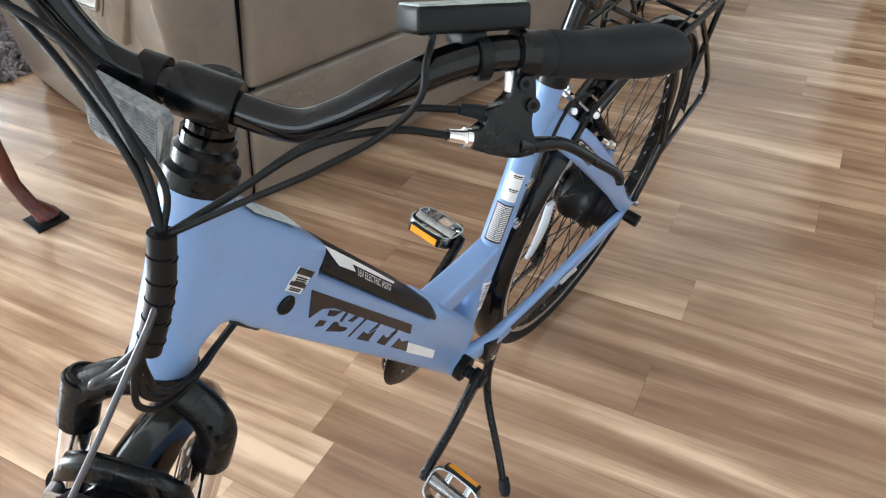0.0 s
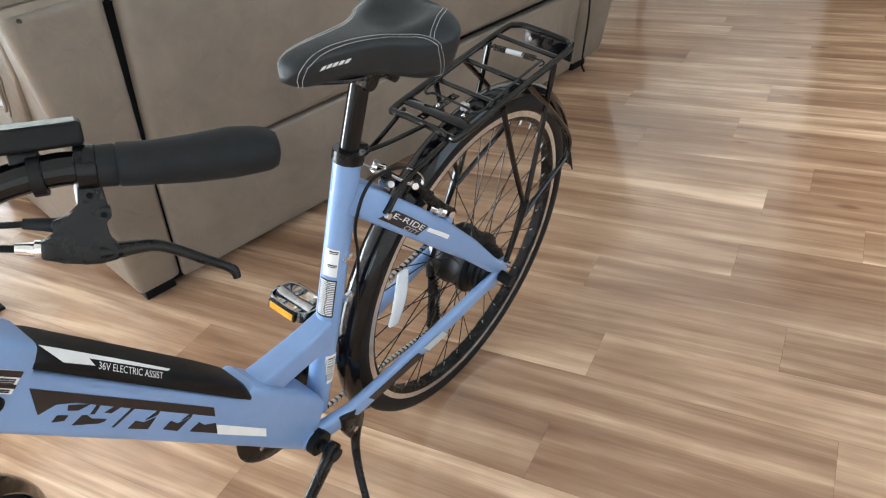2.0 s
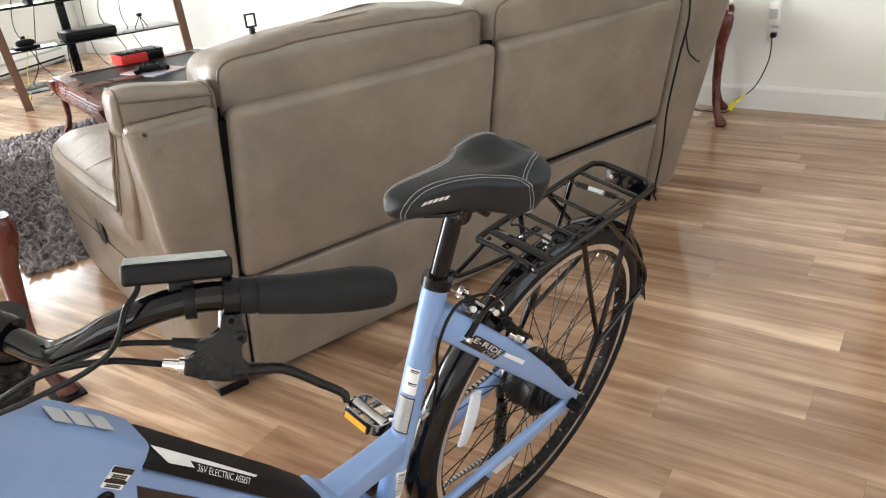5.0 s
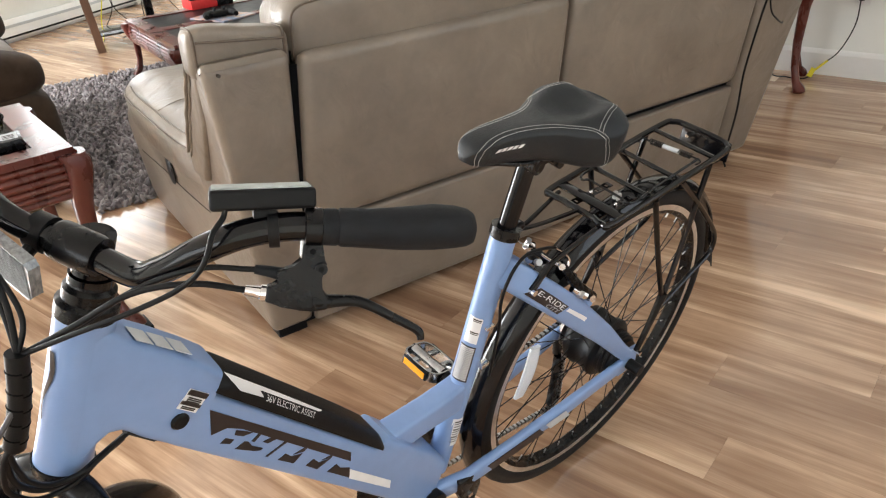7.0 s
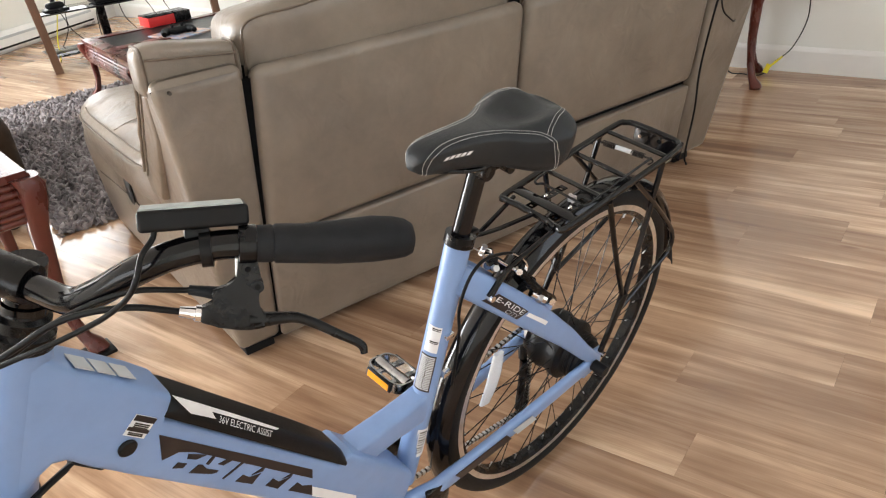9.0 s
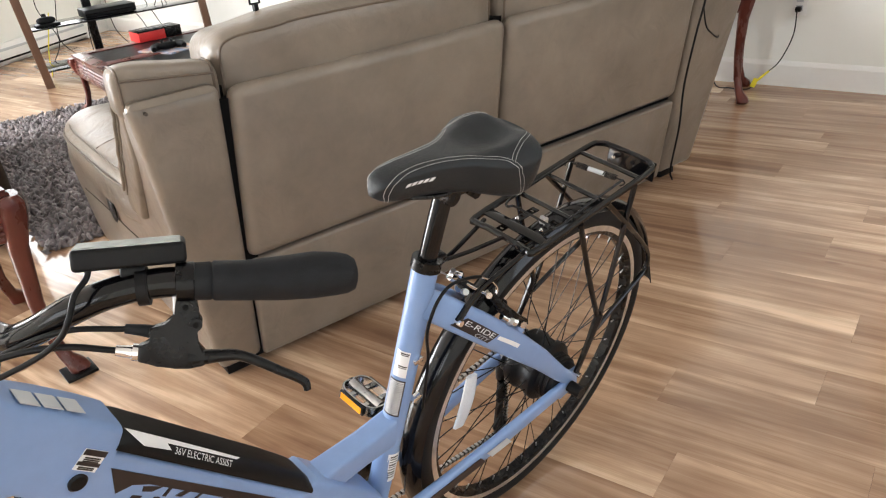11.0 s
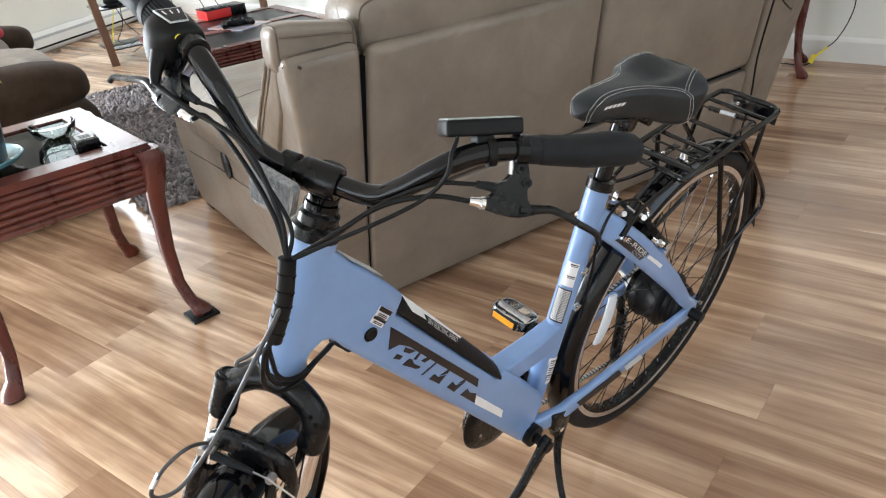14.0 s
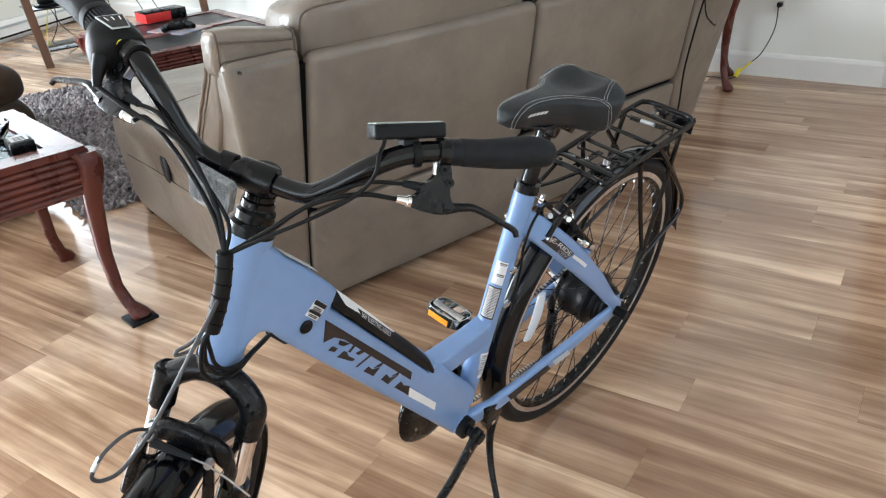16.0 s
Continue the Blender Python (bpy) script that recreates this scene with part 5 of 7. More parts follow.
for side in (1, -1):
    top = crown_c - AXIS * 0.026 + LEFT * 0.058 * side
    axle = FRONT_C + LEFT * 0.060 * side
    low = axle + AXIS * 0.26 + (top - axle - AXIS * 0.4) * 0.0
    dirn = -AXIS
    s1 = top + dirn * 0.135
    if side == -1:
        part("crown_socket", steered(tube([top + AXIS * 0.0105, top + AXIS * 0.009, top - AXIS * 0.040], [0.0155, 0.0172, 0.0172], 24, 1)), SATIN, fork)
        part("crown_cap", steered(lathe([(0, 0.0), (0.0135, 0.0), (0.0135, 0.0035), (0.0105, 0.0045), (0.0095, 0.0030), (0, 0.0030)], 24, "Z", m=basis(top + AXIS * 0.0105, LEFT, -FORE))), PLASTIC, fork, "round black fork cap")
    else:
        for k in (-1, 1):
            o = top + AXIS * (0.006 + 0.004 * k) + FORE * 0.0165 - LEFT * 0.004 * k
            part("crown_dot", steered(rod(o, o + FORE * 0.003, 0.0022, 8)), GAP, fork)
    part("stanchion", steered(tube([top, s1], 0.0138, 24, 1)), CHROME, fork, "chrome stanchion tube")
    part("seal_ring", steered(tube([top - AXIS * 0.040, top - AXIS * 0.0435], 0.0150, 20, 1)), SATIN, fork)
    end = axle + AXIS * 0.01
    part("lower_leg", steered(tube([s1 - dirn * 0.02, s1 + dirn * 0.01, s1.lerp(end, 0.5), end], [0.019, 0.0195, 0.0175, 0.013], 22, 3)), BLACK, fork)
    part("axle_nut", steered(tube([axle, axle + LEFT * 0.022 * side], 0.009, 6, 1)), STEEL, fork)
arch_c = crown_c + FORE * 0.048 - AXIS * 0.098
part("brake_arch", steered(skin([ring(crown_c + FORE * f - AXIS * dz + LEFT * y, FORE * 0.009, AXIS * 0.014, 3, 14) for y, f, dz in ((-0.062, 0.010, 0.165), (-0.062, 0.022, 0.125), (-0.052, 0.034, 0.085), (-0.03, 0.040, 0.070), (0, 0.042, 0.066), (0.03, 0.040, 0.070), (0.052, 0.034, 0.085), (0.062, 0.022, 0.125), (0.062, 0.010, 0.165))])), SATIN, fork, "black arch between the fork legs", 50)
# front rim brake: two arms, pads, bridge cable
brake = part("front_brake", steered(tube([arch_c + LEFT * 0.052 - AXIS * 0.06 + FORE * 0.012, arch_c + LEFT * 0.047 - AXIS * 0.01 + FORE * 0.018, arch_c + LEFT * 0.040 + AXIS * 0.03 + FORE * 0.02], [0.008, 0.007, 0.006], 10)), SATIN, bike, "black linear-pull rim brake with cable")
part("brake_arm", steered(tube([arch_c - LEFT * 0.052 - AXIS * 0.06 + FORE * 0.012, arch_c - LEFT * 0.047 - AXIS * 0.01 + FORE * 0.018, arch_c - LEFT * 0.040 + AXIS * 0.03 + FORE * 0.02], [0.008, 0.007, 0.006], 10)), SATIN, brake)
for side in (1, -1):
    part("brake_pad", steered(box(-0.030, 0.030, -0.006, 0.006, -0.005, 0.005, 0.003, m=Matrix.Translation(arch_c + LEFT * 0.024 * side - AXIS * 0.02 + FORE * 0.012))), RUBBER, brake)
    part("pivot_bolt", steered(tube([arch_c + LEFT * 0.042 * side + AXIS * 0.028 + FORE * 0.018, arch_c + LEFT * 0.042 * side + AXIS * 0.028 + FORE * 0.028], 0.0052, 10, 1)), STEEL, brake)
part("bridge_wire", steered(tube([arch_c - LEFT * 0.045 + AXIS * 0.032 + FORE * 0.028, arch_c + LEFT * 0.04 + AXIS * 0.030 + FORE * 0.028, arch_c + LEFT * 0.10 + AXIS * 0.012 + FORE * 0.03], 0.0012, 6, 2)), STEEL, brake)
part("rubber_boot", steered(tube([arch_c - LEFT * 0.028 + AXIS * 0.032 + FORE * 0.028, arch_c + LEFT * 0.022 + AXIS * 0.031 + FORE * 0.028], [0.006, 0.0045, 0.003], 10, 2)), RUBBER, brake)
NOODLE = [STEER @ (arch_c - LEFT * 0.030 + AXIS * 0.032 + FORE * 0.028), Vector((1.054, 0.032, 0.738)), Vector((1.069, 0.046, 0.766)), Vector((1.081, 0.058, 0.786)), Vector((1.094, 0.067, 0.800)), Vector((1.108, 0.070, 0.802)), Vector((1.123, 0.070, 0.795)), Vector((1.136, 0.070, 0.782))]
part("noodle", tube(NOODLE, 0.0021, 8), JACKET, brake, "grey bent cable guide")

headset = part("headset", tube([HEAD_TOP - AXIS * 0.001, HEAD_TOP + AXIS * 0.012, HEAD_TOP + AXIS * 0.016, HEAD_TOP + AXIS * 0.026, HEAD_TOP + AXIS * 0.030, HEAD_TOP + AXIS * 0.036], [0.027, 0.027, 0.0225, 0.0225, 0.019, 0.018], 28, 2), SATIN, bike, "black stacked headset rings", 30)
part("lower_cup", tube([HEAD_BOT + AXIS * 0.002, HEAD_BOT - AXIS * 0.010], [0.029, 0.027], 28, 1), SATIN, headset)
BAR0 = Vector((0.884, 0, 0.992))
stem = part("stem", steered(tube([HEAD_TOP + AXIS * 0.02, HEAD_TOP + AXIS * 0.055, HEAD_TOP + AXIS * 0.078 + FORE * 0.004], [0.0145, 0.0150, 0.017], 22, 4)), SATIN, bike, "black quill stem")
for k, r in ((0.036, 0.0195), (0.044, 0.0175), (0.052, 0.019)):
    part("lock_ring", steered(tube([HEAD_TOP + AXIS * (k - 0.003), HEAD_TOP + AXIS * (k + 0.003)], r, 24, 1)), BLACK, stem)
part("bar_clamp", steered(tube([BAR0 - LEFT * 0.021, BAR0 - LEFT * 0.0185, BAR0 + LEFT * 0.0165, BAR0 + LEFT * 0.019], [0.0158, 0.0178, 0.0178, 0.0158], 26, 2)), SATIN, stem, "black handlebar clamp", 50)

# ---- handlebar ----
HALF = [(0.884, 0.0, 0.992), (0.885, 0.032, 0.993), (0.887, 0.058, 0.998), (0.884, 0.085, 1.016), (0.872, 0.112, 1.042), (0.856, 0.135, 1.058), (0.838, 0.158, 1.065), (0.820, 0.185, 1.067), (0.756, 0.278, 1.066)]
HALF_R = [(0.764, -0.296, 1.075), (0.846, -0.176, 1.077), (0.863, -0.152, 1.076), (0.874, -0.134, 1.069), (0.882, -0.112, 1.049), (0.888, -0.085, 1.018), (0.887, -0.058, 0.998)]
pts = [STEER_R @ Vector(p) for p in HALF_R] + [STEER @ Vector(HALF[0])] + [STEER_L @ Vector(p) for p in HALF[2:]]
bar = part("handlebar", tube(pts, 0.0114, 20, 6), BLACK, bike, "glossy black swept-back handlebar", 50)
LEVER = [(-0.0207, -0.006), (-0.0207, 0.0240), (-0.0232, 0.0280), (-0.030, 0.0308), (-0.0418, 0.0335), (-0.0418, 0.0385), (-0.0389, 0.0398), (-0.0375, 0.0445), (-0.0488, 0.0456), (-0.0500, 0.0582), (-0.037, 0.0622), (-0.0239, 0.0655),
         (-0.0137, 0.0662), (-0.002, 0.0645), (-0.0013, 0.0537), (-0.0085, 0.0491), (-0.0096, 0.0405), (-0.0044, 0.0352), (-0.003, 0.0278), (-0.0079, 0.0235), (-0.0079, -0.006)]
LEVER_AT = {}
for side in (1, -1):
    # a: the inner end of the brake lever's clamp; d: along the bar, outwards; down: from the bar to the lever
    a = Vector((0.816, 0.191, 1.067)) if side == 1 else Vector((0.855, -0.164, 1.076))
    d = Vector((-0.5669, 0.8238 * side, 0))
    down = Vector((0.4490, 0.3089 * side, -0.8384))
    face = d.cross(down) * side
    e1 = d.cross(Vector((0, 0, 1))).normalized()
    e2 = e1.cross(d)

    def lp(s, r, n=0.0, a=a, d=d, down=down, face=face):
        return a + d * s + down * r + face * n
    LEVER_AT[side] = lp
    g0, g1 = (0.0, 0.122) if side == 1 else (0.068, 0.172)
    prof = [(0.0, 0.0172), (0.09, 0.0175), (0.10, 0.0166), (0.115, 0.0176), (0.30, 0.0166), (0.5, 0.0172), (0.72, 0.0190), (0.88, 0.0203), (0.95, 0.0190), (0.985, 0.0160), (1.0, 0.010)]
    rise = [0.0] * len(prof)
    if side == 1:
        prof = [(0.0, 0.0132), (0.09, 0.0135), (0.10, 0.0127), (0.115, 0.0141), (0.30, 0.0144), (0.5, 0.0159), (0.72, 0.0171), (0.86, 0.0160), (0.94, 0.0143), (0.985, 0.0115), (1.0, 0.007)]
        rise = [0.0, 0.0, 0.0, 0.0, -0.0008, 0.0, 0.0024, 0.0030, 0.0026, 0.0020, 0.0018]
    rings = [ring(a + d * (g0 + (g1 - g0) * t - 0.0079) + e2 * up, e1 * r * 1.06, e2 * r, 2.3, 28) for (t, r), up in zip(prof, rise)]
    grip = part("grip", steered(skin(rings), side), RUBBER, bar, "charcoal rubber ergonomic grip", 50)
    for i in range(6):
        c = a + d * (g0 + 0.050 + 0.0062 * i) - e2 * (0.0147 if side == 1 else 0.0165) - e1 * 0.004 * side
        part("groove", steered(box(-0.001, 0.001, -0.008, 0.008, -0.0014, 0.0014, m=Matrix.Translation(c) @ d.to_track_quat("X", "Z").to_matrix().to_4x4()), side), PLASTIC, grip, smooth=0)
    lm = basis(lp(0, 0), d, down)
    lever = part("brake_lever", steered(prism(LEVER, 0.012, lm @ Matrix.Translation((0, 0, -0.006)), bevel=0.0022), side), SATIN, bar, "black alloy brake lever", 40)
    part("collar", steered(tube([lp(-0.0212, 0), lp(-0.0205, 0), lp(-0.0085, 0), lp(-0.0078, 0)], [0.0138, 0.0150, 0.0150, 0.0138], 26, 1), side), SATIN, lever, "black brake lever clamp collar")
    blade = [(-0.014, 0.0585, 0.0078), (-0.002, 0.0588, 0.0058), (0.0095, 0.0585, 0.0050), (0.0190, 0.0586, 0.0046), (0.0275, 0.0608, 0.0042), (0.0390, 0.0660, 0.0040), (0.0530, 0.0735, 0.0038), (0.0675, 0.0808, 0.0036), (0.0735, 0.0855, 0.0036), (0.0750, 0.0912, 0.0030)]
    part("blade", steered(tube([lp(s, r) for s, r, _ in blade], [q for _, _, q in blade], 12, 5), side), SATIN, lever, smooth=60)
    for s, r in ((-0.0148, 0.0180), (-0.0080, 0.0318)):
        for sg in (1, -1):
            part("screw", steered(tube([lp(s, r, sg * 0.005), lp(s, r, sg * 0.0082)], 0.0048, 14, 1), side), SATIN, lever)
            part("screw_socket", steered(tube([lp(s, r, sg * 0.0082), lp(s, r, sg * 0.0086)], 0.0024, 6, 1), side), GAP, lever)
    part("clamp_plate", steered(box(-0.0238, -0.0209, 0.006, 0.024, -0.0045, 0.0045, 0.0008, m=lm), side), STEEL, lever, "bare metal inner edge of the bracket")
    part("pivot_line", steered(tube([lp(-0.0165, 0.0490, 0.0062), lp(-0.0175, 0.056, 0.0062), lp(-0.0225, 0.0640, 0.0062)], 0.0007, 6), side), GAP, lever)
    part("barrel_adjuster", steered(tube([lp(-0.0490, 0.0520), lp(-0.0530, 0.0515), lp(-0.0540, 0.0513), lp(-0.0645, 0.0495)], [0.0064, 0.0066, 0.0050, 0.0040], 14, 2), side), CHROME, lever, "silver barrel adjuster")
    part("sensor_boot", steered(tube([lp(-0.0380, 0.0372), lp(-0.0450, 0.0355), lp(-0.0575, 0.0335)], [0.0052, 0.0046, 0.0036], 12, 3), side), RUBBER, lever)

# display with battery gauge on the left side of the bar
da, db = Vector((0.816, 0.122, 1.0625)), Vector((0.7485, 0.1565, 1.0578))
run = (db - da).normalized()
rise = Vector((-0.24, -0.36, 0.90))
rise = (rise - run * rise.dot(run)).normalized()
deep = run.cross(rise)
deep = deep if deep.y < 0 else -deep
dm = basis((da + db) / 2 + rise * 0.0072 + deep * 0.0165, db - da, deep)
if dm.to_3x3().col[2].dot(rise) < 0:
    dm = dm @ Matrix.Rotation(math.pi, 4, "X")
L = (db - da).length / 2 + 0.001
bm = box(-L, L, -0.0165, 0.0165, -0.0082, 0.0082, 0.0032, 3)
bmesh.ops.transform(bm, matrix=dm, verts=bm.verts)
display = part("display_unit", bm, PLASTIC, bar, "black handlebar display with worn top coloured pale for its sheen", 40)
# sheen on the screen, painted as a thin pale sheet
bm = box(-L + 0.002, L - 0.0035, -0.0145, 0.0145, 0.0076, 0.0090, 0.0005)
bmesh.ops.transform(bm, matrix=dm, verts=bm.verts)
part("screen", bm, FILM, display, "scuffed screen film coloured pale for its sheen", 0)
bm = box(-0.008, 0.010, -0.012, 0.010, -0.016, -0.0078, 0.002)
bmesh.ops.transform(bm, matrix=dm, verts=bm.verts)
part("bracket", bm, PLASTIC, display)
c = Vector((0.841, 0.155, 1.0635))
part("strap_clamp", steered(tube([c - Vector((-0.57, 0.82, 0.1)) * 0.004, c + Vector((-0.57, 0.82, 0.1)) * 0.004], 0.0140, 20, 1), 1), PLASTIC, bar)
# shifter and control pad on the right side of the bar
lp = LEVER_AT[-1]
RD = Vector((-0.5669, -0.8238, 0))
RE = Vector((0.8238, -0.5669, 0))
rings = []
for s, hr, fwd, low in ((-0.0065, 0.0155, 0.0, 0.0), (-0.004, 0.0185, 0.004, 0.006), (0.004, 0.0205, 0.010, 0.012), (0.018, 0.0212, 0.013, 0.014), (0.030, 0.0205, 0.010, 0.010), (0.036, 0.019, 0.004, 0.003), (0.038, 0.0175, 0.0, 0.0)):
    c = lp(s, 0) + RE * fwd * 0.5 - Vector((0, 0, low * 0.5))
    rings.append(ring(c, RE * (hr + fwd * 0.5), Vector((0, 0, hr + low * 0.5)), 2.8, 28))
shifter = part("twist_shifter", steered(skin(rings), -1), PLASTIC, bar, "black gear shifter with a silver-edged dial window", 50)
part("cable_spout", steered(tube([lp(0.006, 0) + RE * 0.024 - Vector((0, 0, 0.010)), lp(-0.004, 0) + RE * 0.034 - Vector((0, 0, 0.022)), lp(-0.014, 0) + RE * 0.040 - Vector((0, 0, 0.030))], [0.010, 0.0065, 0.0042], 12), -1), PLASTIC, shifter)
for i in range(30):
    t = 2 * math.pi * i / 30
    e2 = RD.cross(RE)
    o = lp(0.041, 0) + (RE * math.cos(t) + e2 * math.sin(t)) * 0.0172
    part("rib", steered(rod(o - RD * 0.003, o + RD * 0.016, 0.0016, 5), -1), RUBBER, shifter)
# dial window: a tapered pane with a pale rim, on top of the shifter
wm = basis(lp(0.016, 0) + RE * 0.005 + Vector((0, 0, 0.0212)), RD, RE)
if wm.col[2][2] < 0:
    wm = wm @ Matrix.Rotation(math.pi, 4, "X")
part("window_rim", steered(prism([(-0.0125, -0.0095), (0.0135, -0.0145), (0.0135, 0.0145), (-0.0125, 0.0095)], 0.0016, wm), -1), GREYV, shifter, "silver-edged dial window", 0)
part("window", steered(prism([(-0.0115, -0.0085), (0.0115, -0.0128), (0.0115, 0.0128), (-0.0115, 0.0085)], 0.0004, wm @ Matrix.Translation((0, 0, 0.0017))), -1), DARKGLASS, shifter, smooth=0)
for k in (-1, 0, 1):
    part("gear_mark", steered(prism([(0.001, 0.0065 * k - 0.0007), (0.008, 0.0078 * k - 0.0007), (0.008, 0.0078 * k + 0.0007), (0.001, 0.0065 * k + 0.0007)], 0.0003, wm @ Matrix.Translation((0, 0, 0.0022))), -1), WHITE, shifter, smooth=0)
o = lp(-0.0046, 0) + RE * 0.010 + Vector((0, 0, 0.010))
part("button", steered(tube([o, o - RD * 0.0016], 0.0048, 14, 1), -1), YELLOW, shifter, "small round yellow mark")

# front reflector on a bracket under the bar
rf = Vector((0.918, -0.036, 0.984))
rm = basis(rf, (-0.25, -1, 0), (0, 0, 1))
lens = bmesh.new()
poly = [(-0.026, -0.017), (-0.020, -0.024), (0.020, -0.024), (0.026, -0.017), (0.029, 0.016), (0.025, 0.021), (-0.025, 0.021), (-0.029, 0.016)]
prism(poly, 0.010, rm @ Matrix.Translation((0, 0, -0.005)), lens)
front_refl = part("front_reflector", steered(lens), LENS, bike, "clear ribbed front reflector", 0)
for i in range(15):
    z = -0.0185 + 0.0026 * i
    bm = bmesh.new()
    rod(rm @ Vector((-0.0245, z, 0.0052)), rm @ Vector((0.0245, z, 0.0052)), 0.0009, 5, bm)
    rod(rm @ Vector((-0.0245, z, -0.0052)), rm @ Vector((0.0245, z, -0.0052)), 0.0009, 5, bm)
    part("rib", steered(bm), LENS, front_refl)
part("bracket", steered(tube([(0.888, -0.037, 0.988), (0.902, -0.037, 0.984), (0.914, -0.037, 0.980)], 0.006, 10, 3)), PLASTIC, front_refl)
part("bracket_collar", steered(tube([BAR0 - LEFT * 0.044, BAR0 - LEFT * 0.028], 0.0165, 22, 1)), PLASTIC, front_refl)

# ---- cables ----
KNOT = Vector((0.955, 0.050, 0.945))


def S(p):
    p = Vector(p)
    return (STEER_L if p.y > 0.09 else STEER_R if p.y < -0.09 else STEER) @ p


def cable(name, pts, r, label="", mat=None):
    return part(name, tube(pts, r, 10, 8), mat or PLASTIC, bike, label, 60)


cable("brake_cable", [STEER_L @ LEVER_AT[1](-0.0635, 0.0497), S((0.893, 0.120, 1.028)), S((0.918, 0.075, 1.012)), S((0.942, 0.040, 0.978)), KNOT], 0.0026, "black outer brake cable")
cable("sensor_cable", [STEER_L @ LEVER_AT[1](-0.0565, 0.0337), S((0.886, 0.118, 1.037)), S((0.912, 0.072, 1.008)), S((0.938, 0.036, 0.968)), KNOT], 0.0023)
cable("display_cable", [da + run * 0.010 + deep * 0.003, da + run * 0.008 + deep * 0.002 - rise * 0.006, Vector((0.822, 0.133, 1.051)), Vector((0.832, 0.140, 1.039)), Vector((0.840, 0.135, 1.023)), Vector((0.854, 0.125, 1.008)), Vector((0.872, 0.113, 0.996)), Vector((0.893, 0.100, 0.985)), Vector((0.920, 0.078, 0.968)), KNOT], 0.0022)
cable("brake_cable", [STEER_R @ LEVER_AT[-1](-0.0635, 0.0497), S((0.905, -0.115, 1.035)), S((0.935, -0.06, 1.02)), S((0.955, -0.015, 0.985)), KNOT], 0.0026, "black outer brake cable")
cable("gear_cable", [STEER_R @ (lp(-0.013, 0) + RE * 0.0395 - Vector((0, 0, 0.0295))), S((0.908, -0.132, 1.040)), S((0.930, -0.062, 1.035)), S((0.953, -0.012, 0.99)), KNOT], 0.0026)
cable("sensor_cable", [STEER_R @ LEVER_AT[-1](-0.0565, 0.0337), S((0.907, -0.10, 1.045)), S((0.938, -0.045, 1.02)), S((0.952, 0.0, 0.98)), KNOT], 0.0023)
WRAP = [KNOT + Vector((0, 0, 0.004)), Vector((0.963, 0.053, 0.915)), Vector((0.971, 0.053, 0.888)), Vector((0.981, 0.0505, 0.858))]
wrap = part("cable_sleeve", tube(WRAP, 0.0090, 14, 6), PLASTIC, bike, "black spiral-wrapped cable bundle")
line = glide(WRAP, 24)
coil = []
for i, p in enumerate(line):
    d = (line[min(i + 1, len(line) - 1)] - line[max(0, i - 1)]).normalized()
    e1 = (LEFT - d * d.dot(LEFT)).normalized()
    e2 = d.cross(e1)
    coil.append((p, e1, e2))
for k in range(5):
    i0 = 10 + k * 13
    seg = []
    for j in range(14):
        p, e1, e2 = coil[min(i0 + j // 5, len(coil) - 1)]
        t = 2 * math.pi * j / 13
        seg.append(p + (e1 * math.cos(t) + e2 * math.sin(t)) * 0.0088)
    part("wrap_turn", tube(seg, 0.0009, 6, 2), GAP, wrap)
LOW = WRAP[-1]
cable("brake_cable", [NOODLE[-1], (1.1395, 0.070, 0.771), (1.132, 0.070, 0.760), (1.114, 0.070, 0.757), (1.093, 0.070, 0.771), (1.071, 0.070, 0.792), (1.043, 0.069, 0.826), (1.010, 0.066, 0.866), (0.985, 0.061, 0.890), (0.968, 0.055, 0.905)], 0.0023, "grey outer cable to the front brake", JACKET)
part("ferrule", rod((1.127, 0.0690, 0.7915), (1.1370, 0.0702, 0.780), 0.0027, 10), STEEL, brake, "silver cable ferrule")
LOOM = [(0.989, 0.048, 0.848), (0.992, 0.048, 0.824), (0.987, 0.045, 0.802), (0.972, 0.040, 0.780), (0.944, 0.034, 0.769), (0.920, 0.030, 0.774), (0.893, 0.023, 0.777)]
for r, o in ((0.0030, Vector((0, 0, 0))), (0.0026, Vector((-0.0065, 0.003, 0.0045))), (0.0026, Vector((0.0065, 0.002, -0.006)))):
    cable("wiring_loom", [LOW] + [Vector(p) + o * (1.0 if 0 < k < 5 else 0.4) for k, p in enumerate(LOOM)], r, "black loom into the frame")
cable("wiring_loom", [LOW + Vector((0.002, -0.004, 0.004)), Vector((1.001, 0.036, 0.841)), Vector((1.013, 0.030, 0.834)), Vector((1.0145, 0.030, 0.829)), Vector((1.002, 0.033, 0.829)), LOW + Vector((0.008, -0.003, -0.008))], 0.0022, "grey loop of cable beside the head tube", JACKET)
part("grommet", tube([(0.890, 0.022, 0.783), (0.866, 0.022, 0.752)], 0.005, 10, 1), RUBBER, bike)
cable("rear_brake_cable", [(0.352, 0.024, 0.50), (0.346, 0.025, 0.60), (0.354, 0.028, 0.655), (0.351, 0.030, 0.688), (0.336, 0.030, 0.717), (0.309, 0.028, 0.729), (0.267, 0.025, 0.718), (0.232, 0.020, 0.700)], 0.0026, "black rear brake cable behind the seat tube")
for z in (0.53, 0.61):
    part("cable_clip", box(0.355, 0.372, 0.014, 0.024, z - 0.004, z + 0.004, 0.001), CHROME, bike)

# ---- rear brake ----
ARM = [(0.156, 0.057, 0.586), (0.185, 0.053, 0.613), (0.210, 0.040, 0.648), (0.222, 0.032, 0.670)]
rbr = part("rear_brake", tube(ARM, [0.0095, 0.0105, 0.008, 0.006], 12), SATIN, bike, "black and silver rear rim brake")
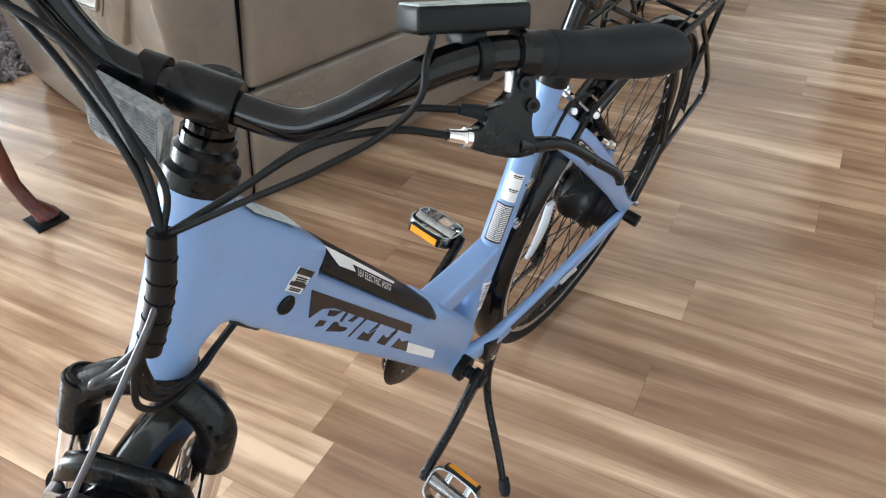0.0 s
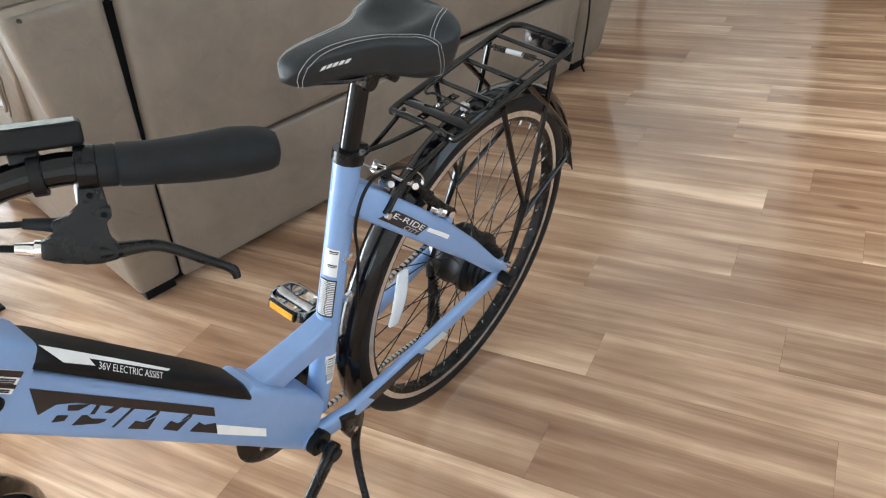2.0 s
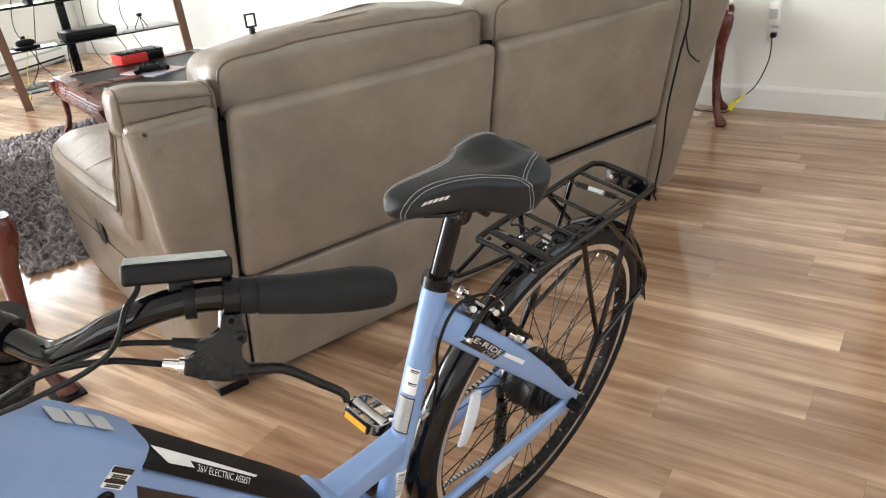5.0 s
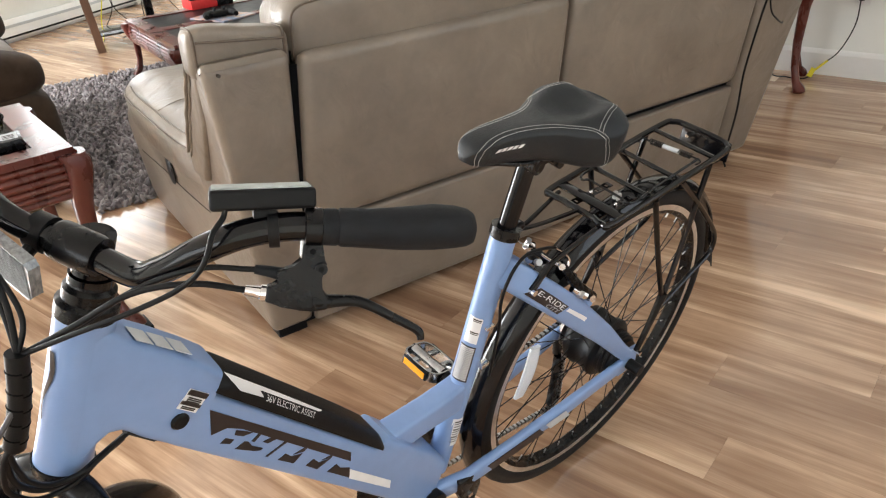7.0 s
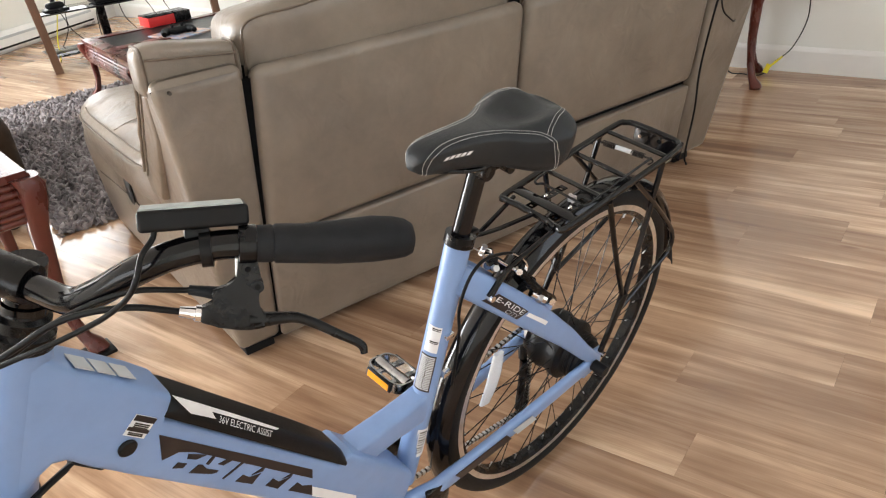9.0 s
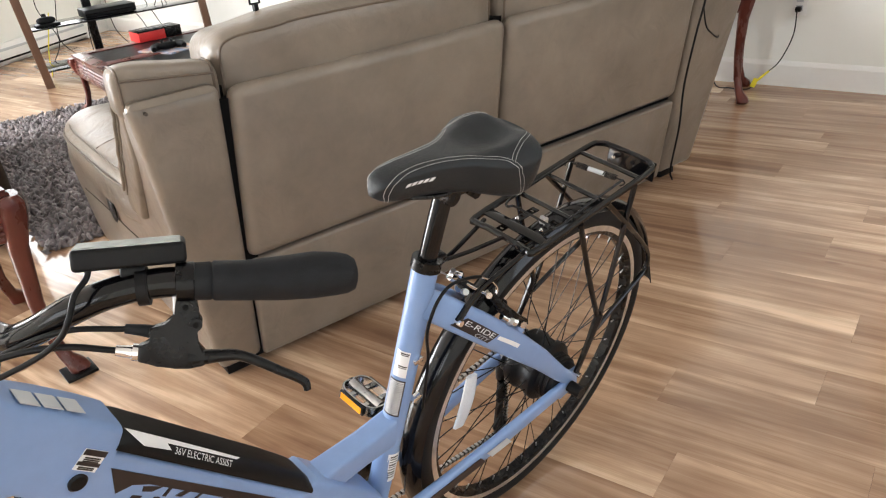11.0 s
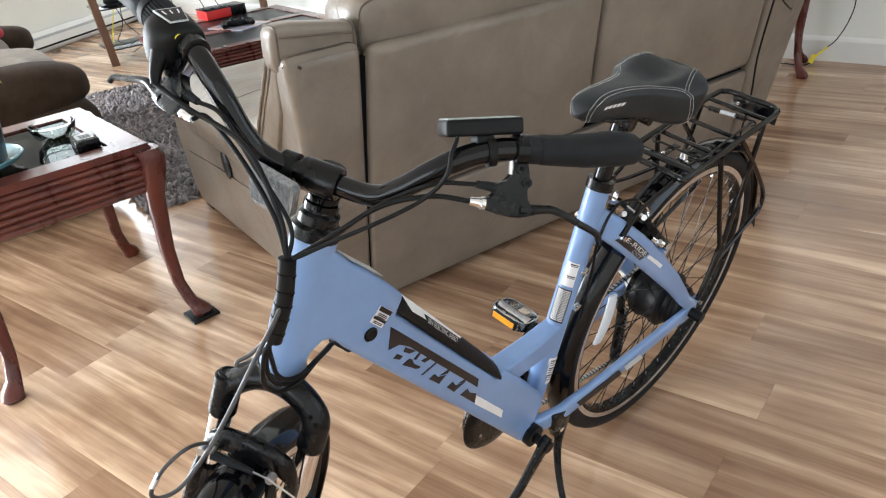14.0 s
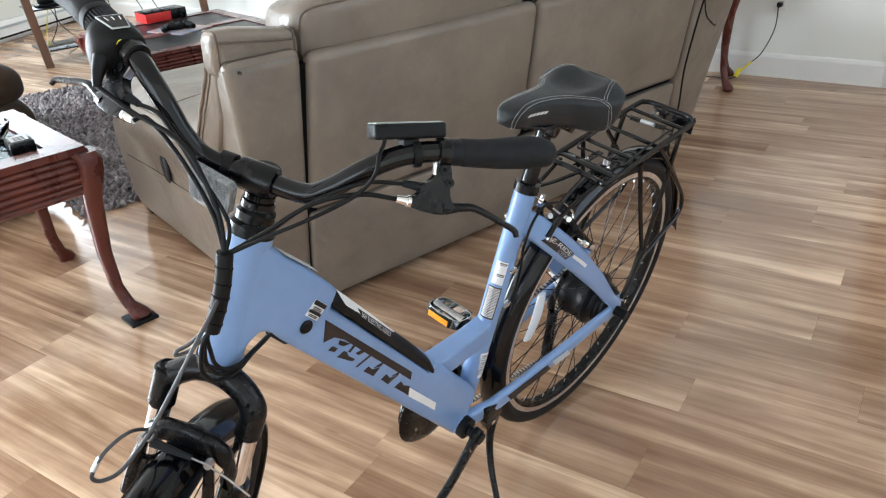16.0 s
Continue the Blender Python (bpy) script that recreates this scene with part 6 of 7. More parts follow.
part("brake_arm", tube([(u, -v, w) for u, v, w in ARM], [0.0095, 0.0105, 0.008, 0.006], 12), SATIN, rbr)
for side in (1, -1):
    part("boss", tube([(0.160, side * 0.050, 0.572), (0.165, side * 0.052, 0.590)], [0.012, 0.009], 12, 1), BLUE, rbr)
    part("pivot_bolt", tube([(0.166, side * 0.058, 0.594), (0.172, side * 0.070, 0.598)], 0.0062, 8, 1), CHROME, rbr)
    part("pad_holder", box(0.165, 0.230, side * 0.022 - 0.006, side * 0.022 + 0.006, 0.606, 0.620, 0.003), RUBBER, rbr)
    part("pad_bolt", tube([(0.204, side * 0.047, 0.622), (0.184, side * 0.062, 0.606)], [0.0068, 0.0072], 12, 1), CHROME, rbr, "chrome pad bolt")
    part("pad_nut", tube([(0.196, side * 0.0545, 0.6150), (0.191, side * 0.058, 0.611)], 0.0088, 6, 1), STEEL, rbr)
    part("arm_bolt", tube([(0.222, side * 0.028, 0.668), (0.230, side * 0.038, 0.672)], 0.0055, 8, 1), CHROME, rbr)
part("noodle", tube([(0.262, 0.016, 0.700), (0.234, 0.026, 0.675), (0.209, 0.031, 0.659), (0.202, 0.029, 0.667), (0.211, 0.024, 0.682), (0.232, 0.020, 0.700)], 0.0026, 10), CHROME, rbr, "bright bent cable guide")
part("rubber_boot", tube([(0.274, 0.010, 0.709), (0.262, 0.013, 0.699), (0.248, 0.018, 0.688)], [0.0042, 0.0056, 0.0042], 10, 3), RUBBER, rbr)
part("cable_clamp", tube([(0.288, 0.006, 0.721), (0.276, 0.009, 0.711)], 0.0062, 6, 1), CHROME, rbr)
part("clamp_bolt", tube([(0.282, 0.002, 0.716), (0.282, 0.006, 0.730)], 0.0045, 8, 1), STEEL, rbr)
part("bridge_wire", tube([(0.306, 0.003, 0.737), (0.288, 0.006, 0.721)], 0.0013, 6, 1), STEEL, rbr)
part("bridge_wire", tube([(0.300, 0.010, 0.728), (0.284, 0.010, 0.716)], 0.0013, 6, 1), STEEL, rbr)
part("spring_clip", tube([(0.254, 0.006, 0.674), (0.258, 0.014, 0.680)], 0.0055, 8, 1), STEEL, rbr)

# ---- cranks, pedals, chain ----
BB = Vector((0.472, 0, 0.293))
CR = Vector((math.cos(radians(-36.5)), 0, math.sin(radians(-36.5))))
crank = part("crankset", tube([BB - LEFT * 0.07, BB + LEFT * 0.075], 0.010, 18, 1), SATIN, bike, "black crankset")
part("crank_cup", tube([BB + LEFT * 0.034, BB + LEFT * 0.050], 0.022, 22, 1), PLASTIC, crank)
for side in (1, -1):
    c = CR if side == 1 else Vector((-math.cos(radians(33.5)), 0, math.sin(radians(33.5))))
    a = BB + LEFT * 0.072 * side
    b = a + c * 0.17 + LEFT * 0.016 * side
    part("crank_arm", skin([ring(a.lerp(b, t) + LEFT * side * o, c.cross(LEFT) * hw, LEFT * ht, 3.2, 16) for t, o, hw, ht in ((-0.09, 0, 0.010, 0.008), (0.0, 0, 0.0175, 0.010), (0.10, 0.001, 0.014, 0.008), (0.5, 0.003, 0.0105, 0.007), (0.9, 0.001, 0.011, 0.007), (1.0, 0, 0.0125, 0.007), (1.06, 0, 0.008, 0.006))]), SATIN, crank, "black crank arm", 50)
    part("crank_cap", tube([a + LEFT * 0.008 * side, a + LEFT * 0.013 * side], 0.012, 16, 1), PLASTIC, crank)
    # pedal: cage with bars, chrome plates and amber reflectors
    p = b + LEFT * (0.055 if side == 1 else -0.051)
    d = Matrix.Rotation(radians(52 if side == 1 else -12), 3, "Y") @ Vector((1, 0, 0))
    pm = basis(p, d, (0, 1, 0))
    loop = [(math.copysign(abs(math.cos(t)) ** 0.5, math.cos(t)), math.copysign(abs(math.sin(t)) ** 0.62, math.sin(t))) for t in np.linspace(0, 2 * math.pi, 48, endpoint=False)]
    rings = [[pm @ Vector((x * a, y * b, z)) for a, b, z in ((0.033, 0.045, -0.0105), (0.034, 0.046, 0.0), (0.033, 0.045, 0.0105), (0.030, 0.042, 0.0105), (0.030, 0.042, -0.0105))] for x, y in loop]
    pedal = part("pedal", skin(rings, closed=True), CAGE, bike, "grey metal cage pedal with amber reflectors", 50)
    part("spindle", tube([b + LEFT * 0.004 * side, p + LEFT * 0.046 * side], [0.010, 0.0085, 0.011], 14, 2), PLASTIC, pedal)
    part("barrel", tube([pm @ Vector((0, -0.040, 0)), pm @ Vector((0, 0.0, 0)), pm @ Vector((0, 0.040, 0))], [0.013, 0.0105, 0.0135], 18, 4), CAGE, pedal, "bare metal barrel")
    for y in (-0.018, 0.018):
        part("web", box(-0.031, 0.031, y - 0.005, y + 0.005, -0.006, 0.002, 0.0015, m=pm), CAGE, pedal)
    for sx in (-1, 1):
        part("reflector_housing", box(0.0315, 0.0375, -0.032, 0.032, -0.0085, 0.0085, 0.0015, m=pm @ Matrix.Diagonal((sx, 1, 1, 1))), PLASTIC, pedal)
        part("reflector", box(0.0372, 0.0385, -0.027, 0.027, -0.0062, 0.0062, m=pm @ Matrix.Diagonal((sx, 1, 1, 1))), AMBER, pedal, "amber reflector", 0)
ch = Matrix.Translation(BB - LEFT * 0.050)
part("chainring", lathe([(0.020, -0.002), (0.030, -0.002), (0.078, -0.0015), (0.082, -0.001), (0.082, 0.001), (0.078, 0.0015), (0.020, 0.002)], 60, m=ch, close_profile=True), SATIN, crank)
part("chain_guard", lathe([(0.068, -0.012), (0.080, -0.012), (0.0815, -0.008), (0.080, -0.004), (0.056, -0.004), (0.052, -0.008)], 60, m=ch, close_profile=True), BLACK, crank, "glossy black chain guard disc", 40)
inner = part("inner_guard", lathe([(0.022, 0.010), (0.040, 0.0125), (0.070, 0.0125), (0.088, 0.010), (0.094, 0.005), (0.0925, 0.003), (0.080, 0.006), (0.022, 0.006)], 60, m=ch, close_profile=True), SATIN, crank, "glossy black inner guard disc", 50)
for i in range(5):
    t = 2 * math.pi * i / 5 + 0.72
    o = BB - LEFT * 0.0376 + Vector((math.cos(t), 0, math.sin(t))) * 0.062
    part("guard_screw", tube([o, o + LEFT * 0.0022], 0.0036, 8, 1), STEEL, inner)
for i in range(5):
    t = 2 * math.pi * i / 5 + 0.3
    o = BB - LEFT * 0.066 + Vector((math.cos(t), 0, math.sin(t))) * 0.066
    part("guard_screw", tube([o, o + LEFT * 0.012], 0.0045, 8, 1), STEEL, crank)
# chain: many small links, one looped piece
ax = Vector((0, -0.058, R_TYRE))
cc = BB - LEFT * 0.050
r1, r2 = 0.080, 0.044
up1, up2 = cc + Vector((0, 0, r1)), ax + Vector((0, 0, r2))
dn1, dn2 = cc - Vector((0, 0, r1)), Vector((0.022, -0.052, 0.124))
bm, outer_bm = bmesh.new(), bmesh.new()
route = [up2.lerp(up1, t) for t in np.linspace(0, 1, 76)] + [cc + Vector((math.sin(t), 0, math.cos(t))) * r1 for t in np.linspace(0.1, math.pi, 38)] + [dn1.lerp(dn2, t) for t in np.linspace(0.03, 1, 74)] + [Vector((0.006, -0.055, 0.130))] + [Vector((0.004, -0.055, 0.136)).lerp(Vector((0.030, -0.055, 0.372)), t) for t in np.linspace(0.04, 1, 40)]
for i, (a, b) in enumerate(zip(route, route[1:])):
    q = basis((a + b) / 2, b - a, (0, 1, 0))
    h = (b - a).length / 2
    box(-h * 1.08, h * 1.08, -0.0042 if i % 2 else -0.003, 0.0042 if i % 2 else 0.003, -0.0036 if i % 2 else -0.0026, 0.0036 if i % 2 else 0.0026, bm=outer_bm if i % 2 else bm, m=q)
chain = tagged(part("chain", bm, CHAIN, bike, "steel roller chain with bright outer links", 0), kind="stuff")
tagged(part("chain_side", outer_bm, STEEL, chain, "bright outer links", 0), kind="stuff")
der = part("derailleur", skin([ring(c, (0.012, 0, 0), (0, 0.008, 0.002), 3, 12) for c in ((0.005, -0.085, 0.335), (0.012, -0.082, 0.30), (0.018, -0.072, 0.27))]), SATIN, bike, "black rear derailleur", 50)
part("cage", tube([(0.018, -0.068, 0.265), (0.022, -0.064, 0.20), (0.020, -0.062, 0.141)], [0.011, 0.008, 0.011], 10), SATIN, der)
for c in ((0.024, -0.060, 0.245), (0.022, -0.058, 0.141)):
    part("jockey_wheel", lathe([(0.004, -0.004), (0.018, -0.0035), (0.019, 0), (0.018, 0.0035), (0.004, 0.004)], 18, m=Matrix.Translation(c), close_profile=True), PLASTIC, der)

# ---- kickstand ----
KP = Vector((0.392, 0.052, 0.252))
KF = Vector((0.474, 0.187, 0.045))
kick = part("kickstand", tube([KP, Vector((0.403, 0.060, 0.215)), Vector((0.420, 0.086, 0.165)), KP.lerp(KF, 0.72) + Vector((0, -0.006, 0)), KF], [0.0095, 0.0080, 0.0068, 0.0065, 0.0065], 14, 4), SATIN, bike, "black side kickstand with rubber foot")
part("bracket", prism([(0.376, 0.318), (0.428, 0.316), (0.424, 0.276), (0.412, 0.246), (0.396, 0.236), (0.380, 0.246), (0.374, 0.274)], 0.018, Matrix(((1, 0, 0, 0), (0, 0, 1, 0.040), (0, 1, 0, 0), (0, 0, 0, 1))), bevel=0.004), SATIN, kick)
part("pivot_bolt", tube([KP + Vector((0.010, 0.004, 0.016)), KP + Vector((0.010, 0.010, 0.016))], 0.0055, 12, 1), CHROME, kick)
dk = (KF - KP).normalized()
part("rubber_foot", tube([KF - dk * 0.03, KF - dk * 0.012, KF + dk * 0.001], [0.0095, 0.011, 0.0085], 14, 2), RUBBER, kick)


# ---- shag rug in front of the sofa ----
def rug():
    m = pose(-1.68, 2.53, 0, 0, 0, 46.5)
    w, d = 1.75, 2.46
    rnd = random.Random(4)
    bm_v, bm_f = [], []

    def quad(x0, y0, x1, y1, z):
        i = len(bm_v)
        bm_v.extend([(x0, y0, z), (x1, y0, z), (x1, y1, z), (x0, y1, z)])
        bm_f.append((i, i + 1, i + 2, i + 3))
    quad(0.01, 0.01, w - 0.01, d - 0.01, 0.006)
    step = 0.021
    y = 0.0
    while y < d:
        x = 0.0
        while x < w:
            cx, cy = x + rnd.uniform(-0.01, 0.01), y + rnd.uniform(-0.01, 0.01)
            h, r = rnd.uniform(0.018, 0.042), rnd.uniform(0.011, 0.018)
            tx, ty = rnd.uniform(-0.030, 0.030), rnd.uniform(-0.030, 0.030)
            i = len(bm_v)
            a0 = rnd.uniform(0, 2)
            for k in range(3):
                a = a0 + 2.094 * k
                bm_v.append((cx + r * math.cos(a), cy + r * math.sin(a), 0.004))
            for k in range(3):
                a = a0 + 2.094 * k
                bm_v.append((cx + tx * 0.6 + r * 0.8 * math.cos(a), cy + ty * 0.6 + r * 0.8 * math.sin(a), 0.004 + h * 0.65))
            bm_v.append((cx + tx, cy + ty, h))
            for k in range(3):
                j = (k + 1) % 3
                bm_f.append((i + k, i + j, i + 3 + j, i + 3 + k))
                bm_f.append((i + 3 + k, i + 3 + j, i + 6))
            x += step
        y += step
    me = bpy.data.meshes.new("shag_rug")
    me.from_pydata(bm_v, [], bm_f)
    me.materials.append(RUG)
    me.polygons.foreach_set("use_smooth", [True] * len(me.polygons))
    ob = new("shag_rug", me)
    ob.matrix_basis = m
    tagged(ob, "grey-violet long-pile shag rug on the floor", "rug", kind="stuff")


rug()

# ---- dark brown loveseat beyond the end table ----
LOVE = pose(-1.88, 2.60, 0, 0, 0, 136.5)


def loveseat():
    ob = thing("loveseat", LOVE, "dark brown plush loveseat with rolled arms", "loveseat")
    part("base", box(0.02, 1.66, 0.02, 0.90, 0.04, 0.34, 0.03, 3), PLUSH, ob, smooth=60)
    for x0 in (0.0, 1.42):
        arm = part("arm", pillow(x0 - 0.02, x0 + 0.28, -0.06, 0.92, 0.05, 0.50, 7, (16, 8)), PLUSH, ob, smooth=60)
        part("arm_roll", pillow(x0 - 0.03, x0 + 0.25, -0.06, 0.90, 0.45, 0.675, 3.0, (20, 12), sag=0.02), PLUSH, arm, smooth=60)
    part("backrest", pillow(0.0, 1.70, 0.62, 0.95, 0.30, 0.93, 4.5, (24, 12), sag=0.03), PLUSH, ob, smooth=60)
    for x0 in (0.26, 0.85):
        part("seat_cushion", pillow(x0, x0 + 0.58, -0.05, 0.66, 0.28, 0.475, 5, (18, 8), sag=0.02), PLUSH, ob, smooth=60)
    for x, y in ((0.08, 0.06), (1.6, 0.06), (0.08, 0.86), (1.6, 0.86)):
        part("foot", lathe([(0, 0), (0.02, 0), (0.026, 0.03), (0.028, 0.045), (0, 0.045)], 14, "Z", m=Matrix.Translation((x, y, 0))), HALL, ob)


loveseat()
cushion = thing("throw_cushion", LOVE @ pose(1.22, 0.34, 0.69, 36, 0, 0), "plump white throw cushion tipped on its corner on the loveseat", "cushion", "loveseat cushions")
part("cover", pillow(-0.08, 0.08, -0.18, 0.18, -0.18, 0.18, 4.2, (20, 12)), LINEN, cushion, smooth=60)
cushion = thing("throw_cushion", LOVE @ pose(0.93, 0.42, 0.605, 3, -12, 0), "grey throw cushion with crimson bands on the loveseat", "cushion", "loveseat cushions")
part("cover", pillow(-0.10, 0.10, -0.30, 0.30, -0.135, 0.140, 3.0, (20, 12), sag=0.02), THROW, cushion, smooth=60)
part("band", pillow(-0.086, 0.086, -0.292, 0.26, 0.085, 0.148, 3.0, (20, 10)), CRIMSON, cushion, "crimson cloth band", 60)
part("band", pillow(-0.106, 0.06, -0.19, 0.30, 0.005, 0.056, 3.0, (20, 10)), CRIMSON, cushion, "crimson cloth band", 60)
cushion = thing("throw_cushion", LOVE @ pose(0.47, 0.31, 0.585, 0, -10, 2), "crumpled grey-beige throw cushion lying against the loveseat arm", "cushion", "loveseat cushions")
part("cover", pillow(-0.19, 0.19, -0.31, 0.31, -0.10, 0.105, 2.6, (22, 12), sag=0.03), THROW, cushion, smooth=60)


# ---- on the end table ----
def on_table(x, y, z=0.595):
    return END @ Matrix.Translation((x, y, z))


TP = END.inverted() @ Vector((-1.47, 1.56, 0))
plant = thing("potted_plant", on_table(TP.x, TP.y, 0.6035), "leafy green houseplant in a slate blue pot", "plant")
part("pot", lathe([(0, 0.008), (0.088, 0.008), (0.094, 0.014), (0.114, 0.165), (0.120, 0.168), (0.123, 0.178), (0.122, 0.194), (0.117, 0.197), (0.110, 0.194), (0.108, 0.17)], 44, "Z"), POT, plant, "slate blue glazed pot", 40)
part("saucer", lathe([(0, 0.0), (0.098, 0.0), (0.130, 0.012), (0.138, 0.024), (0.135, 0.026), (0.124, 0.014), (0.09, 0.007), (0, 0.0065)], 44, "Z"), SAUCER, plant, "teal glazed saucer", 50)
part("soil", lathe([(0, 0.172), (0.05, 0.174), (0.1085, 0.168)], 30, "Z"), SOIL, plant)
rnd = random.Random(11)


def leaf(size, bend):
    bm = bmesh.new()
    rows = []
    for i in range(9):
        t = i / 8
        w = size * 0.46 * (math.sin(math.pi * min(1, t * 0.94 + 0.06)) ** 0.7) * (1 - 0.25 * t)
        row = []
        for j in range(7):
            s = -1 + 2 * j / 6
            row.append(bm.verts.new((w * s, size * (t - 0.04 * (1 - abs(s)) * (t < 0.2)), size * (0.16 * abs(s) ** 1.6 - bend * t * t) + 0.002 * math.sin(9 * t + s))))
        rows.append(row)
    for a, b in zip(rows, rows[1:]):
        for j in range(6):
            bm.faces.new((a[j], a[j + 1], b[j + 1], b[j]))
    bmesh.ops.remove_doubles(bm, verts=bm.verts, dist=1e-5)
    return mesh_from("leaf", bm, LEAF, 60)


leaf_meshes = [leaf(0.085, 0.25), leaf(0.070, 0.12), leaf(0.060, 0.35)]
for i in range(13):
    a = 2.4 * i + rnd.uniform(-0.3, 0.3)
    r = rnd.uniform(0.01, 0.05)
    out, height = rnd.uniform(0.03, 0.085), (0.105, 0.055, 0.025, 0.08, 0.015)[i % 5] + rnd.uniform(-0.01, 0.015)
    base = Vector((r * math.cos(a), r * math.sin(a), 0.172))
    tip = base + Vector((out * math.cos(a), out * math.sin(a), height))
    part("stalk", tube([base, base.lerp(tip, 0.5) + Vector((0, 0, 0.015)), tip], [0.0030, 0.0024, 0.0017], 6, 4), STALK, plant)
    lf = part("leaf", leaf_meshes[i % 3], LEAF, plant)
    lf.matrix_basis = Matrix.Translation(tip) @ Matrix.Rotation(a - math.pi / 2 + rnd.uniform(-0.5, 0.5), 4, "Z") @ Matrix.Rotation(rnd.uniform(-0.35, 0.45), 4, "X") @ Matrix.Rotation(rnd.uniform(-0.4, 0.4), 4, "Y")

bowl = thing("glass_bowl", END @ Matrix.Translation((0.300, 0.140, 0.589)), "clear cut-glass bowl on the table", "bowl")
part("bowl_body", lathe([(0, 0), (0.034, 0.0), (0.040, 0.004), (0.058, 0.022), (0.067, 0.048), (0.068, 0.053), (0.064, 0.053), (0.062, 0.047), (0.053, 0.024), (0.034, 0.010), (0, 0.008)], 40, "Z"), CLEARGLASS, bowl)
for i in range(12):
    a = 2 * math.pi * i / 12
    part("cut_rib", tube([(0.041 * math.cos(a), 0.041 * math.sin(a), 0.006), (0.0595 * math.cos(a), 0.0595 * math.sin(a), 0.024), (0.0675 * math.cos(a), 0.0675 * math.sin(a), 0.047)], 0.0022, 6, 3), CLEARGLASS, bowl)
part("rim", lathe([(0.0635, 0.0515), (0.0690, 0.0515), (0.0690, 0.0550), (0.0635, 0.0550)], 40, "Z", close_profile=True), CLEARGLASS, bowl, "polished rim")
tin = thing("small_tin", END @ pose(0.150, 0.098, 0.589, 0, 0, -6), "small black box with a pale label on the table", "box")
part("body", box(-0.050, 0.050, -0.034, 0.034, 0.0, 0.028, 0.004), SATIN, tin)
part("label_band", box(-0.030, 0.036, -0.024, 0.024, 0.0282, 0.0288), GREYV, tin, "pale printed label", 0)
for i in range(3):
    part("bar", box(-0.022 + 0.014 * i, -0.016 + 0.014 * i, -0.016, 0.014, 0.0289, 0.0293), SEAM, tin, "", 0)

# ---- on the coffee table ----
def on_coffee(x, y, z=0.3795, rz=0.0):
    return COFFEE @ pose(x, y, z, 0, 0, rz)


def floor_of(p):
    return COFFEE.inverted() @ Vector((*p, 0))


q = floor_of((-2.13, 4.62))
magazine = thing("magazine", on_coffee(q.x, q.y, 0.3795, 20), "glossy magazine with a blue and orange cover", "magazine")
part("pages", box(-0.13, 0.13, -0.17, 0.17, 0.0, 0.008), PAPER, magazine, smooth=0)
q = floor_of((-2.13, 4.585))
pad_m = on_coffee(q.x, q.y, 0.389, -10) @ Matrix.Scale(1.25, 4)
game = thing("game_controller", pad_m, "black wireless game controller on a magazine", "controller")
part("shell", pillow(-0.052, 0.052, -0.028, 0.028, 0.0, 0.036, 3, (16, 8)), PLASTIC, game, smooth=60)
for s in (-1, 1):
    part("handle", tube([(s * 0.05, 0.0, 0.018), (s * 0.07, -0.03, 0.018), (s * 0.074, -0.062, 0.014)], [0.021, 0.018, 0.012], 14, 4), PLASTIC, game, smooth=60)
    part("thumbstick", lathe([(0, 0.0), (0.006, 0.0), (0.006, 0.010), (0.010, 0.012), (0.009, 0.016), (0, 0.015)], 16, "Z", m=Matrix.Translation((s * 0.024, -0.012, 0.032))), RUBBER, game)
    part("trigger", box(s * 0.045 - 0.012, s * 0.045 + 0.012, 0.024, 0.036, 0.012, 0.026, 0.004), PLASTIC, game)
q = floor_of((-2.45, 5.02))
carton = thing("red_box", on_coffee(q.x, q.y, 0.385, 4), "flat red and black cardboard box on the table", "box")
part("carton", box(-0.15, 0.035, -0.09, 0.09, 0.0, 0.062, 0.002), RED, carton)
part("sleeve", box(0.0355, 0.15, -0.09, 0.09, 0.0, 0.062, 0.002), SATIN, carton, "black end of the box")
part("lid", box(-0.152, 0.152, -0.092, 0.092, 0.0625, 0.069, 0.002), SATIN, carton, "black lid")
# ---- television stand in the corner ----
TV = pose(-3.64, 5.32, 0, 0, 0, 46.5)
stand = thing("tv_stand", TV, "walnut and black glass television stand with leaning legs", "tv stand")
for x in (0.0, 1.36):
    for y, lean in ((0.0, -0.05),):
        part("leg", skin([[Vector((x - 0.03 + (-0.06 if x == 0 else -0.04) * z / 0.78, y + lean * z / 0.78 + b, z)) + Vector((a, 0, 0)) for a, b in ((0, 0), (0.06, 0), (0.06, 0.03), (0, 0.03))] for z in (0.0, 0.78)]), WALNUT, stand, "leaning walnut leg", 0)
part("pole", box(0.48, 0.545, 0.36, 0.40, 0.02, 0.95, 0.004), SATIN, stand, "black centre post")
part("foot_plate", box(0.36, 0.66, 0.24, 0.45, 0.0, 0.02, 0.004), SATIN, stand)
for z, mat in ((0.115, SMOKE), (0.43, DARKGLASS), (0.745, DARKGLASS)):
    part("shelf", box(-0.015, 1.34, 0.02, 0.42, z, z + 0.012, 0.003), mat, stand, "black tempered glass shelf")
tvset = thing("television", TV @ Matrix.Translation((0.66, 0.22, 0.757)), "flat black television on the stand", "television")
part("screen", box(-0.6, 0.6, -0.02, 0.02, 0.07, 0.75, 0.006), DARKGLASS, tvset)
part("bezel", box(-0.61, 0.61, 0.021, 0.045, 0.06, 0.76, 0.006), PLASTIC, tvset)
for s in (-0.4, 0.4):
    part("foot", box(s - 0.02, s + 0.02, -0.1, 0.1, 0.0, 0.062, 0.004), PLASTIC, tvset)
consolebox = thing("game_console", TV @ Matrix.Translation((0.62, 0.2, 0.442)), "low black game console on the glass shelf", "console")
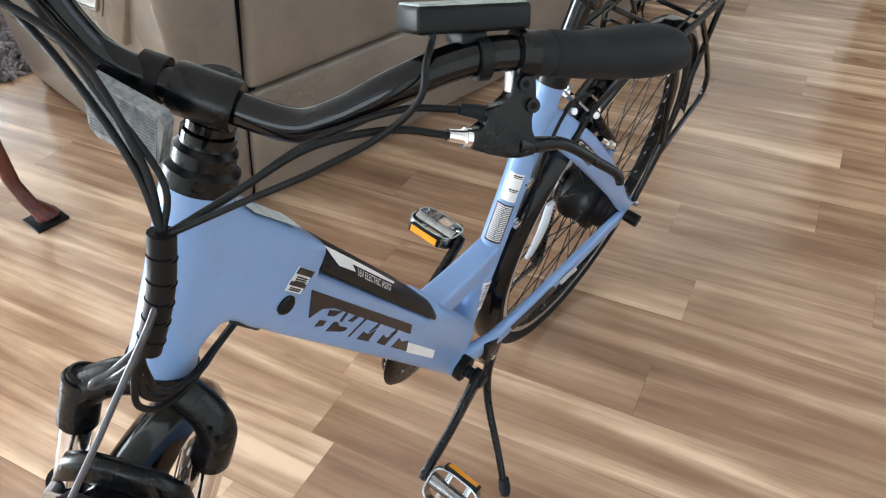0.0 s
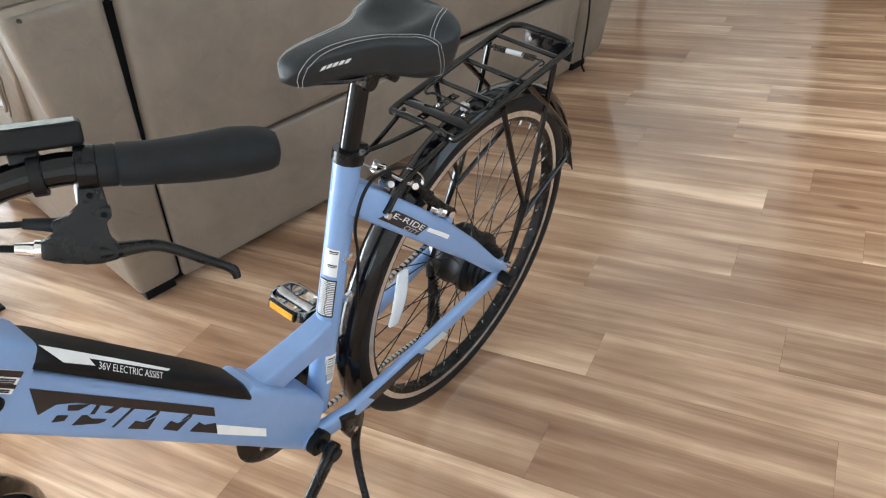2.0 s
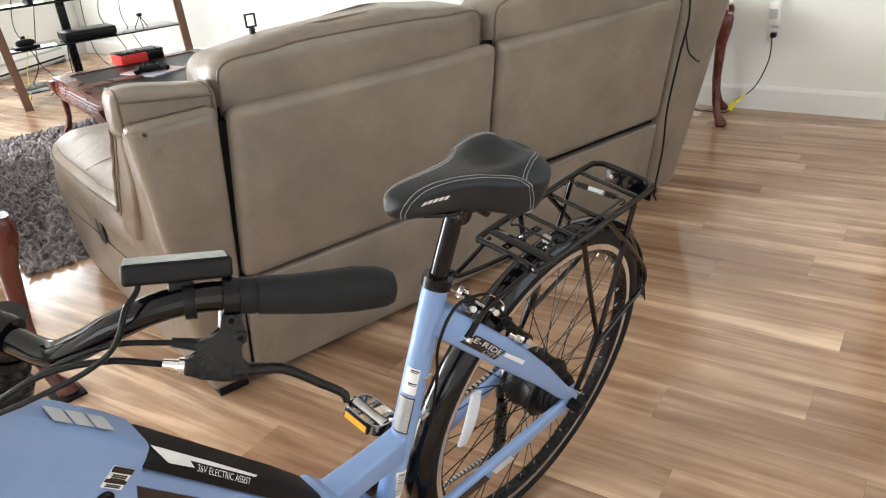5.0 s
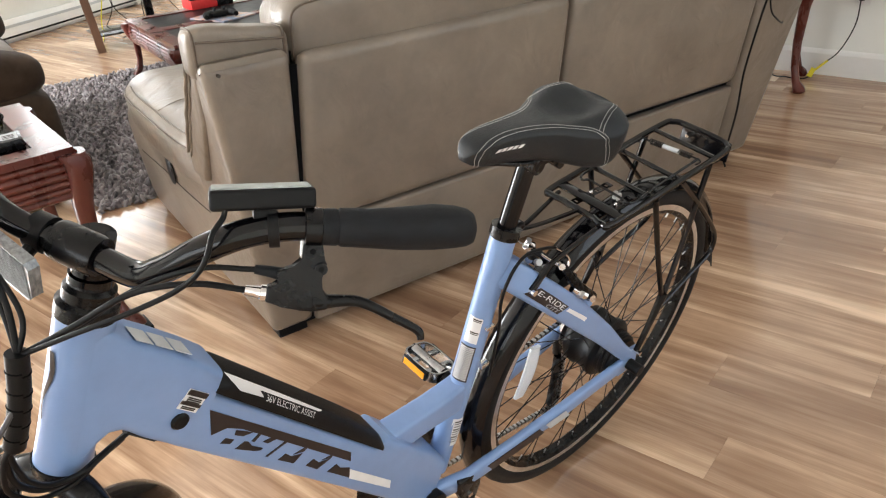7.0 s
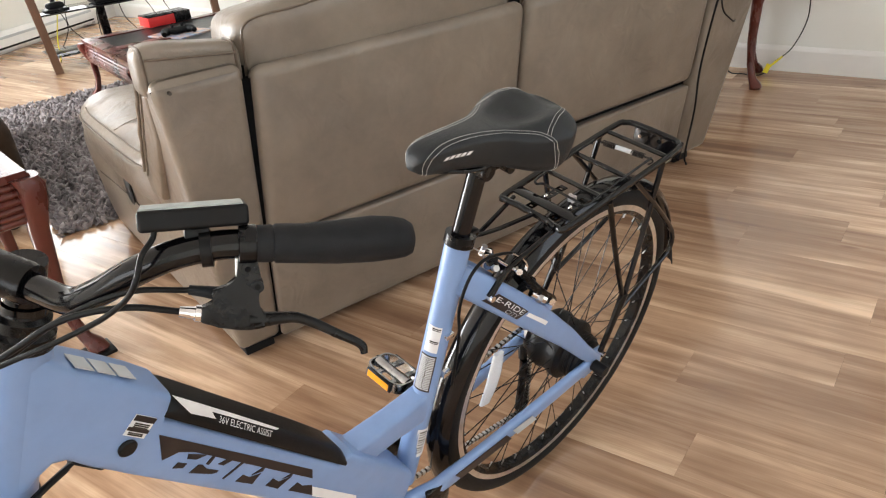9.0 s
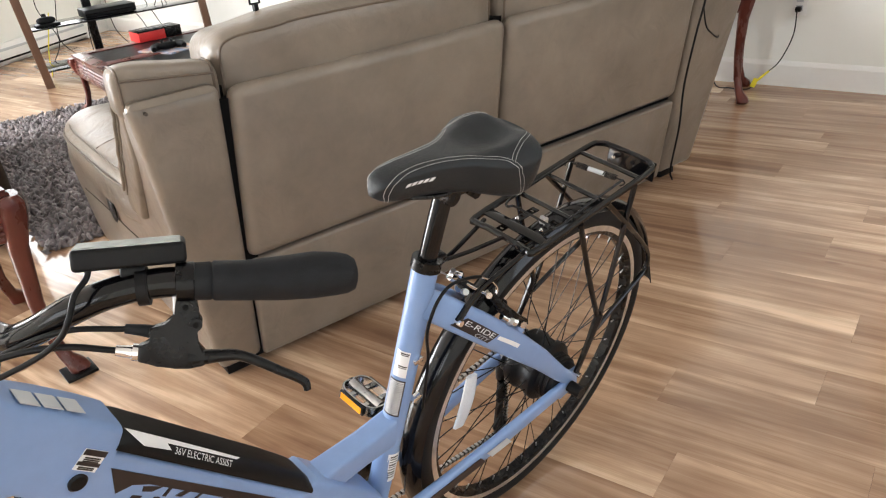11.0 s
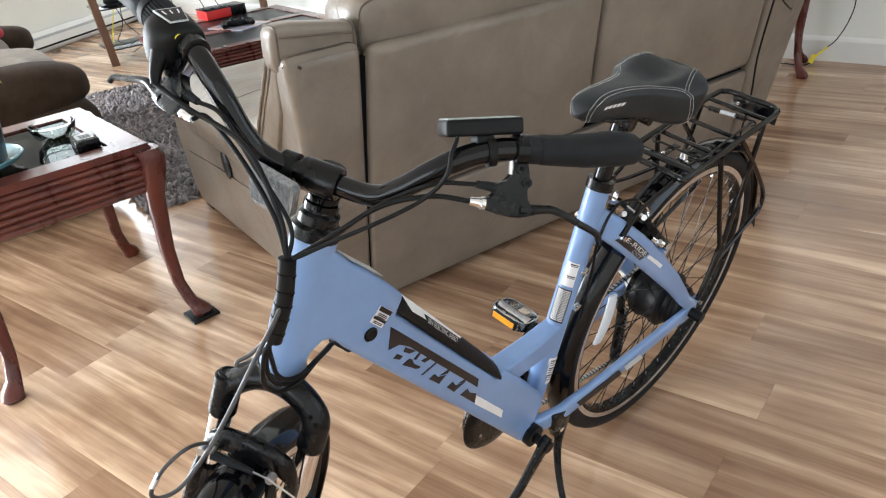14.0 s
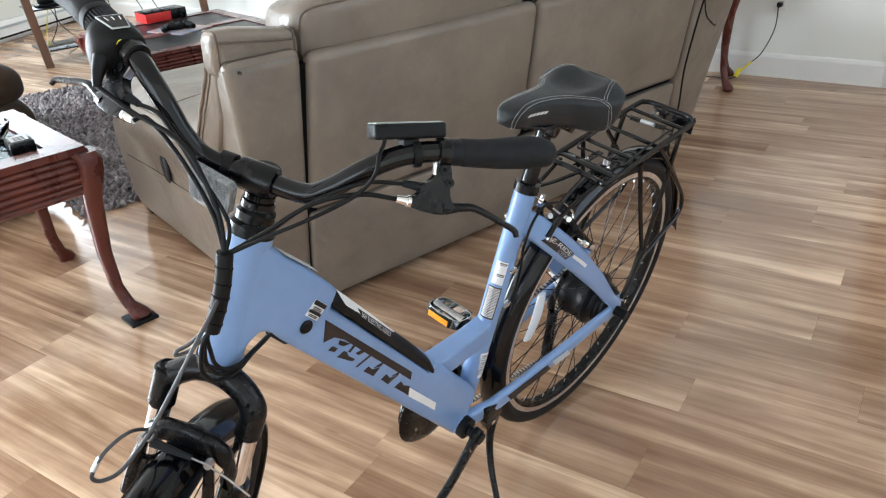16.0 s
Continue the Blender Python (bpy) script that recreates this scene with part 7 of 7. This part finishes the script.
part("case", box(-0.2, 0.2, -0.13, 0.13, 0.005, 0.07, 0.01), PLASTIC, consolebox)
part("front_strip", box(-0.2, 0.2, -0.132, -0.1305, 0.034, 0.040), DARKGLASS, consolebox, "", 0)
for x in (-0.16, 0.16):
    part("foot", box(x - 0.012, x + 0.012, -0.1, 0.1, 0.0, 0.006), RUBBER, consolebox, "", 0)
dock = thing("charging_dock", TV @ Matrix.Translation((0.14, 0.14, 0.442)), "black controller charging dock on the glass shelf", "dock")
part("tray", box(-0.09, 0.09, -0.06, 0.06, 0.0, 0.02, 0.006), PLASTIC, dock)
part("controller", pillow(-0.07, 0.07, -0.03, 0.03, 0.015, 0.07, 2.6, (12, 8)), PLASTIC, dock)
part("stem", box(-0.014, 0.014, 0.02, 0.04, 0.018, 0.09, 0.004), PLASTIC, dock)
tripod = thing("camera_stand", TV @ Matrix.Translation((1.05, 0.16, 0.442)), "small black tripod on the glass shelf", "tripod")
for i in range(3):
    a = 2.1 * i + 0.4
    part("leg", rod((0, 0, 0.10), (0.06 * math.cos(a), 0.06 * math.sin(a), 0.004), 0.004, 8), PLASTIC, tripod)
part("head", box(-0.02, 0.02, -0.012, 0.012, 0.095, 0.12, 0.003), PLASTIC, tripod)
wires = thing("stand_wiring", TV, "tangled black wires behind the television stand", "cables")
for i in range(6):
    x = 0.18 + 0.17 * i
    part("wire", tube([(x, 0.40, 0.80), (x + rnd.uniform(-0.06, 0.06), 0.47, 0.55), (x + rnd.uniform(-0.12, 0.12), 0.48, 0.28), (x + rnd.uniform(-0.15, 0.15), 0.46, 0.08), (x + rnd.uniform(-0.2, 0.2), 0.42, 0.006)], 0.0035, 6), PLASTIC, wires)
part("wire", tube([(0.20, 0.30, 0.52), (0.16, 0.34, 0.36), (0.12, 0.38, 0.2), (0.10, 0.44, 0.006)], 0.004, 6), YELLOW, wires, "yellow network wire")

# ---- floor of laminate boards ----
FLOOR_M = Matrix.Rotation(radians(-25), 4, "Z")
HALL_BOX = [m_east @ Vector(p) for p in ((0.2, -0.004, 0), (0.2, -1.6, 0), (3.0, -1.6, 0), (3.0, -0.004, 0))]


def slab_under(loop):
    bm = bmesh.new()
    up = [bm.verts.new((v.x, v.y, -0.0045 + v.z)) for v in loop]
    lo = [bm.verts.new((v.x, v.y, -0.08)) for v in loop]
    bm.faces.new(up)
    bm.faces.new(lo)
    for i in range(4):
        bm.faces.new((up[i], up[(i + 1) % 4], lo[(i + 1) % 4], lo[i]))
    return bm


floor_ob = tagged(part("floor", slab_under([cen + (v - cen) * 1.03 for v in cv]), UNDER, smooth=0), "brown wood-look laminate floor of staggered boards", "floor", kind="structure")
# no boards in the hall; a near-black floor colour stands for missing light
tagged(part("floor_hall", slab_under([v + Vector((0, 0, 0.0025)) for v in HALL_BOX]), HALL, smooth=0), "hall floor coloured near black to stand for an unlit hall", "floor", kind="structure")
PITCH, LONG = 0.1545, 1.22


def plank_points(length):
    g, b = 0.0002, 0.0004
    x0, x1, y0, y1 = g, length - g, g, PITCH - g
    v = [(x0, y0, -0.0044), (x1, y0, -0.0044), (x1, y1, -0.0044), (x0, y1, -0.0044), (x0, y0, -0.0001), (x1, y0, -0.0001), (x1, y1, -0.0001), (x0, y1, -0.0001),
         (x0 + b, y0 + b, 0), (x1 - b, y0 + b, 0), (x1 - b, y1 - b, 0), (x0 + b, y1 - b, 0)]
    f = [(8, 9, 10, 11)] + [(i, (i + 1) % 4, 4 + (i + 1) % 4, 4 + i) for i in range(4)] + [(4 + i, 4 + (i + 1) % 4, 8 + (i + 1) % 4, 8 + i) for i in range(4)]
    return v, f


def plank_mesh(length):
    me = bpy.data.meshes.new("plank")
    v, f = plank_points(length)
    me.from_pydata(v, [], f)
    me.materials.append(PLANK)
    return me


boards = {LONG: plank_mesh(LONG), 0.94: plank_mesh(0.94)}
ENDS = {-2: -0.60, 0: -0.05, 1: 0.481, 2: -0.025, 3: 0.355, 4: -0.13, 5: 0.205, 6: 0.495, 7: 0.235, 8: 0.345, 9: -0.20, 10: 0.085, 19: -0.27}
rnd = random.Random(21)


def edges_of(loop):
    """Outward normals and points of a convex outline."""
    mid = sum((Vector((v.x, v.y, 0)) for v in loop), Vector()) / len(loop)
    out = []
    for a, b in zip(loop, loop[1:] + loop[:1]):
        n = Vector(((b - a).y, -(b - a).x, 0)).normalized()
        out.append((n if (mid - a).dot(n) < 0 else -n, Vector((a.x, a.y, 0))))
    return out


ROOM_EDGES = edges_of(cv)


def reach(corners, sides):
    """-1: wholly outside, 0: crosses an edge, 1: wholly inside."""
    state = 1
    for n, p in sides:
        d = [(c - p).dot(n) for c in corners]
        if min(d) > 0:
            return -1
        if max(d) > 0.01:
            state = 0
    return state


whole, cut = [], []
for k in range(-36, 54):
    phase = ENDS.get(k, rnd.uniform(0, LONG))
    cells = [(phase + LONG * i, LONG) for i in range(-7, 7)]
    if k == 0:
        cells = [(c, LONG) for c in (-4.65, -3.43, -2.21)] + [(-0.99, 0.94)] + [(-0.05 + LONG * i, LONG) for i in range(6)]
    for a, length in cells:
        m = Matrix.Translation(FLOOR_M @ Vector((a, 1.19 + PITCH * k, 0))) @ FLOOR_M
        corners = [m @ Vector(p) for p in ((0, 0, 0), (length, 0, 0), (length, PITCH, 0), (0, PITCH, 0))]
        r = reach(corners, ROOM_EDGES)
        if r == 1:
            c = m @ Vector((length / 2, PITCH / 2, 0))
            whole.append((math.hypot(c.x - 0.2, c.y - 2.2), m, length))
        elif r == 0:
            cut.append((m, length))
whole.sort(key=lambda t: t[0])
rest = bmesh.new()
for _, m, length in whole[300:]:
    v, f = plank_points(length)
    vs = [rest.verts.new(m @ Vector(p)) for p in v]
    for q in f:
        rest.faces.new([vs[i] for i in q])
for m, length in cut:
    one = bmesh.new()
    v, f = plank_points(length)
    vs = [one.verts.new(m @ Vector(p)) for p in v]
    for q in f:
        one.faces.new([vs[i] for i in q])
    for n, p in ROOM_EDGES:
        bmesh.ops.bisect_plane(one, geom=one.verts[:] + one.edges[:] + one.faces[:], plane_co=p, plane_no=n, clear_outer=True)
    table = {}
    for q in one.faces:
        for w in q.verts:
            if w not in table:
                table[w] = rest.verts.new(w.co)
        rest.faces.new([table[w] for w in q.verts])
    one.free()
me = bpy.data.meshes.new("outer_planks")
bmesh.ops.transform(rest, matrix=FLOOR_M.inverted(), verts=rest.verts)
rest.to_mesh(me)
rest.free()
me.materials.append(PLANKS)
outer = part("outer_planks", me, PLANKS, floor_ob)
outer.matrix_basis = FLOOR_M
tagged(outer, kind="stuff")
for _, m, length in whole[:300]:
    ob = part("plank", boards[length], PLANK, floor_ob)
    ob.matrix_basis = m
